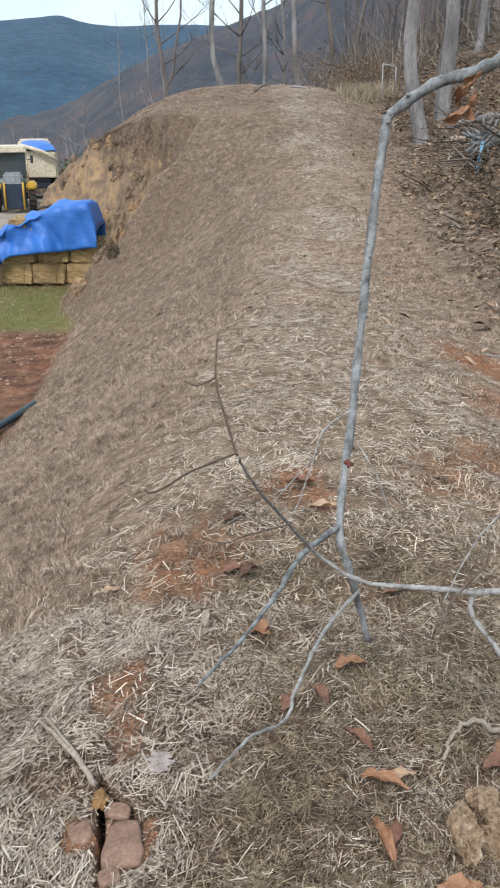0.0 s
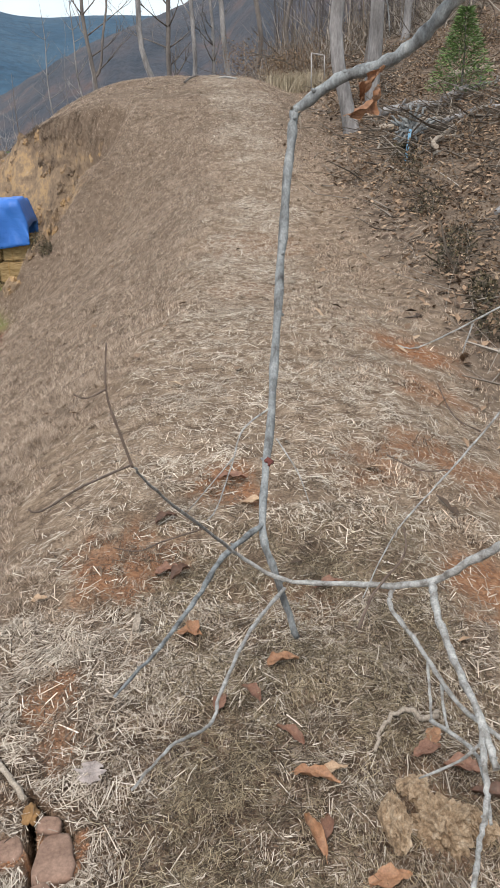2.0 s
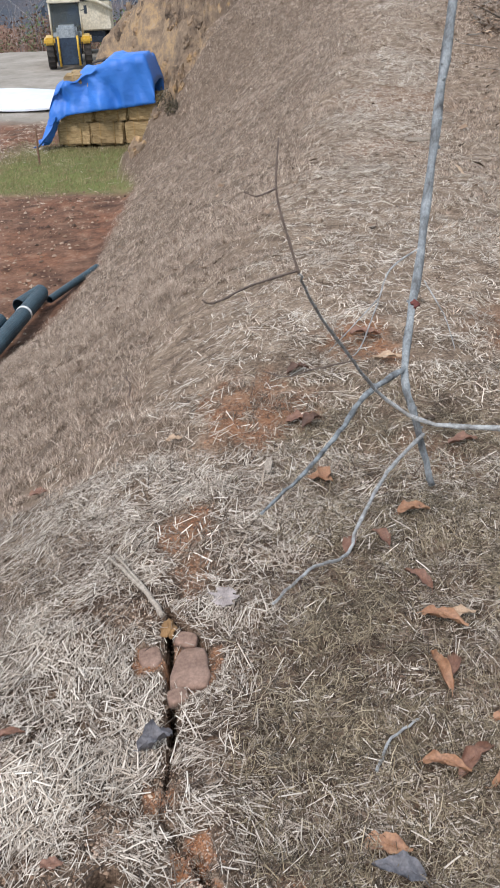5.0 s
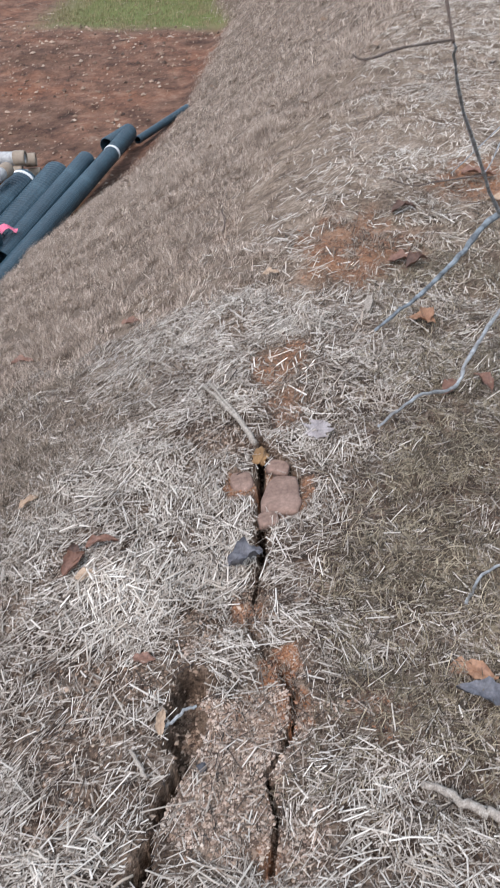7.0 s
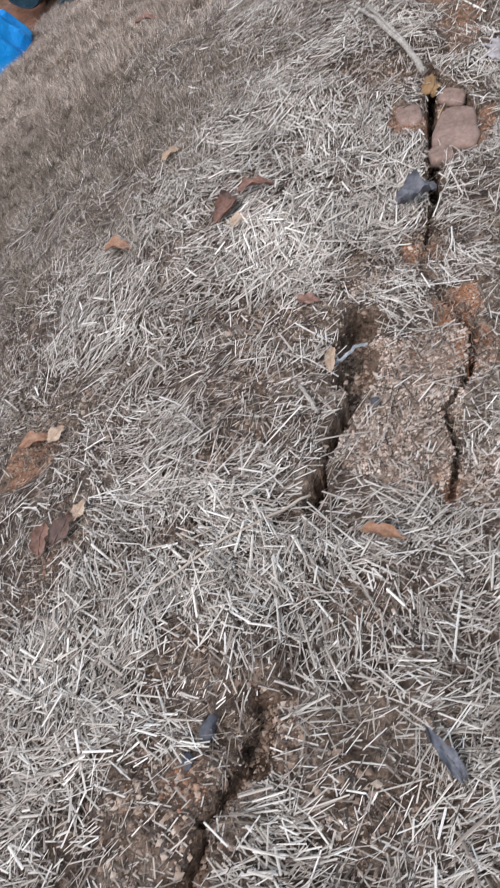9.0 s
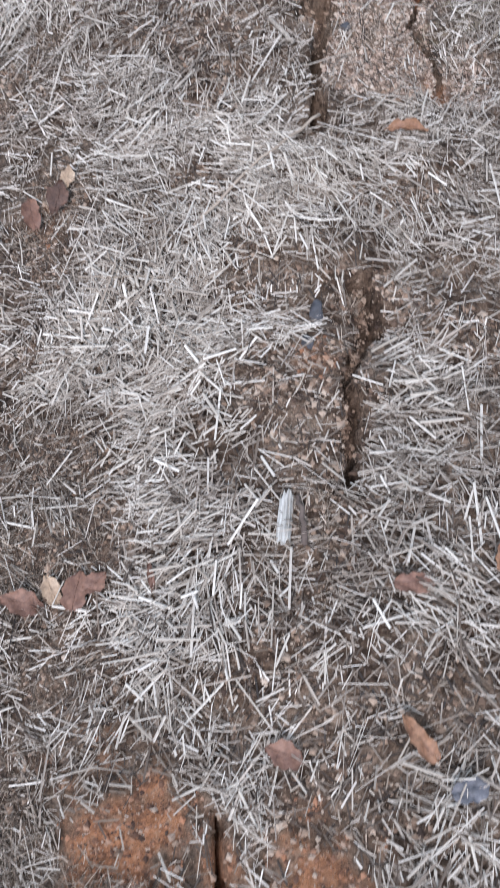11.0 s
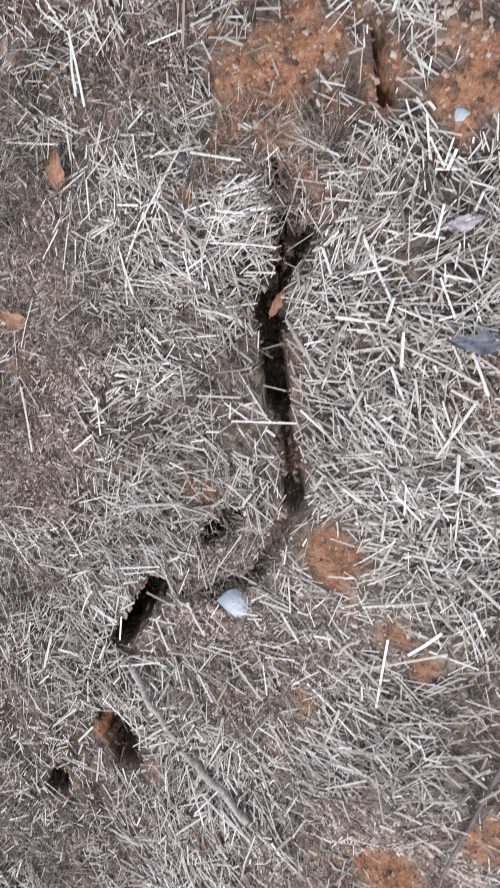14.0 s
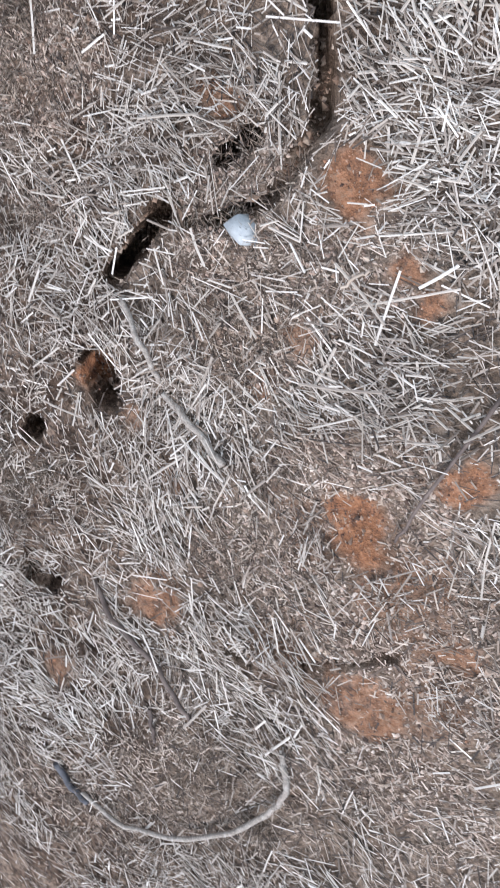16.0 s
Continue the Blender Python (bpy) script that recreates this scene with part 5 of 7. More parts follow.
foliage("dry_scrub", np.stack([fx, fy, height(fx, fy) + 0.5], 1), rng.uniform(0.3, 0.7, n), 240, 0.03, SCRUB, "russet scrub behind the mound", "scrub")
PALE_GRASS = islands("pale_bunchgrass", [(0.0, (0.24, 0.2, 0.14)), (1.0, (0.46, 0.41, 0.31))], 0.8, 8.0)
x, y = rng.normal(3.15, 0.3, 2200), rng.normal(25.0, 0.4, 2200)
blades("bunchgrass", x, y, rng.uniform(0.2, 0.5, 2200), rng.uniform(0.008, 0.02, 2200), PALE_GRASS, "clump of tall pale dead bunchgrass by the mound", 0.7, "bunchgrass")


def log_(x, y, yaw, length, r, mat, label, tilt=0.0, seed=0):
    z = on_ground(x, y)
    bm = bmesh.new()
    r = r * 0.7
    pts = limb_points([(-length / 2, 0, 0), (-length / 6, 0.12, 0.03), (length / 6, -0.1, 0.0), (length / 2, 0.08, 0)], 5, 0.03, seed)
    tube(bm, pts, np.linspace(r, r * 0.45, len(pts)), 9, 0.2)
    for k in (3, 7, 9):
        d = Vector((0.25, random.Random(seed + k).uniform(-1, 1), 0.8)).normalized()
        tube(bm, [pts[k], pts[k] + d * r * 2.4], [r * 0.35, r * 0.2], 6)
    ob = part("log", bm, mat)
    ob.matrix_world = pose(x, y, z + r * 0.75, 0, -tilt, yaw)
    return tagged(ob, label, "log", "logs in the brush")


for i, (x, y, yaw, ln, r, tilt) in enumerate([(4.4, 16.3, 15, 3.4, 0.14, 4), (4.0, 15.2, -20, 2.6, 0.09, 8), (5.2, 16.6, 40, 3.0, 0.12, 10), (3.7, 13.6, 60, 1.8, 0.07, 6), (4.6, 14.2, 5, 2.2, 0.08, 12), (6.0, 18.2, 25, 3.2, 0.13, 8), (3.5, 9.6, 35, 1.6, 0.05, 5)]):
    log_(x + 0.45, y, yaw, 0.8 * ln, 0.8 * r, WOOD_GREY if i % 2 else TRUNK, ("weathered grey log lying in the brush pile", "thin dead log tilted over the leaf litter")[i % 2], tilt, i)


def root_wad(x, y):
    """A pale splintered stump on its side, with roots fanning out."""
    z = on_ground(x, y)
    ob = holder("stump", (x, y, z), "pale splintered stump lying in the brush", "stump")
    bm = bmesh.new()
    tube(bm, limb_points([(0.0, 0.35, 0.15), (0, 0.1, 0.3), (0, -0.15, 0.4)], 3, 0.02, 4), np.linspace(0.1, 0.16, 7), 12, 0.2)
    part("trunk", bm, BARK, ob)
    rnd = random.Random(6)
    for k in range(17):
        a = k * 0.37 + rnd.uniform(-0.3, 0.3)
        ln = rnd.uniform(0.2, 0.5)
        bm = bmesh.new()
        e = Vector((math.cos(a), -0.35, math.sin(a) * 0.7 + 0.1))
        tube(bm, limb_points([(0, -0.1, 0.36), Vector((0, -0.12, 0.36)) + e * ln * 0.5, Vector((0, -0.05, 0.36)) + e * ln], 3, 0.03, k), np.linspace(0.045, 0.012, 7), 5, 0.25)
        part("root", bm, BARK, ob)
    return ob


root_wad(3.62, 14.0)
BLUE_PLASTIC = surface("faded_blue_plastic", [(0.3, (0.12, 0.33, 0.55)), (0.7, (0.25, 0.5, 0.7))], 8.0, 0.5)
bm = bmesh.new()
box(bm, (-0.02, -0.02, 0), (0.02, 0.02, 0.5), 0.006)
ob = part("marker_stake", bm, BLUE_PLASTIC)
ob.matrix_world = pose(3.45, 13.45, on_ground(3.45, 13.45) - 0.02, 0, 6, 0)
tagged(ob, "faded light-blue plastic marker stake in the brush", "stake")


def sapling(x, y):
    z = on_ground(x, y)
    ob = holder("evergreen_sapling", (x, y, z), "small bright green evergreen sapling in the brush", "sapling")
    bm = bmesh.new()
    tube(bm, limb_points([(0, 0, -0.05), (0.03, 0, 0.6), (0, 0.02, 1.5)], 3, 0.01, 3), np.linspace(0.03, 0.006, 7), 6)
    part("trunk", bm, TRUNK_DARK, ob)
    bm = bmesh.new()
    rnd = random.Random(5)
    for _ in range(3600):
        h = rnd.uniform(0.15, 1.55)
        a, rr = rnd.uniform(0, 6.28), (1.75 - h) * 0.42 * math.sqrt(rnd.random())
        p = Vector((rr * math.cos(a), rr * math.sin(a), h))
        d = Vector((math.cos(a), math.sin(a), rnd.uniform(-0.4, 0.6))) * rnd.uniform(0.05, 0.11)
        w = d.cross(Vector((rnd.uniform(-1, 1), rnd.uniform(-1, 1), 1))).normalized() * 0.012
        bm.faces.new([bm.verts.new(q) for q in (p - w, p + d, p + w)])
    part("crown", bm, islands("green_needles", [(0, (0.05, 0.105, 0.035)), (1, (0.16, 0.28, 0.085))], 0.7, 30.0), ob)
    return ob


sapling(5.15, 16.4)
# white pipe marker behind the mound
PVC = surface("white_pvc", [(0.3, (0.27, 0.27, 0.27)), (0.7, (0.4, 0.4, 0.4))], 6.0, 0.45, grain=40)
mk = holder("pipe_marker", (3.45, 24.0, on_ground(3.45, 24.0)), "white plastic pipe bent square above the brush", "pipe")
for pts in ([(0, 0, -0.1), (0, 0, 0.95)], [(0, 0, 0.94), (0.34, 0, 0.88)], [(0.34, 0, 0.88), (0.35, 0, 0.3)]):
    bm = bmesh.new()
    tube(bm, pts, [0.016] * 2, 8)
    part("pipe", bm, PVC, mk)


# ---- lumps of clay on the cut bank ----
BANK = surface("cut_bank_clay", [(0.32, (0.06, 0.044, 0.033)), (0.43, (0.17, 0.125, 0.086)), (0.53, (0.28, 0.2, 0.13)), (0.6, (0.4, 0.26, 0.125)), (0.68, (0.4, 0.3, 0.2)), (0.78, (0.54, 0.46, 0.38))], 2.2, 0.95, bump_scale=9, bump_by=0.9, bump_depth=0.05, grain=14)


def bank_lumps():
    """Rough lumps and ribs breaking out of the steep face, in one mesh."""
    rd = random.Random(41)
    bm = bmesh.new()
    made = 0
    while made < 150:
        x_, y_ = rd.uniform(-5.0, -1.6), rd.uniform(15.2, 25.0)
        pair = land(np.array([x_ - 0.1, x_ + 0.1]), np.array([y_, y_]))
        if not (1.0 < (pair[1] - pair[0]) / 0.2 < 6) or pair[0] < FIELD + 0.1 or pair[0] > 0.6 or x_ > -1.85:
            continue
        made += 1
        z_ = float(height(np.array([x_, x_]), np.array([y_, y_]))[0])
        size = Vector((rd.uniform(0.06, 0.15), rd.uniform(0.06, 0.16), rd.uniform(0.08, 0.3)))
        off = Vector([rd.uniform(0, 60) for _ in range(3)])
        lump = bmesh.ops.create_icosphere(bm, subdivisions=3, radius=1.0)["verts"]
        turn_ = Matrix.Rotation(rd.uniform(-0.5, 0.5), 3, "Y") @ Matrix.Rotation(rd.uniform(0, 6.28), 3, "Z")
        for v in lump:
            n_ = v.co.normalized()
            f = 1 + 0.5 * noise.noise(n_ * 1.5 + off) + 0.35 * noise.noise(n_ * 3.5 + off) + 0.2 * noise.noise(n_ * 8 + off)
            v.co = turn_ @ Vector((n_.x * size.x, n_.y * size.y, n_.z * size.z)) * f + Vector((x_ + 0.85 * size.x, y_, z_ - 0.3 * size.z))
    tagged(part("bank_lumps", bm, BANK), "rough brown and ochre clay lumps on the cut bank", "clay bank", kind="stuff")


bank_lumps()

# ---- the field: bales, tarpaulin, machines, pipes ----
HAY = surface("baled_straw", [(0.3, (0.25, 0.165, 0.072)), (0.5, (0.45, 0.32, 0.16)), (0.72, (0.62, 0.475, 0.275))], 12.0, 0.95, bump_scale=45, bump_by=0.9, bump_depth=0.03, stretch=(0.5, 2, 3), grain=70, vary=0.18)
TARP = surface("blue_tarpaulin", [(0.3, (0.022, 0.14, 0.5)), (0.7, (0.03, 0.175, 0.58))], 0.8, 0.5, bump_scale=7, bump_by=0.4, bump_depth=0.04, stretch=(1, 1, 2.5))
TWINE = surface("bale_twine", [(0.3, (0.4, 0.24, 0.08)), (0.7, (0.55, 0.38, 0.16))], 20.0, 0.8)
rnd = random.Random(21)


def bale():
    """One straw bale with ragged faces and two strings."""
    ob = holder("straw_bale", (0, 0, 0), "golden straw bale tied with twine in a stack", "straw bale", "stacked straw bales")
    bm = bmesh.new()
    box(bm, (-0.36, -0.22, -0.235), (0.36, 0.22, 0.235), 0.04)
    bmesh.ops.subdivide_edges(bm, edges=bm.edges[:], cuts=3, use_grid_fill=True)
    for v in bm.verts:
        v.co += Vector([rnd.uniform(-0.024, 0.024) for _ in range(3)])
    part("body", bm, HAY, ob)
    for x in (-0.15, 0.15):
        bm = bmesh.new()
        s = 0.007
        loop = [(x, -0.235, -0.245), (x, 0.235, -0.245), (x, 0.235, 0.245), (x, -0.235, 0.245), (x, -0.235, -0.245)]
        tube(bm, loop, [s] * 5, 4)
        part("twine", bm, TWINE, ob)
    return ob


first = bale()
BX, BY = -5.28, 19.1
first.matrix_world = pose(BX, BY, FIELD + 0.245, 0, 0, 3)
for row in range(3):
    for col in range(3 if row < 2 else 2):
        for deep in range(2):
            if (row, col, deep) == (0, 0, 0):
                continue
            copy_thing(first, pose(BX + 0.74 * col + (0.12 if row == 1 else 0.3 if row == 2 else 0) + rnd.uniform(-0.03, 0.03), BY + 0.02 * col + 0.5 * deep + rnd.uniform(-0.03, 0.03), FIELD + 0.245 + 0.475 * row, 0, rnd.uniform(-1.5, 1.5), 3 + rnd.uniform(-3, 3)))


def tarpaulin():
    """A blue sheet thrown over the stack, with folds, rolled hem and a trailing corner."""
    us, vs = np.linspace(0, 1, 64), np.linspace(0, 1, 40)
    U, V = np.meshgrid(us, vs)
    x = -5.72 + 2.35 * U
    top = np.interp(U, [0, 0.06, 0.2, 0.32, 0.62, 0.93, 1.0], [-1.4, -1.08, -0.9, -0.76, -0.53, -0.45, -0.95])
    low = np.interp(U, [0, 0.08, 0.16, 0.3, 0.5, 0.75, 1.0], [-1.75, -1.66, -1.55, -1.5, -1.47, -1.4, -1.34])
    # over the near face, the top and the far face
    s = V * 3
    yy = np.where(s < 1, 18.75, np.where(s < 2, 18.75 + 1.13 * (s - 1), 19.88))
    zz = np.where(s < 1, low + (top - low) * s, np.where(s < 2, top + 0.1 * np.sin(np.pi * (s - 1)), top - (top - low + 0.2) * (s - 2)))
    fold = 0.09 * rough(U * 6 + 0.8 * s, s * 1.1, 1.0, 3, 111) + 0.035 * np.sin(26 * U + 3.0 * s + 2.2 * rough(U * 4, s, 1.0, 2, 113)) * (1 - 0.6 * (np.abs(s - 1.5) < 0.5))
    yy = yy - fold * np.where(s < 1, 1.2, 0.2) - 0.22 * np.where(s < 1, (1 - s) ** 2, 0) * 0.3
    zz = zz + fold * np.where((s >= 1) & (s < 2), 1.0, 0.25)
    i = np.arange(U.size).reshape(U.shape)
    q = np.stack([i[:-1, :-1], i[:-1, 1:], i[1:, 1:], i[1:, :-1]], -1).reshape(-1, 4)
    holder_ = holder("tarpaulin", (0, 0, 0), "crumpled bright blue tarpaulin draped over the straw bales", "tarpaulin")
    ob = new("sheet", sheet_mesh("sheet", np.stack([x.ravel(), yy.ravel(), zz.ravel()], 1), q))
    ob.data.materials.append(TARP)
    ob.parent = holder_
    m = ob.modifiers.new("thick", "SOLIDIFY")
    m.thickness = 0.006
    # the trailing corner on the ground
    bm = bmesh.new()
    g = bmesh.ops.create_grid(bm, x_segments=16, y_segments=10, size=0.5)
    for v in g["verts"]:
        a, b = v.co.x + 0.5, v.co.y + 0.5
        drop = -1.62 - 0.5 * min(1, 1.35 * a)
        v.co = Vector((-5.62 - 0.34 * a + 0.1 * math.sin(7 * b + 5 * a), 18.72 + 0.35 * (b - 0.5) * (1 + 0.4 * a) - 0.12 * a, drop + 0.05 * math.sin(11 * b + 4 * a) + 0.03))
    t_ = part("corner", bm, TARP, holder_, "loose corner trailing on the ground")
    t_.modifiers.new("thick", "SOLIDIFY").thickness = 0.006
    DARK = surface("dark_weight", [(0.3, (0.03, 0.025, 0.02)), (0.7, (0.09, 0.075, 0.06))], 9.0, 0.9)
    bm = bmesh.new()
    tube(bm, limb_points([(-4.72, 19.1, -0.57), (-4.5, 19.05, -0.5), (-4.33, 19.1, -0.5)], 3, 0.015, 2), [0.03] * 7, 7, 0.2)
    part("weight", bm, DARK, holder_, "dark stick holding the sheet down")
    return holder_


tarpaulin()

YELLOW = surface("machine_yellow", [(0.3, (0.5, 0.3, 0.03)), (0.7, (0.66, 0.42, 0.05))], 2.0, 0.45, grain=9)
CREAM = surface("machine_cream", [(0.3, (0.55, 0.5, 0.38)), (0.7, (0.7, 0.66, 0.54))], 2.0, 0.5, grain=9)
STEEL = surface("dark_steel", [(0.3, (0.02, 0.03, 0.045)), (0.7, (0.05, 0.07, 0.1))], 3.0, 0.5, 0.3, grain=12)
NAVY = surface("navy_paint", [(0.3, (0.012, 0.026, 0.05)), (0.7, (0.025, 0.046, 0.08))], 3.0, 0.8, grain=12)
PANEL = surface("grey_panel", [(0.3, (0.2, 0.24, 0.27)), (0.7, (0.34, 0.38, 0.4))], 3.0, 0.4, grain=12)
RUBBER = surface("tyre_rubber", [(0.3, (0.015, 0.015, 0.015)), (0.7, (0.05, 0.042, 0.036))], 5.0, 0.85, bump_scale=20, bump_depth=0.02)
GLASS, gnt, gb = material("tinted_glass")
gb.inputs["Base Color"].default_value = (0.3, 0.36, 0.38, 1)
gb.inputs["Roughness"].default_value = 0.05
gb.inputs["Transmission Weight"].default_value = 0.8


def wheel(parent, at, r, w, mat):
    bm = bmesh.new()
    ring(bm, at, (1, 0, 0), r * 0.55, r, w / 2, 22)
    for k in range(16):
        a = k * math.pi / 8
        c = Vector(at) + Vector((0, math.cos(a), math.sin(a))) * r
        box(bm, c - Vector((w * 0.45, 0.03, 0.03)), c + Vector((w * 0.45, 0.03, 0.03)))
    t_ = part("wheel", bm, RUBBER, parent)
    bm = bmesh.new()
    ring(bm, at, (1, 0, 0), 0.02, r * 0.55, w * 0.3, 16)
    part("rim", bm, mat, t_)


def loader(x, y, yaw):
    """A wheeled loader: cab, roof, bonnet, tall grille and four wheels."""
    ob = holder("wheel_loader", (x, y, FIELD), "yellow wheel loader with cream cab roof parked on the pad", "loader")
    ob.rotation_euler.z = radians(yaw)
    # The steel panel behind the cab is unseen, added to darken the windscreen.
    bits = [("body", YELLOW, (-0.55, -0.4, 0.55), (0.55, 2.6, 1.15), 0.06), ("bonnet", PANEL, (-0.46, -1.12, 1.08), (0.46, -0.3, 1.62), 0.1), ("grille", NAVY, (-0.56, -1.22, 0.16), (0.56, -1.12, 1.18), 0.03), ("dark_cab_backing", STEEL, (-0.66, 1.2, 1.34), (0.66, 1.26, 2.5), 0.02), ("sun_visor", CREAM, (-0.74, -0.5, 2.42), (0.74, -0.3, 2.56), 0.03),
            ("roof", CREAM, (-0.78, -0.35, 2.52), (0.78, 1.35, 2.68), 0.06), ("cab_floor", PANEL, (-0.72, -0.3, 1.1), (0.72, 1.3, 1.34), 0.04),
            ("windscreen", GLASS, (-0.66, -0.28, 1.36), (0.66, -0.25, 2.5), 0.0), ("side_window", GLASS, (-0.7, -0.24, 1.36), (-0.67, 1.2, 2.5), 0.0), ("side_window", GLASS, (0.67, -0.24, 1.36), (0.7, 1.2, 2.5), 0.0),
            ("fender", YELLOW, (-1.08, -1.05, 0.92), (-0.58, 0.4, 1.2), 0.08), ("fender", YELLOW, (0.58, -1.05, 0.92), (1.08, 0.4, 1.2), 0.08), ("counterweight", YELLOW, (-0.6, 2.5, 0.5), (0.6, 2.95, 1.3), 0.08),
            ("seat", STEEL, (-0.25, 0.4, 1.34), (0.25, 0.9, 2.0), 0.08)]
    for nm, mt, lo, hi, bv in bits:
        bm = bmesh.new()
        box(bm, lo, hi, bv)
        part(nm, bm, mt, ob)
    for sx in (-0.7, 0.7):
        for sy in (-0.27, 1.25):
            bm = bmesh.new()
            tube(bm, [(sx, sy, 1.2), (sx * 0.98, sy, 2.55)], [0.045, 0.045], 6)
            part("cab_post", bm, CREAM, ob)
        bm = bmesh.new()
        tube(bm, [(sx, -0.25, 2.1), (sx * 1.35, -0.4, 2.15)], [0.02, 0.02], 5)
        box(bm, (sx * 1.35 - 0.07, -0.43, 1.98), (sx * 1.35 + 0.07, -0.39, 2.3), 0.01)
        part("mirror", bm, STEEL, ob)
        bm = bmesh.new()
        tube(bm, [(sx * 0.62, -1.2, 1.25), (sx * 0.62, -1.26, 0.9), (sx * 0.62, -1.26, 0.12)], [0.05, 0.05, 0.05], 6)
        part("guard_bar", bm, YELLOW, ob)
        bm = bmesh.new()
        ring(bm, (sx * 0.78, -0.38, 2.6), (0, 1, 0), 0.005, 0.07, 0.03, 10)
        part("work_light", bm, CREAM, ob)
        for sy in (-0.55, 1.9):
            wheel(ob, (sx * 1.2, sy, 0.52), 0.52, 0.34, YELLOW)
    return ob


loader(-9.28, 34.2, 14).scale = (0.8, 1.0, 0.88)


def haul_truck(x, y, yaw):
    ob = holder("dump_truck", (x, y, FIELD), "cream dump truck body covered with a blue tarpaulin", "truck")
    ob.rotation_euler.z = radians(yaw)
    for nm, mt, lo, hi, bv in [("chassis", STEEL, (-0.6, -2.6, 0.6), (0.6, 3.2, 0.95), 0.03), ("dump_body", CREAM, (-1.1, -2.7, 0.95), (1.1, 1.6, 2.15), 0.05), ("tailgate", CREAM, (-1.0, -2.78, 1.0), (1.0, -2.71, 2.1), 0.02),
                               ("cab", CREAM, (-1.05, 1.75, 0.8), (1.05, 3.2, 2.5), 0.12), ("bumper", STEEL, (-1.0, -2.82, 0.5), (1.0, -2.68, 0.72), 0.02)]:
        bm = bmesh.new()
        box(bm, lo, hi, bv)
        part(nm, bm, mt, ob)
    bm = bmesh.new()
    g = bmesh.ops.create_grid(bm, x_segments=18, y_segments=26, size=0.5)
    for v in g["verts"]:
        a, b = v.co.x * 2, v.co.y * 2
        v.co = Vector((a * 1.14, -0.55 + b * 2.2, 2.2 + 0.3 * (1 - a**4) * (1 - b**6) + 0.03 * math.sin(9 * b + 3 * a) - 0.12 * max(abs(a) - 0.9, 0) * 10))
    part("cover", bm, TARP, ob, "blue tarpaulin cover").modifiers.new("thick", "SOLIDIFY").thickness = 0.01
    bm = bmesh.new()
    tube(bm, [(-1.15, -2.9, 2.45), (0.2, -2.95, 2.15), (1.15, -2.95, 1.75)], [0.09, 0.09, 0.07], 8)
    part("boom", bm, CREAM, ob)
    for k in range(5):
        bm = bmesh.new()
        box(bm, (1.09, -2.6 + k * 1.0, 0.98), (1.15, -2.52 + k * 1.0, 2.12))
        part("rib", bm, CREAM, ob)
    for sx in (-0.95, 0.95):
        for sy in (-1.8, -0.6, 2.4):
            wheel(ob, (sx, sy, 0.5), 0.5, 0.32, CREAM)
    return ob


haul_truck(-9.85, 40.6, 15).scale = (0.7, 1.0, 0.93)

CORR = surface("black_corrugated_plastic", [(0.3, (0.014, 0.034, 0.048)), (0.6, (0.028, 0.06, 0.08)), (0.8, (0.055, 0.1, 0.125))], 2.5, 0.42, grain=30)


def corrugated(x, y, z, length, r, yaw, label, pitch=0.05, tilt=0.0):
    """A ribbed drain pipe, open at both ends, with its wall's thickness."""
    n_ = int(length / pitch) * 3
    sides = 22
    prof = [(-length / 2 + length * i / n_, r * (1.0 if i % 3 else 0.93)) for i in range(n_ + 1)]
    prof = prof + [(p, r * 0.86) for p, _ in (prof[-1], prof[len(prof) // 2], prof[0])]
    V = np.array([(p, rr * math.cos(2 * math.pi * k / sides), rr * math.sin(2 * math.pi * k / sides)) for p, rr in prof for k in range(sides)])
    m_ = len(prof)
    q = np.array([(i * sides + k, i * sides + (k + 1) % sides, (i + 1) % m_ * sides + (k + 1) % sides, (i + 1) % m_ * sides + k) for i in range(m_) for k in range(sides)])
    ob = tagged(new("drain_pipe", sheet_mesh("drain_pipe", V, q, False)), label, "drain pipe", "drain pipes at the berm foot")
    ob.data.materials.append(CORR)
    ob.matrix_world = pose(x, y, z, 0, tilt, yaw)
    return ob


corrugated(-3.25, 7.0, FIELD + 0.22, 4.2, 0.088, 88.5, "long slim blue-black corrugated drain pipe against the berm foot", 0.03)
corrugated(-2.97, 9.75, FIELD + 0.13, 1.2, 0.045, 75, "thin drain pipe end half sunk in the berm foot", 0.025)
corrugated(-3.45, 7.2, FIELD + 0.2, 2.3, 0.1, 90, "slim blue-black corrugated drain pipe between wider ones", 0.035)
corrugated(-3.63, 6.75, FIELD + 0.17, 2.5, 0.15, 91, "black corrugated drain pipe on the muddy field")
corrugated(-3.93, 6.55, FIELD + 0.16, 2.5, 0.15, 90, "black corrugated drain pipe lying among others")
corrugated(-3.36, 9.2, FIELD + 0.13, 0.5, 0.095, 75, "black drain pipe with an open end half under dead grass", 0.035)
corrugated(-3.66, 5.58, FIELD + 0.36, 1.2, 0.185, 86, "wide short black corrugated pipe lying over narrower ones")
corrugated(-3.06, 5.25, FIELD + 0.33, 0.75, 0.07, 62, "short drain pipe end poking out of the berm grass", 0.03)


PINK = surface("pink_ribbon", [(0.3, (0.7, 0.1, 0.2)), (0.7, (0.85, 0.22, 0.3))], 8.0, 0.6)
bm = bmesh.new()
g = bmesh.ops.create_grid(bm, x_segments=10, y_segments=3, size=0.5)
for v in g["verts"]:
    a, b = v.co.x, v.co.y
    v.co = Vector((0.28 * a, 0.11 * b + 0.03 * math.sin(6 * a), 0.03 * math.sin(9 * a + 2 * b) + 0.02))
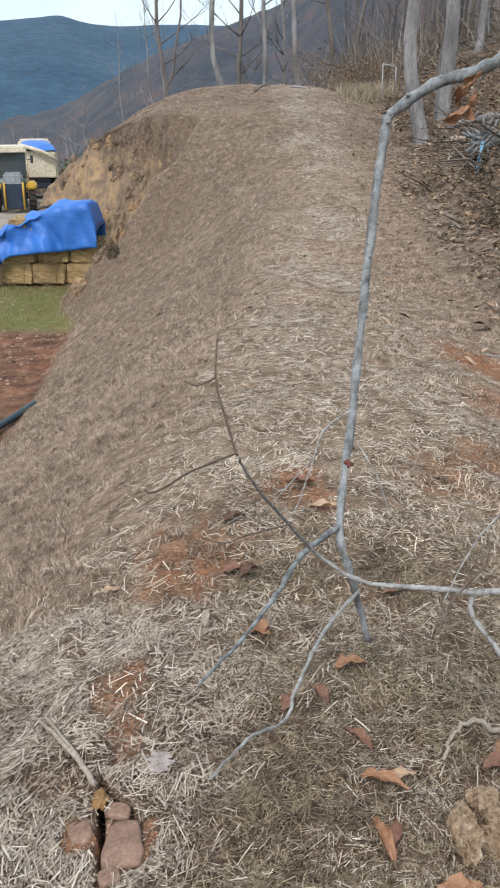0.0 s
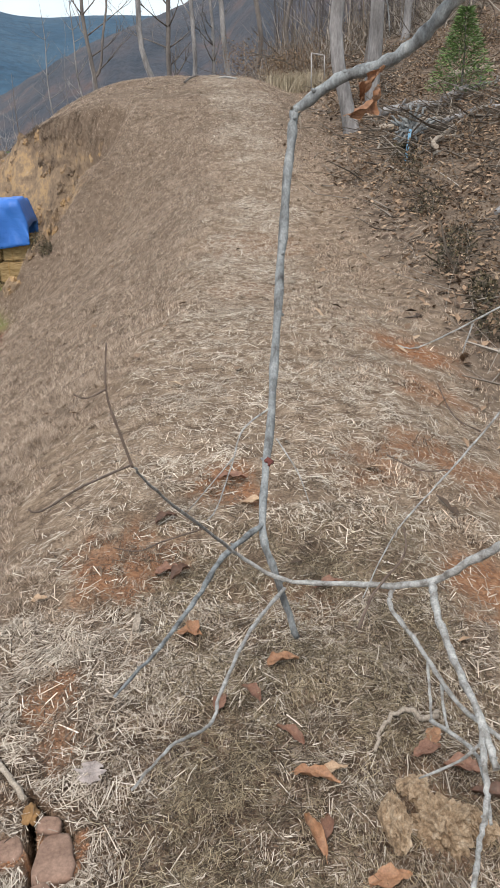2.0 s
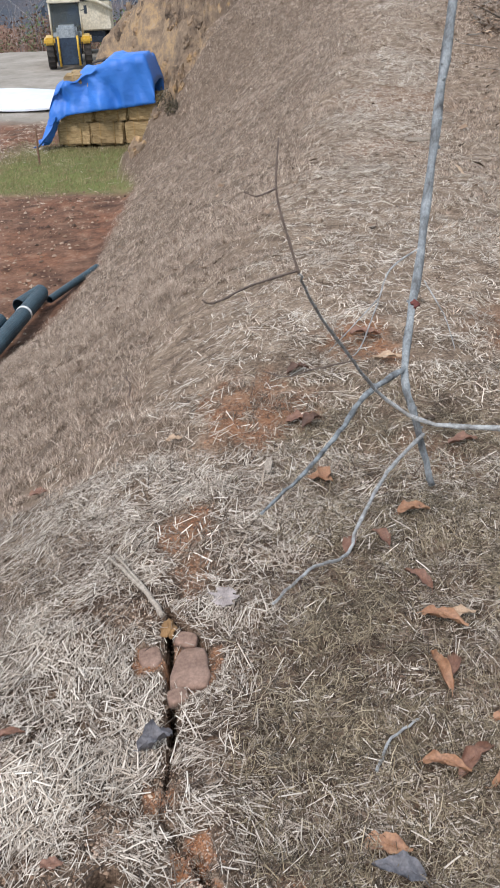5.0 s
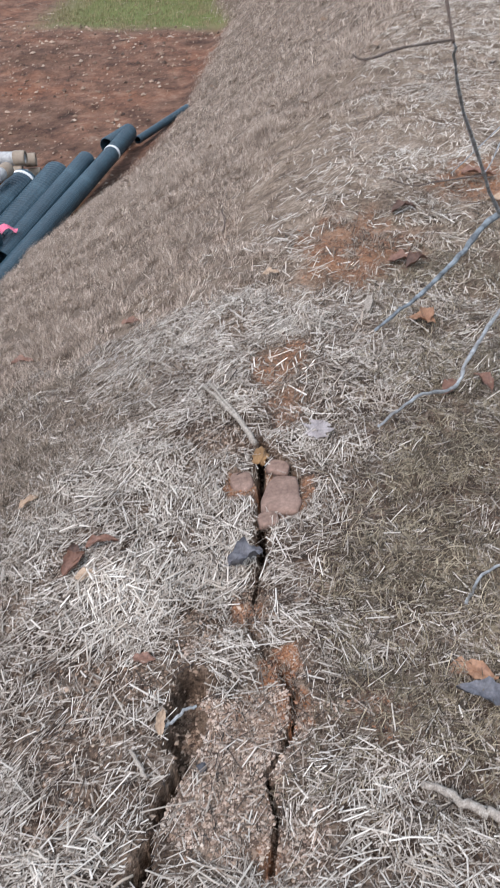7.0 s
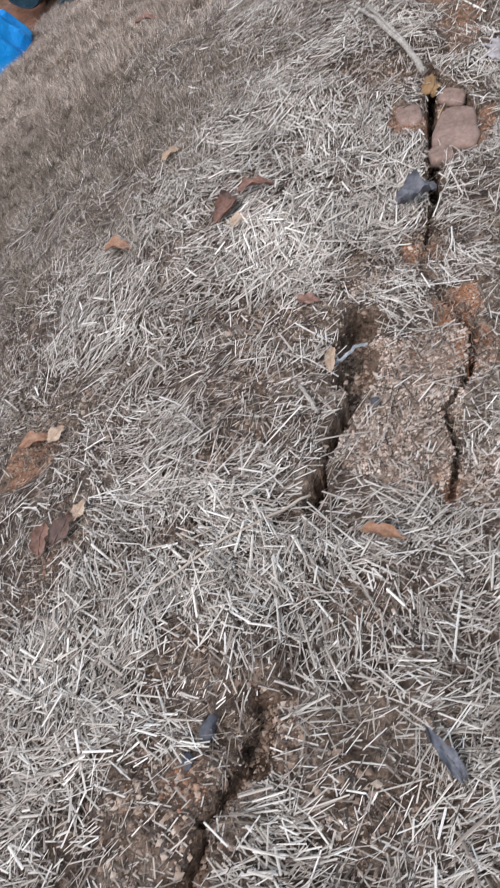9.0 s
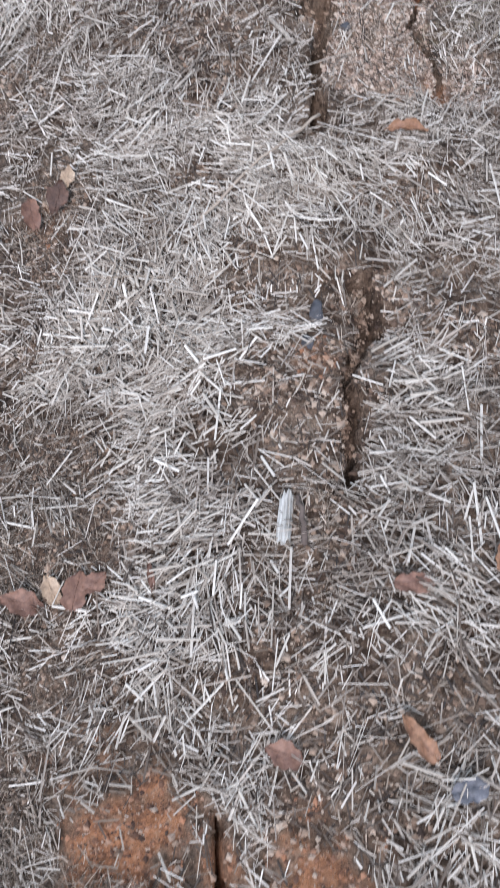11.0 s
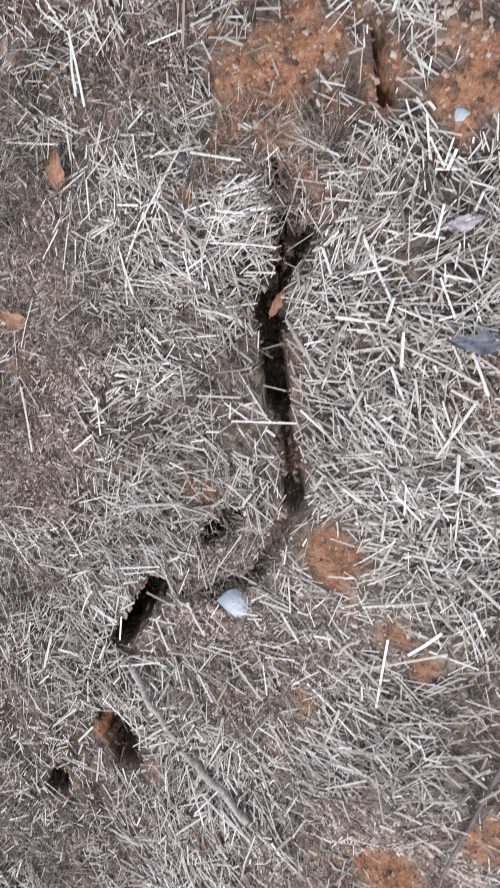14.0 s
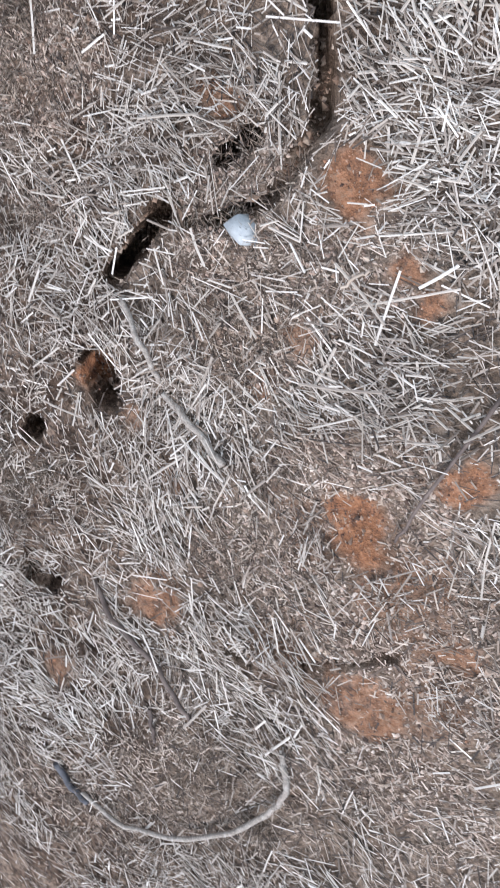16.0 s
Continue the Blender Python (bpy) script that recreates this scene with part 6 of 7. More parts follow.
ob = part("ribbon", bm, PINK)
ob.modifiers.new("thick", "SOLIDIFY").thickness = 0.004
ob.matrix_world = pose(-3.52, 6.3, FIELD + 0.335, 0, 0, 15)
tagged(ob, "crumpled pink marking ribbon on a drain pipe", "ribbon")
STRAP = surface("white_strap", [(0.3, (0.6, 0.6, 0.58)), (0.7, (0.78, 0.78, 0.76))], 6.0, 0.6)
for x, y, r in ((-3.93, 7.72, 0.15), (-3.21, 8.5, 0.088)):
    bm = bmesh.new()
    ring(bm, (x, y, FIELD + (0.16 if r > 0.1 else 0.22)), (0.04, 1, 0), r * 1.0, r * 1.05, 0.02, 24)
    tagged(part("strap", bm, STRAP), "white plastic strap round a drain pipe end", "strap", "straps on the pipes")


def white_pipe():
    bm = bmesh.new()
    ring(bm, (0, 0, 0), (1, 0, 0), 0.05, 0.062, 0.75, 16)
    return bm


SOCKET = surface("tan_pipe_end", [(0.3, (0.22, 0.17, 0.12)), (0.7, (0.36, 0.29, 0.22))], 8.0, 0.8)
base_pipe = None
for k, (x, y, z, yaw) in enumerate([(-4.72, 7.72, 0.22, 14), (-4.68, 7.98, 0.24, 18), (-4.7, 7.85, 0.36, 8), (-4.02, 6.75, 0.42, 84), (-4.24, 6.6, 0.085, 80), (-4.42, 6.6, 0.085, 84), (-4.6, 7.6, 0.085, 12), (-4.66, 8.0, 0.085, 16)]):
    if base_pipe is None:
        base_pipe = holder("plastic_pipe", (0, 0, 0), "weathered white plastic pipe with a tan socket in a pile", "plastic pipe", "white pipes piled on the field")
        part("barrel", white_pipe(), surface("weathered_pvc", [(0.3, (0.3, 0.29, 0.28)), (0.7, (0.5, 0.49, 0.47))], 5.0, 0.6, grain=30), base_pipe)
        bm = bmesh.new()
        ring(bm, (0.7, 0, 0), (1, 0, 0), 0.052, 0.072, 0.06, 16)
        part("socket", bm, SOCKET, base_pipe)
        base_pipe.matrix_world = pose(x, y, FIELD + z, 0, 0, yaw)
    else:
        copy_thing(base_pipe, pose(x, y, FIELD + z, 0, 0, yaw))
bm = bmesh.new()
g = bmesh.ops.create_grid(bm, x_segments=22, y_segments=22, size=0.5)
for v in g["verts"]:
    a, b = v.co.x * 2, v.co.y * 2
    q = max(0.0, 1 - (a * a + b * b))
    v.co = Vector((0.22 * a, 0.34 * b, 0.36 * q**0.6 + 0.05 * math.sin(7 * a + 4 * b) * q + 0.04 * math.sin(11 * b - 5 * a)))
ob = part("blue_sheet", bm, surface("bright_blue_sheet", [(0.3, (0.0, 0.16, 0.5)), (0.7, (0.015, 0.36, 0.78))], 2.0, 0.35, bump_scale=9, bump_by=0.5, bump_depth=0.03))
ob.matrix_world = pose(-3.72, 4.5, FIELD + 0.02, 0, 0, -12)
ob.modifiers.new("thick", "SOLIDIFY").thickness = 0.006
tagged(ob, "bunched bright blue plastic sheet beside the pipes", "tarpaulin")

SHEETING = surface("white_sheeting", [(0.3, (0.5, 0.56, 0.62)), (0.7, (0.72, 0.76, 0.8))], 1.0, 0.4, bump_scale=4, bump_depth=0.03)
bm = bmesh.new()
g = bmesh.ops.create_grid(bm, x_segments=30, y_segments=16, size=0.5)
for v in g["verts"]:
    a, b = v.co.x + 0.5, v.co.y + 0.5
    v.co = Vector((-14 + 7.0 * a + 0.3 * b, 23.8 + 3.6 * b + 0.2 * math.sin(5 * a), FIELD + 0.1 + 0.03 * math.sin(13 * a + 6 * b)))
ob = part("plastic_sheet", bm, SHEETING)
ob.modifiers.new("thick", "SOLIDIFY").thickness = 0.05
tagged(ob, "pale plastic sheeting spread on the gravel pad", "plastic sheet")
bm = bmesh.new()
pts = limb_points([(0, 0, -0.25), (0.01, 0, 0.3), (0.03, 0.01, 0.72)], 3, 0.004, 1)
tube(bm, pts, [0.022] * len(pts), 6, 0.05)
ob = part("stake", bm, surface("rusty_stake", [(0.3, (0.1, 0.06, 0.04)), (0.7, (0.24, 0.14, 0.09))], 9.0, 0.9))
ob.location = (-5.53, 16.98, FIELD)
tagged(ob, "thin rusty stake leaning in the grass", "stake")
x, y = strewn(5000, -8.5, -3.4, 14.0, 24.0, lambda a, b: step(1.3, 0.4, np.hypot((a + 6.6) / 1.1, (b - 19.6) / 2.6)) + 0.06 * step(0.3, 0.1, land(a, b) - FIELD))
straws("straw", x, y, rng.gamma(5, 0.03, len(x)).clip(0.05, 0.3), rng.uniform(0.005, 0.012, len(x)), STRAW_MID, "loose straw spilled round the bale stack", stations=2, lift=0.01)
GREEN_BLADE = islands("lawn_blades", [(0.0, (0.13, 0.125, 0.05)), (0.5, (0.2, 0.19, 0.085)), (1.0, (0.36, 0.29, 0.16))], 0.8, 6.0)
x, y = strewn(20000, -7.2, -3.0, 14.0, 19.5, lambda a, b: step(0.3, 0.05, land(a, b) - FIELD) * step(14.3, 15.0, b + 0.4 * rough(a, b, 1.5, 2, 55)) * step(-7.0, -6.2, a))
blades("grass", x, y, rng.uniform(0.02, 0.06, len(x)), rng.uniform(0.006, 0.013, len(x)), GREEN_BLADE, "short green grass in front of the bales", 0.5, "grass")

# ---- the broken branch hanging over the crest ----
branch = holder("broken_branch", (0.41, 2.73, 1.48), "broken grey lichened branch hanging over the straw crest", "branch")
seed_ = [0]


def limb(name, mat, r0, r1, points):
    """One limb of the branch."""
    seed_[0] += 1
    seg = 7 if len(points) > 3 else 4
    size = max(r0, r1)
    pts = limb_points(points, seg, 0.26 * min(size, 0.008), seed_[0])
    bm = bmesh.new()
    thick = 1.4 if size < 0.003 else 0.93
    tube(bm, pts, np.linspace(thick * r0, thick * r1, len(pts)) * np.array([1 + 0.12 * math.sin(1.7 * i + seed_[0]) for i in range(len(pts))]), 12 if size > 0.01 else 7, 0.1)
    rnd_ = random.Random(seed_[0] + 50)
    if size > 0.007:
        for _ in range(len(pts) // 3):
            k = rnd_.randrange(1, len(pts) - 1)
            d = Vector([rnd_.uniform(-1, 1) for _ in range(3)]).normalized()
            rr = float(np.interp(k, (0, len(pts) - 1), (r0, r1)))
            tube(bm, [pts[k], pts[k] + d * rr * 1.25, pts[k] + d * rr * 1.6], [rr * 0.5, rr * 0.35, rr * 0.15], 6)
    ob = part(name, bm, mat, branch, {"TWIG": "thin brown twig"}.get(mat.name, ""))
    ob.matrix_parent_inverse = Matrix.Translation(branch.location).inverted()
    return ob


limb('stem', BARK, 0.016, 0.0096, [(0.417, 2.734, 1.477), (0.394, 2.68, 1.349), (0.351, 2.548, 1.023), (0.304, 2.347, 0.671), (0.254, 2.127, 0.397), (0.286, 2.07, 0.266), (0.346, 2.056, 0.057)])
limb('limb', BARK, 0.0168, 0.0288, [(0.417, 2.734, 1.477), (0.54, 2.686, 1.565), (0.667, 2.639, 1.604), (0.753, 2.595, 1.664), (0.829, 2.536, 1.754), (0.928, 2.463, 1.843), (1.062, 2.377, 1.934), (1.366, 2.307, 2.05), (1.75, 2.3, 1.7), (2.05, 2.3, 0.9), (2.2, 2.3, -0.6)])
limb('side_branch', BARK, 0.0096, 0.0032, [(0.254, 2.127, 0.397), (0.135, 1.917, 0.419), (0.052, 1.688, 0.429), (-0.017, 1.514, 0.444), (-0.101, 1.356, 0.446)])
limb('side_branch', BARK_PALE, 0.0064, 0.0032, [(0.309, 2.055, 0.227), (0.199, 1.893, 0.205), (0.114, 1.675, 0.193), (0.083, 1.587, 0.166), (-0.005, 1.444, 0.233), (-0.08, 1.322, 0.242)])
limb('cross_branch', BARK_PALE, 0.00176, 0.0152, [(-0.02, 1.232, 0.986), (0.017, 1.437, 0.831), (0.157, 1.908, 0.445), (0.29, 1.9, 0.354), (0.474, 1.778, 0.402), (0.61, 1.689, 0.455), (0.708, 1.655, 0.535), (0.839, 1.612, 0.644), (1.3, 1.7, 0.85), (2.08, 2.28, 0.8)])
limb('twig', TWIG, 0.00176, 0.00096, [(-0.02, 1.232, 0.986), (-0.041, 1.239, 1.057), (-0.053, 1.248, 1.111), (-0.049, 1.27, 1.178)])
limb('twig', TWIG, 0.00112, 0.00072, [(-0.053, 1.248, 1.111), (-0.081, 1.222, 1.107), (-0.099, 1.222, 1.114)])
limb('twig', TWIG, 0.00144, 0.0008, [(-0.022, 1.234, 0.99), (-0.084, 1.124, 1.007), (-0.127, 1.032, 1.017), (-0.142, 1.022, 1.025)])
limb('twig', TWIG, 0.00144, 0.0008, [(0.097, 1.745, 0.601), (-0.006, 1.643, 0.624), (-0.052, 1.58, 0.64), (-0.103, 1.564, 0.66)])
limb('side_branch', BARK_PALE, 0.0104, 0.0072, [(0.619, 1.686, 0.455), (0.605, 1.605, 0.439), (0.606, 1.464, 0.406), (0.617, 1.313, 0.378), (0.62, 1.214, 0.337)])
limb('side_branch', BARK_PALE, 0.0064, 0.0048, [(0.534, 1.731, 0.409), (0.528, 1.691, 0.385), (0.572, 1.574, 0.347), (0.602, 1.43, 0.33), (0.637, 1.306, 0.348), (0.663, 1.268, 0.352)])
limb('twig', BARK_PALE, 0.004, 0.0032, [(0.579, 1.549, 0.335), (0.573, 1.501, 0.289), (0.57, 1.462, 0.244)])
limb('twig', BARK_PALE, 0.004, 0.0032, [(0.594, 1.491, 0.318), (0.593, 1.457, 0.278), (0.59, 1.415, 0.261)])
limb('twig', BARK_PALE, 0.0056, 0.004, [(0.568, 1.463, 0.244), (0.613, 1.337, 0.279), (0.613, 1.254, 0.285), (0.594, 1.152, 0.266)])
limb('side_branch', BARK_PALE, 0.0072, 0.0048, [(0.617, 1.313, 0.378), (0.6, 1.234, 0.347), (0.588, 1.166, 0.306), (0.56, 1.112, 0.274), (0.514, 1.008, 0.226), (0.5, 0.95, -0.26)])
limb('twig', BARK_PALE, 0.0028, 0.0016, [(0.606, 1.273, 0.345), (0.571, 1.283, 0.296), (0.501, 1.307, 0.235)])
limb('twig', TWIG, 0.0028, 0.00144, [(0.449, 1.697, 0.329), (0.494, 1.738, 0.404), (0.57, 1.769, 0.485), (0.574, 1.802, 0.545)])
limb('twig', BARK_PALE, 0.0016, 0.004, [(0.466, 1.736, 0.391), (0.577, 1.871, 0.499), (0.753, 1.992, 0.615), (0.918, 2.099, 0.743), (1.11, 2.193, 0.938)])
limb('twig', TWIG, 0.0016, 0.00112, [(0.738, 1.992, 0.604), (0.662, 1.994, 0.606), (0.576, 2.014, 0.645)])
limb('twig', TWIG, 0.0016, 0.00112, [(0.836, 2.051, 0.685), (0.768, 2.069, 0.723), (0.725, 2.103, 0.805)])
limb('twig', BARK_PALE, 0.002, 0.004, [(0.717, 2.516, 0.796), (0.777, 2.499, 0.793), (0.902, 2.478, 0.857), (1.018, 2.455, 0.927), (1.247, 2.386, 1.072)])
limb('twig', BARK_PALE, 0.0024, 0.0012, [(0.934, 2.471, 0.871), (0.898, 2.437, 0.787)])
limb('up_branch', BARK, 0.0112, 0.0048, [(0.843, 2.509, 1.773), (0.793, 2.489, 1.813), (0.707, 2.468, 1.845), (0.694, 2.457, 1.877), (0.586, 2.425, 1.918)])
limb('up_branch', BARK_PALE, 0.0096, 0.0048, [(0.885, 2.481, 1.813), (0.833, 2.496, 1.835), (0.773, 2.541, 1.87), (0.681, 2.617, 1.865), (0.586, 2.692, 1.841)])
limb('twig', BARK, 0.0032, 0.0016, [(0.608, 2.629, 1.899), (0.661, 2.631, 1.776), (0.675, 2.634, 1.686)])
limb('twig', TWIG, 0.00176, 0.00096, [(0.879, 2.508, 1.773), (0.915, 2.478, 1.735), (0.927, 2.477, 1.692), (0.907, 2.464, 1.655)])
limb('twig', BARK_PALE, 0.0032, 0.00144, [(0.304, 2.347, 0.671), (0.213, 2.274, 0.63), (0.175, 2.191, 0.56), (0.126, 2.008, 0.521), (0.097, 1.859, 0.559)])
limb('twig', BARK_PALE, 0.0016, 0.0008, [(0.179, 2.207, 0.571), (0.042, 2.092, 0.464)])
limb('twig', BARK_PALE, 0.0016, 0.0008, [(0.313, 2.302, 0.588), (0.369, 2.236, 0.505), (0.395, 2.174, 0.433)])

# torn wood where the stem broke over
for k in range(7):
    bm = bmesh.new()
    rd = random.Random(k + 300)
    a = Vector((0.417, 2.734, 1.477)) + Vector([rd.uniform(-0.014, 0.014) for _ in range(3)])
    tube(bm, [a, a + Vector((rd.uniform(-0.02, 0.03), rd.uniform(-0.03, 0.0), rd.uniform(-0.05, 0.035)))], [0.006, 0.001], 4)
    ob = part("splinter", bm, WOOD_GREY, branch)
    ob.matrix_parent_inverse = Matrix.Translation(branch.location).inverted()
RED = surface("red_brown_gall", [(0.3, (0.05, 0.014, 0.012)), (0.7, (0.17, 0.045, 0.035))], 60.0, 0.8, bump_scale=120, bump_depth=0.004)
bm = bmesh.new()
bmesh.ops.create_icosphere(bm, subdivisions=2, radius=0.012, matrix=pose(0.284, 2.238, 0.54))
for v in bm.verts:
    v.co += Vector([rnd.uniform(-0.005, 0.005) for _ in range(3)])
ob = part("gall", bm, RED, branch, "dark red crumpled gall on the stem")
ob.matrix_parent_inverse = Matrix.Translation(branch.location).inverted()


# ---- leaves ----
def leaf_material(name, a, b):
    m, nt, bs = material(name)
    col = ramp(nt, noise_of(nt, 26.0, 5.0, 0.65), [(0.3, a), (0.7, b)])
    fine = ramp(nt, noise_of(nt, 190.0, 3.0), [(0.3, (0.75, 0.75, 0.75)), (0.7, (1.15, 1.15, 1.15))])
    nt.links.new(mix(nt, 1.0, col, fine, "MULTIPLY"), bs.inputs["Base Color"])
    bs.inputs["Roughness"].default_value = 0.6
    bump(nt, bs, noise_of(nt, 120.0, 4.0), 0.4, 0.003)
    return m


LEAF = {"orange": leaf_material("orange_dead_leaf", (0.19, 0.085, 0.044), (0.4, 0.225, 0.125)), "brown": leaf_material("brown_dead_leaf", (0.12, 0.055, 0.036), (0.27, 0.145, 0.095)),
        "dark": leaf_material("dark_dead_leaf", (0.055, 0.03, 0.022), (0.16, 0.085, 0.055)), "grey": leaf_material("grey_dead_leaf", (0.2, 0.17, 0.16), (0.42, 0.37, 0.35)),
        "tan": leaf_material("tan_dead_leaf", (0.32, 0.21, 0.13), (0.52, 0.39, 0.27)), "slate": leaf_material("slate_dead_leaf", (0.06, 0.06, 0.068), (0.19, 0.185, 0.2))}
WORDS = {"orange": "curled orange-brown", "brown": "curled reddish-brown", "dark": "crumpled dark brown", "grey": "flat grey", "tan": "papery tan", "slate": "crumpled slate-grey"}


def leaf(x, y, length, wide, yaw, colour, curl=0.6, lobes=0, lift=0.012, tilt=(0, 0), z=None, seed=0, crumple=1.0):
    """A dead leaf: blade with midrib, curled edges and a stalk."""
    rd = random.Random(int(1000 * (x + 7 * y)) + seed)
    n_, m_ = 15, 7
    V, F = [], []
    ph = rd.uniform(0, 6)
    for i in range(n_):
        s = i / (n_ - 1)
        w = wide * 0.5 * (math.sin(math.pi * min(1, 0.04 + 0.96 * s) ** 0.8) ** 0.75) * (1 + (0.34 * math.sin(lobes * 2 * math.pi * s + ph) if lobes else 0.13 * math.sin(9 * s + ph) + 0.1 * math.sin(23 * s + 2 * ph)))
        bow = 0.16 * length * curl * math.sin(math.pi * s) * rd.choice((1, 1)) + 0.02 * length * math.sin(5 * s + ph)
        for j in range(m_):
            c = j / (m_ - 1) * 2 - 1
            roll = curl * 1.5 * abs(c)
            lat = math.sin(roll) / (curl * 1.5 + 1e-6) * w * (1 if c > 0 else -1)
            up = (1 - math.cos(roll)) / (curl * 1.5 + 1e-6) * w + crumple * 0.04 * length * math.sin(13 * s + 4 * c + ph) + crumple * 0.02 * length * math.sin(31 * s - 7 * c + ph)
            V.append((length * (s - 0.5), lat + 0.05 * length * math.sin(3 * s + ph), up + bow))
    for i in range(n_ - 1):
        for j in range(m_ - 1):
            F.append((i * m_ + j, i * m_ + j + 1, (i + 1) * m_ + j + 1, (i + 1) * m_ + j))
    low = min(v[2] for v in V)
    bm = bmesh.new()
    vs = [bm.verts.new((a, b, c - low)) for a, b, c in V]
    for f in F:
        bm.faces.new([vs[k] for k in f]).smooth = True
    mid = [vs[i * m_ + m_ // 2].co + Vector((0, 0, 0.0008)) for i in range(0, n_, 2)]
    tube(bm, [Vector((-length * 0.62, 0.03 * length, 0.004))] + mid, [length * 0.009] + [length * 0.009 * (1 - k / len(mid)) + 0.0003 for k in range(len(mid))], 4)
    ob = part("leaf", bm, LEAF[colour])
    ob.matrix_world = pose(x, y, (on_ground(x, y) + lift + 0.004) if z is None else z, tilt[0], tilt[1], yaw)
    return tagged(ob, f"{WORDS[colour]} fallen {'oak ' if lobes else ''}leaf " + ("lying on the straw" if z is None else "hanging from the broken branch"), "leaf", "dead leaves")


leaf(0.325, 2.233, 0.11, 0.055, 20, "orange", 0.7)
leaf(0.368, 1.771, 0.13, 0.055, -15, "orange", 0.9)
leaf(0.41, 1.80, 0.1, 0.04, 15, "tan", 0.8)
leaf(0.335, 1.59, 0.14, 0.05, 105, "orange", 1.1)
leaf(0.365, 1.61, 0.1, 0.045, 70, "brown", 0.9)
leaf(0.312, 1.945, 0.11, 0.04, 125, "brown", 0.7)
leaf(0.54, 2.65, 0.11, 0.05, 10, "brown", 0.7)
leaf(0.231, 3.556, 0.14, 0.06, 5, "brown", 0.5)
leaf(-0.249, 1.837, 0.085, 0.075, 80, "grey", 0.15, 3)
leaf(-0.005, 2.754, 0.1, 0.06, 40, "dark", 0.9, 2)
leaf(-0.05, 2.79, 0.11, 0.06, 10, "brown", 0.5, 3)
leaf(-0.066, 3.175, 0.11, 0.05, 30, "dark", 0.8)
leaf(-0.522, 2.682, 0.06, 0.04, 10, "tan", 0.4)
leaf(0.024, 2.398, 0.09, 0.05, -20, "orange", 0.5, 2)
leaf(0.314, 3.271, 0.13, 0.05, 0, "tan", 0.5)
leaf(0.118, 2.081, 0.08, 0.045, 60, "brown", 0.6)
leaf(0.21, 2.106, 0.09, 0.045, 120, "brown", 0.8)
leaf(0.734, 1.923, 0.07, 0.05, 80, "orange", 0.4)
leaf(0.70, 1.86, 0.09, 0.06, 20, "brown", 0.7)
leaf(0.78, 1.80, 0.1, 0.07, 160, "brown", 0.7)
leaf(0.83, 1.70, 0.11, 0.06, 150, "dark", 0.8)
leaf(0.385, 1.315, 0.13, 0.055, 42, "brown", 1.0)
leaf(0.31, 1.285, 0.11, 0.045, -5, "orange", 0.9)
leaf(0.462, 1.3, 0.14, 0.05, 38, "orange", 1.0)
leaf(0.5, 1.456, 0.11, 0.06, 5, "orange", 0.5)
leaf(-0.805, 1.295, 0.085, 0.06, 70, "brown", 1.0)
leaf(-0.745, 1.35, 0.085, 0.035, 30, "brown", 0.9)
leaf(-0.755, 1.25, 0.055, 0.035, 20, "tan", 0.3)
leaf(-0.82, 1.34, 0.06, 0.04, 100, "dark", 0.8)
leaf(0.165, 1.09, 0.1, 0.055, 0, "orange", 0.6)
leaf(0.179, 1.031, 0.11, 0.06, 160, "slate", 0.7)
leaf(-0.371, 1.331, 0.09, 0.08, 30, "slate", 1.1, 0, 0.012, (0, 0), None, 0, 2.2)
leaf(-1.069, 2.654, 0.08, 0.045, 30, "brown", 0.6)
leaf(-1.671, 2.829, 0.1, 0.05, 10, "brown", 0.6)
leaf(0.033, 2.422, 0.08, 0.05, 100, "orange", 0.7)
leaf(-1.111, 1.266, 0.075, 0.05, 0, "orange", 0.8)
leaf(-0.288, 0.493, 0.07, 0.032, 5, "orange", 0.9)
leaf(-1.118, 0.702, 0.075, 0.04, 25, "orange", 0.7)
leaf(-1.071, 0.724, 0.05, 0.035, 60, "tan", 0.4)
leaf(-0.9, 0.455, 0.07, 0.04, 75, "dark", 0.5)
leaf(-0.95, 0.44, 0.07, 0.04, 110, "brown", 0.6)
leaf(-0.885, 0.5, 0.05, 0.025, 80, "tan", 0.3)
leaf(-1.053, 1.58, 0.07, 0.03, 60, "tan", 0.8)
leaf(-0.148, 0.165, 0.085, 0.026, 130, "slate", 0.8)
leaf(-0.933, -0.275, 0.075, 0.04, 160, "brown", 0.5)
leaf(-0.844, -0.264, 0.06, 0.042, 85, "brown", 0.3)
leaf(-0.885, -0.258, 0.05, 0.03, 120, "tan", 0.4)
leaf(-0.815, -0.255, 0.04, 0.03, 40, "brown", 0.4)
leaf(-0.394, -0.304, 0.055, 0.03, 5, "brown", 0.5)
leaf(-0.411, -0.489, 0.065, 0.028, 125, "orange", 0.6)
leaf(-0.361, -0.548, 0.048, 0.03, 20, "slate", 0.3)
leaf(-0.571, -0.502, 0.05, 0.035, 160, "brown", 0.4)
leaf(-0.278, -0.28, 0.05, 0.04, 90, "orange", 0.5)
leaf(-0.734, -0.253, 0.045, 0.012, 90, "brown", 0.8)
leaf(-1.092, -0.654, 0.055, 0.03, 80, "orange", 0.8)
leaf(-0.584, -0.809, 0.042, 0.016, 5, "grey", 0.1)
leaf(-0.589, -0.941, 0.065, 0.024, 165, "slate", 0.4)
leaf(-0.545, -0.925, 0.035, 0.028, 30, "brown", 0.4)
leaf(-0.8, -0.873, 0.04, 0.015, 60, "orange", 0.6, 0, -0.03)
leaf(-0.549, -1.002, 0.04, 0.03, 70, "brown", 0.5)
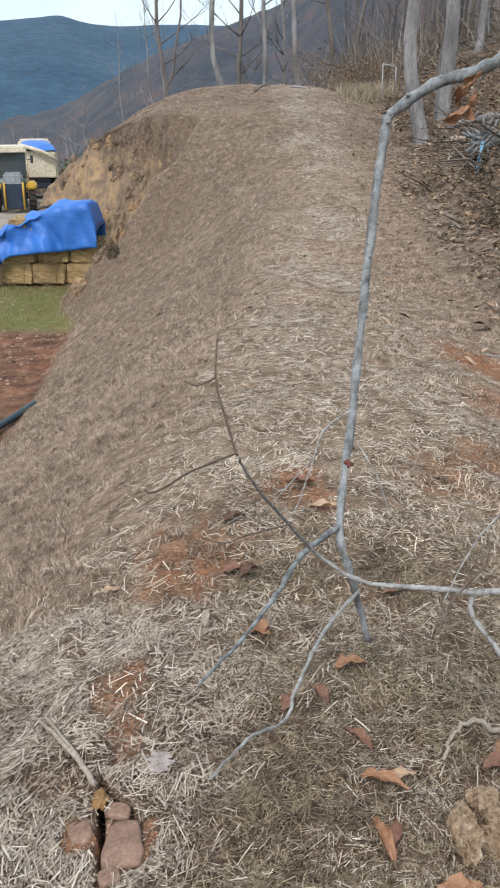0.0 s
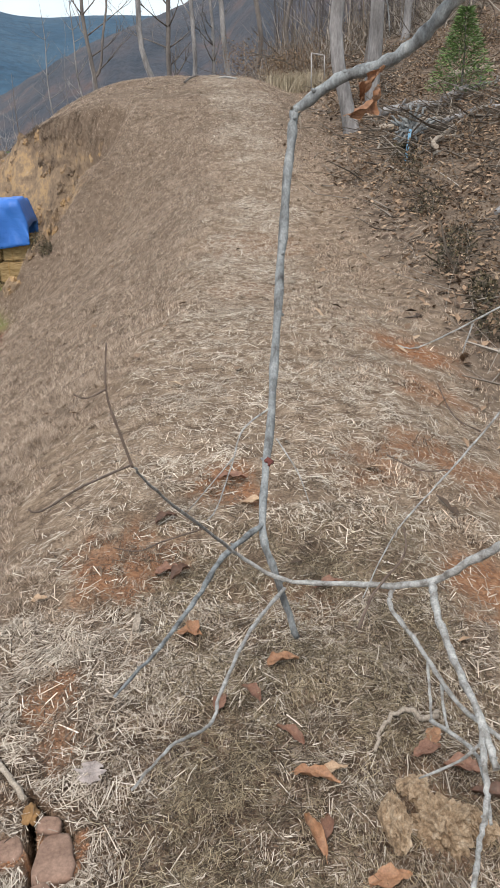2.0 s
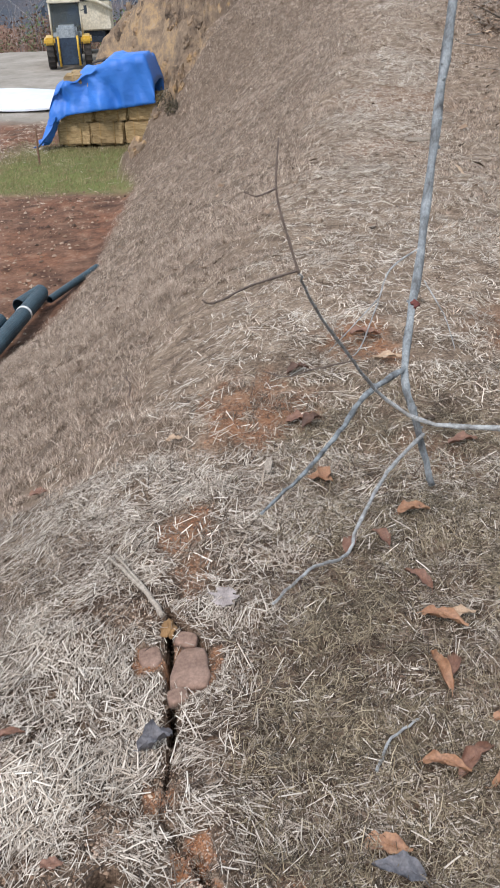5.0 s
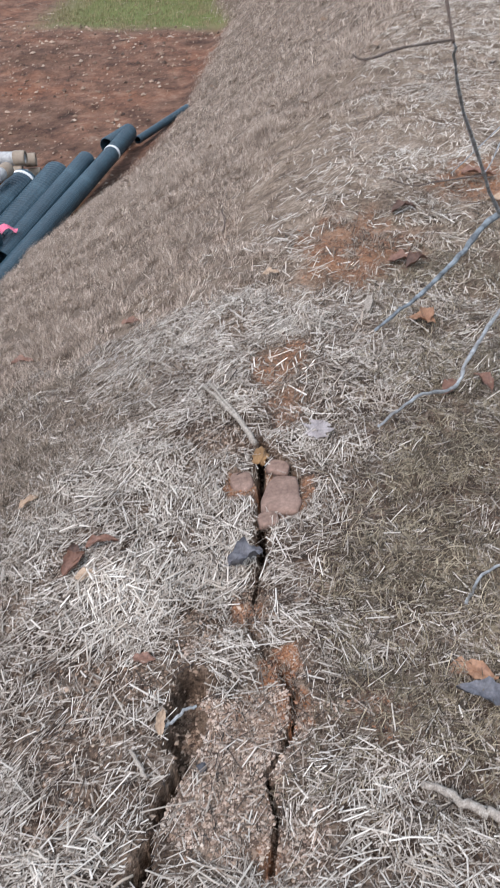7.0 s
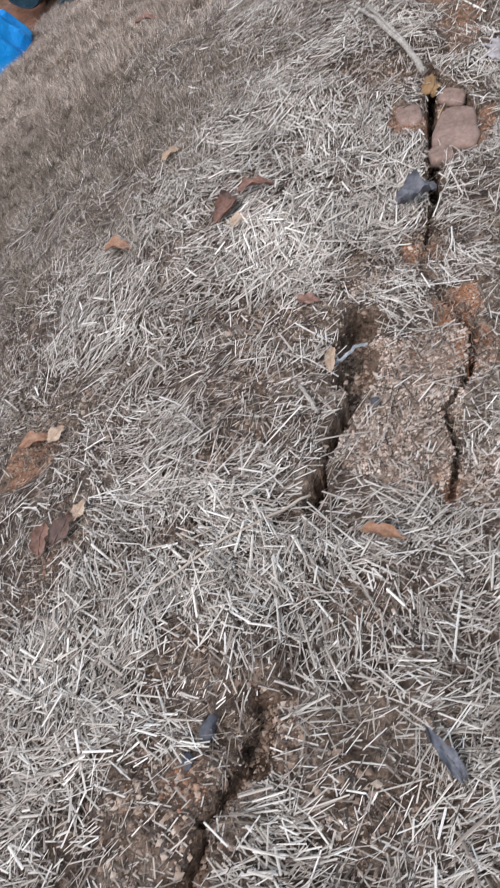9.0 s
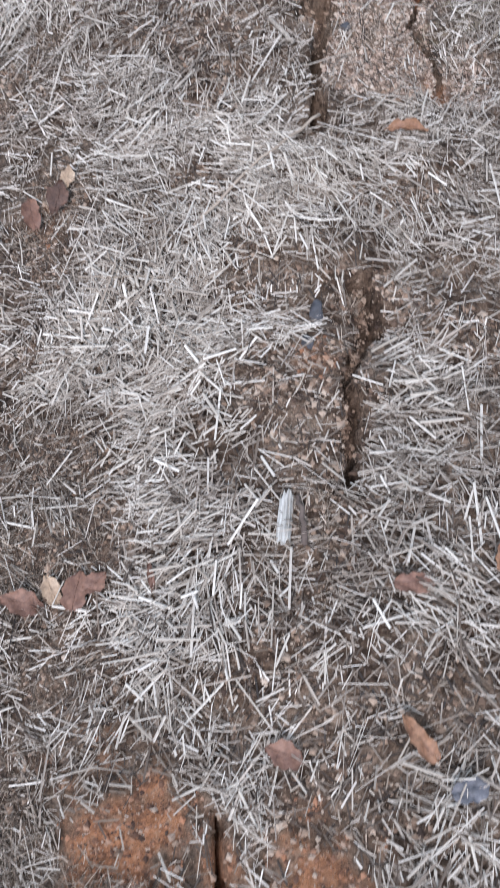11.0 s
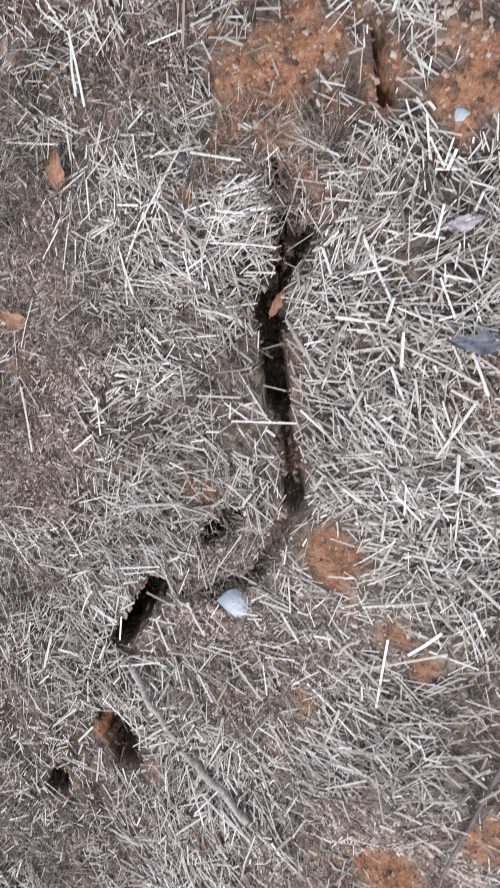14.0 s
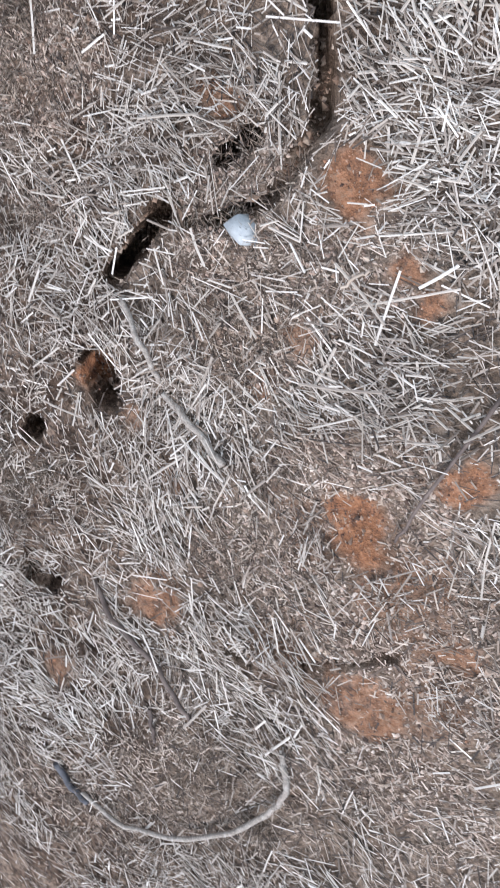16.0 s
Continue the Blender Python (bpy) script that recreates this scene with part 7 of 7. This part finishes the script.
leaf(-1.197, -0.854, 0.045, 0.026, 140, "orange", 0.5)
leaf(-0.46, 0.868, 0.06, 0.024, 105, "tan", 0.6)
leaf(-0.54, 1.02, 0.05, 0.03, 10, "brown", 0.4)
leaf(0.6, 2.62, 0.12, 0.07, 12, "orange", 1.3, 3, 0, (115, -38), 1.51, 0, 1.8)
leaf(0.635, 2.615, 0.11, 0.06, -20, "orange", 1.5, 3, 0, (75, -62), 1.55, 4, 1.8)
leaf(0.735, 2.475, 0.055, 0.04, 10, "orange", 0.7, 0, 0, (20, 15), 1.79)


# ---- stones, clods, wood on the crest ----
def stone(name, x, y, size, mat, label, category, seed, squash=0.7, sink=0.3, jag=0.25, yaw=0, round_=2, crust=0.0):
    """An uneven lump bedded in the ground."""
    rd = random.Random(seed)
    bm = bmesh.new()
    bmesh.ops.create_icosphere(bm, subdivisions=round_ + 1, radius=1.0)
    off = Vector((rd.uniform(0, 50), rd.uniform(0, 50), rd.uniform(0, 50)))
    for v in bm.verts:
        n_ = v.co.normalized()
        f = 1 + jag * noise.noise(n_ * 1.3 + off) * 1.6 + jag * 0.6 * noise.noise(n_ * 3.1 + off) + jag * 0.45 * noise.noise(n_ * 7 + off) + jag * 0.25 * noise.noise(n_ * 15 + off) - jag * 0.9 * max(0.0, 0.16 - abs(noise.noise(n_ * 2.2 + off * 1.3)))
        f += crust * (0.9 * abs(noise.noise(n_ * 3.5 + off)) + 0.4 * noise.noise(n_ * 9 + off) + 0.3 * noise.noise(n_ * 20 + off))
        v.co = Vector((n_.x * size[0], n_.y * size[1], n_.z * max(size) * squash)) * f
    for f in bm.faces:
        f.smooth = not crust
    ob = part(name, bm, mat)
    ob.matrix_world = pose(x, y, on_ground(x, y) + max(size) * squash * (1 - 2 * sink), 0, 0, yaw)
    return tagged(ob, label, category)


CLOD = surface("dry_clay_clod", [(0.32, (0.11, 0.07, 0.042)), (0.45, (0.27, 0.19, 0.12)), (0.58, (0.41, 0.31, 0.21)), (0.72, (0.52, 0.43, 0.33))], 34.0, 0.95, bump_scale=90, bump_by=1.0, bump_depth=0.01, grain=190)
SMOOTH_CLAY = surface("smooth_brown_clay", [(0.3, (0.16, 0.098, 0.071)), (0.7, (0.29, 0.19, 0.145))], 9.0, 0.9, bump_scale=60, bump_by=0.4, bump_depth=0.004, grain=90)
CHALK = surface("white_stone", [(0.3, (0.26, 0.28, 0.28)), (0.7, (0.44, 0.46, 0.45))], 40.0, 0.8, bump_scale=90, bump_depth=0.003)
COAL = surface("dark_stone", [(0.3, (0.025, 0.025, 0.028)), (0.7, (0.1, 0.1, 0.11))], 50.0, 0.7, bump_scale=120, bump_depth=0.003)
SLATE = surface("blue_grey_stone", [(0.3, (0.03, 0.034, 0.042)), (0.7, (0.1, 0.11, 0.125))], 30.0, 0.8, bump_scale=90, bump_depth=0.003)
stone("stone", -0.897, -1.262, (0.03, 0.021), CHALK, "small white angular stone beside the crack", "stone", 1, 0.3, 0.42, 0.16, -40, 0)
stone("stone", -0.574, -0.691, (0.008, 0.007), CHALK, "tiny pale stone on the orange clay", "stone", 2, 0.7, 0.3, 0.3)
stone("stone", -0.476, 0.135, (0.011, 0.021), COAL, "small dark stone by the pit", "stone", 3, 0.7, 0.3, 0.18, -10)
# Only shade falls here; a dark lump is added in its place.
stone("stone", -0.492, 0.085, (0.009, 0.012), COAL, "small blackish lump standing in for shade in the straw", "stone", 4, 0.5, 0.35, 0.3, 20)
stone("stone", -0.904, -0.68, (0.009, 0.018), COAL, "small dark stone in the straw", "stone", 5, 0.6, 0.3, 0.25, 15)
stone("stone", -0.447, -0.995, (0.034, 0.028), SLATE, "flat blue-grey stone in the straw", "stone", 6, 0.4, 0.4, 0.3, 40)
stone("stone", -0.36, 0.79, (0.01, 0.009), COAL, "small dark pebble on the crumbled clay", "stone", 7, 0.7, 0.3, 0.2)


def slab(x, y, long, wide, taper, yaw, thick, label, seed):
    """A flat clay slab: a rounded trapezoid with a low domed top and crumbled rim."""
    off = Vector((seed * 3.7, seed * 1.3, 0))
    bm = bmesh.new()
    turns, rings = 40, ((0.0, 1.0), (0.35, 0.98), (0.65, 0.96), (0.87, 0.88), (0.98, 0.6), (1.03, -0.6))
    rows = []
    for r, up in rings:
        row = []
        for k in range(turns if r else 1):
            a = 2 * math.pi * k / turns
            c, q = math.cos(a), math.sin(a)
            u, v = math.copysign(abs(c) ** 0.55, c), math.copysign(abs(q) ** 0.55, q)
            w = 1 - taper * v
            p = Vector((0.5 * wide * u * w * r, 0.5 * long * v * r, 0))
            p *= 1 + (0.1 * noise.noise(p * 30 + off) + 0.06 * noise.noise(p * 90 + off)) * r
            p.z = thick * up + 0.12 * thick * noise.noise(p * 45 + off) + 0.1 * thick * noise.noise(p * 130 + off)
            row.append(bm.verts.new(p))
        rows.append(row)
    for k in range(turns):
        n_ = (k + 1) % turns
        bm.faces.new((rows[0][0], rows[1][k], rows[1][n_]))
        for a, b in zip(rows[1:], rows[2:]):
            bm.faces.new((a[k], b[k], b[n_], a[n_]))
    bm.faces.new(rows[-1][::-1])
    for f in bm.faces:
        f.smooth = True
    ob = part("clod", bm, SMOOTH_CLAY)
    dx = (on_ground(x + 0.04, y) - on_ground(x - 0.04, y)) / 0.08
    dy = (on_ground(x, y + 0.05) - on_ground(x, y - 0.05)) / 0.1
    ob.matrix_world = pose(x, y, on_ground(x, y) + 0.004, math.degrees(math.atan(dy)), -math.degrees(math.atan(dx)), yaw)
    return tagged(ob, label, "clod")


slab(-0.322, 1.595, 0.155, 0.098, 0.22, 4, 0.015, "smooth reddish-brown slab of clay beside the crack", 1)
slab(-0.345, 1.69, 0.045, 0.062, 0.15, -10, 0.012, "rounded brown clay lump above a bigger slab", 2)
slab(-0.438, 1.632, 0.075, 0.062, -0.1, 15, 0.012, "flat brown clay slab split by the crack", 3)
slab(-0.342, 1.49, 0.05, 0.055, 0.1, 25, 0.013, "small brown clay lump below a bigger slab", 4)
stone("clod", -0.404, 1.735, (0.022, 0.034), surface("ochre_clay", [(0.3, (0.13, 0.07, 0.03)), (0.7, (0.33, 0.19, 0.08))], 20.0, 0.95, bump_scale=60), "ochre clay lump at the head of the crack", "clod", 11, 0.4, 0.5, 0.35, 0, 3)
stone("clod", 0.668, 1.615, (0.06, 0.08), CLOD, "big rough pale clay clod under the branch", "clod", 12, 0.85, 0.36, 0.26, 10, 4, 0.4)
stone("clod", 0.548, 1.62, (0.035, 0.075), CLOD, "rough tan clay clod split off a bigger one", "clod", 13, 0.7, 0.38, 0.22, 8, 4, 0.3)
stone("clod", 0.765, 1.62, (0.04, 0.06), CLOD, "broken tan clay clod on the straw", "clod", 14, 0.75, 0.38, 0.25, 20, 4, 0.3)
stone("clod", 0.63, 1.74, (0.045, 0.04), CLOD, "small tan clay lump behind a bigger clod", "clod", 16, 0.7, 0.4, 0.28, 50, 3, 0.3)


def stick(name, points, r0, r1, mat, label, category="stick", seed=0, wob=0.003):
    bm = bmesh.new()
    raised = [(x, y, on_ground(x, y) + z + 0.006) for x, y, z in points]
    pts = limb_points(raised, 5, wob, seed)
    tube(bm, pts, np.linspace(r0, r1, len(pts)), 8, 0.12)
    return tagged(part(name, bm, mat), label, category)


stick("root", [(-1.151, -1.886, 0.002), (-1.115, -1.939, 0.012), (-1.042, -1.986, 0.015), (-1.0, -2.04, 0.012), (-0.971, -2.08, 0.002)], 0.0045, 0.004, TWIG, "brown root looping out of the straw", "root")
stick("stick", [(-1.19, -2.33, 0.004), (-1.1, -2.36, 0.012), (-0.95, -2.29, 0.016), (-0.843, -2.178, 0.018), (-0.815, -2.11, 0.014), (-0.822, -2.05, 0.004)], 0.004, 0.0055, WOOD_GREY, "curved grey stick lying on the straw")
stick("stick", [(-1.073, -1.373, 0.008), (-1.045, -1.43, 0.012), (-1.018, -1.488, 0.008)], 0.0045, 0.004, WOOD_GREY, "short weathered stick beside the crack")
stick("stick", [(-1.014, -1.509, 0.006), (-0.97, -1.55, 0.01), (-0.922, -1.596, 0.006)], 0.005, 0.006, WOOD_GREY, "flat frayed grey stem in the straw")
stick("stick", [(-0.689, -1.64, 0.006), (-0.658, -1.554, 0.012), (-0.588, -1.423, 0.006)], 0.002, 0.003, TWIG, "thin dry twig across the straw")
stick("root", [(-1.049, -2.094, 0.004), (-1.045, -2.12, 0.01), (-1.04, -2.15, 0.004)], 0.004, 0.003, TWIG, "short brown root end in the straw", "root")
stick("stick", [(-1.24, -2.28, 0.004), (-1.21, -2.33, 0.01), (-1.18, -2.35, 0.006)], 0.007, 0.006, COAL, "dark rotten stick end")
stick("driftwood", [(0.061, 0.815, 0.012), (0.11, 0.8, 0.022), (0.15, 0.78, 0.016), (0.21, 0.765, 0.02), (0.3, 0.72, 0.005)], 0.007, 0.011, WOOD_GREY, "knotty weathered root wood on the straw", "driftwood", 3, 0.005)
stick("driftwood", [(0.55, 1.87, 0.006), (0.59, 1.95, 0.025), (0.66, 2.0, 0.035), (0.72, 1.99, 0.025), (0.78, 2.03, 0.01)], 0.005, 0.010, WOOD_GREY, "frayed grey root wood beside the clods", "driftwood", 4, 0.008)
stick("stick", [(-0.681, 2.086, 0.01), (-0.6, 1.99, 0.02), (-0.5, 1.875, 0.018), (-0.427, 1.787, 0.004)], 0.003, 0.009, WOOD_GREY, "splintered grey wood shard at the head of the crack", seed=5)
stick("stick", [(-0.62, 2.05, 0.02), (-0.55, 1.95, 0.03), (-0.47, 1.85, 0.015)], 0.004, 0.006, WOOD_GREY, "thin splinter lying along a wood shard", seed=6)
stick("stick", [(-0.398, 0.915, 0.012), (-0.42, 0.895, 0.014), (-0.452, 0.86, 0.006)], 0.003, 0.004, BARK_PALE, "small pale twig over the crack")
stick("stick", [(-0.506, 0.8, 0.008), (-0.485, 0.775, 0.012), (-0.463, 0.751, 0.008)], 0.004, 0.005, WOOD_GREY, "short grey twig in the straw")
stick("stick", [(0.15, 1.27, 0.006), (0.19, 1.36, 0.02), (0.26, 1.42, 0.012)], 0.004, 0.003, BARK_PALE, "pale dry twig on the straw")
stick("stick", [(-0.659, 0.329, 0.012), (-0.545, 0.446, 0.016), (-0.43, 0.563, 0.012)], 0.0026, 0.0026, STRAW_MID, "long thick straw lying across the crack", "straw")
stick("stick", [(-0.776, -1.319, 0.008), (-0.76, -1.305, 0.012), (-0.744, -1.294, 0.008)], 0.002, 0.002, STRAW_MID, "bent pale straw on the clay", "straw")
stick("stick", [(-0.86, 3.4, 0.01), (-0.85, 3.42, 0.05), (-0.87, 3.44, 0.1)], 0.005, 0.003, TWIG, "thin dark twig standing on the flank")
stick("stick", [(0.1, 22.6, 0.02), (0.25, 22.9, 0.1), (0.45, 23.3, 0.12)], 0.03, 0.02, TRUNK_DARK, "dark stick lying on the mound top")
stick("stick", [(1.0, 23.2, 0.02), (1.15, 23.0, 0.06), (1.4, 22.8, 0.04)], 0.03, 0.025, BARK_PALE, "pale stick lying on the mound top")


def plank(x, y, length, wide, yaw, mat, label, lift=0.01, tilt=0.0):
    """A split splinter of wood, frayed at its ends."""
    bm = bmesh.new()
    rd = random.Random(int(1000 * x))
    for k in range(4):
        o = (k - 1.5) * wide / 4
        a, b = -length / 2 + rd.uniform(0, 0.3) * length, length / 2 - rd.uniform(0, 0.3) * length
        box(bm, (a, o - wide / 8.5, -0.2 * wide + rd.uniform(-0.1, 0.1) * wide), (b, o + wide / 8.5, 0.2 * wide + rd.uniform(-0.1, 0.1) * wide), wide * 0.05)
    ob = part("wood_splinter", bm, mat)
    ob.matrix_world = pose(x, y, on_ground(x, y) + lift, 0, tilt, yaw)
    return tagged(ob, label, "wood")


PALE_WOOD = surface("bleached_wood", [(0.3, (0.36, 0.34, 0.3)), (0.7, (0.68, 0.66, 0.61))], 60.0, 0.85, bump_scale=110, bump_depth=0.003, stretch=(0.3, 3, 3), grain=130)


def chunk(x, y, length, wide, yaw, mat, label):
    """A broken chunk of wood: split grain along it, jagged ends, one rotten edge."""
    rd = random.Random(7)
    bm = bmesh.new()
    across, along = 9, 6
    ends = [(rd.uniform(-0.5, -0.36), rd.uniform(0.3, 0.5)) for _ in range(across)]
    ridge_ = [rd.uniform(-0.1, 0.12) for _ in range(across)]
    grid = {}
    for i in range(across):
        u = i / (across - 1) - 0.5
        taper = 1 - 1.3 * max(0.0, u) ** 1.5
        for j in range(along):
            v = j / (along - 1)
            q = (ends[i][0] * (1 - v) + ends[i][1] * v * taper) * length
            lift = wide * (0.42 * (1 - (2 * u) ** 2) + ridge_[i] + rd.uniform(-0.03, 0.03))
            for k, z in ((0, -0.3 * wide), (1, lift)):
                grid[i, j, k] = bm.verts.new((q, u * wide * (1 - 0.2 * abs(v - 0.4)), z))
    for i in range(across - 1):
        for j in range(along - 1):
            for k in (0, 1):
                bm.faces.new([grid[i, j, k], grid[i, j + 1, k], grid[i + 1, j + 1, k], grid[i + 1, j, k]][::1 if k else -1])
        for j in (0, along - 1):
            bm.faces.new([grid[i, j, 0], grid[i, j, 1], grid[i + 1, j, 1], grid[i + 1, j, 0]])
    for j in range(along - 1):
        for i in (0, across - 1):
            bm.faces.new([grid[i, j, 0], grid[i, j, 1], grid[i, j + 1, 1], grid[i, j + 1, 0]])
    bmesh.ops.recalc_face_normals(bm, faces=bm.faces)
    ob = part("wood_splinter", bm, mat)
    ob.matrix_world = pose(x, y, on_ground(x, y) + 0.012, 0, 0, yaw)
    return tagged(ob, label, "wood")


chunk(-0.546, -0.19, 0.086, 0.021, 82, PALE_WOOD, "bleached white chunk of split wood on the straw")
stick("wood_splinter", [(-0.527, -0.235, 0.004), (-0.524, -0.2, 0.008), (-0.529, -0.165, 0.004)], 0.005, 0.003, TWIG, "dark rotten bark strip beside a white wood chunk", "wood", 9)
plank(-0.156, 2.48, 0.085, 0.024, 80, WOOD_GREY, "pale splinter of wood standing in the straw", 0.03, -25)
plank(0.98, 8.3, 0.3, 0.055, 5, WOOD_GREY, "flat pale stone-like board on the far crest", 0.03)
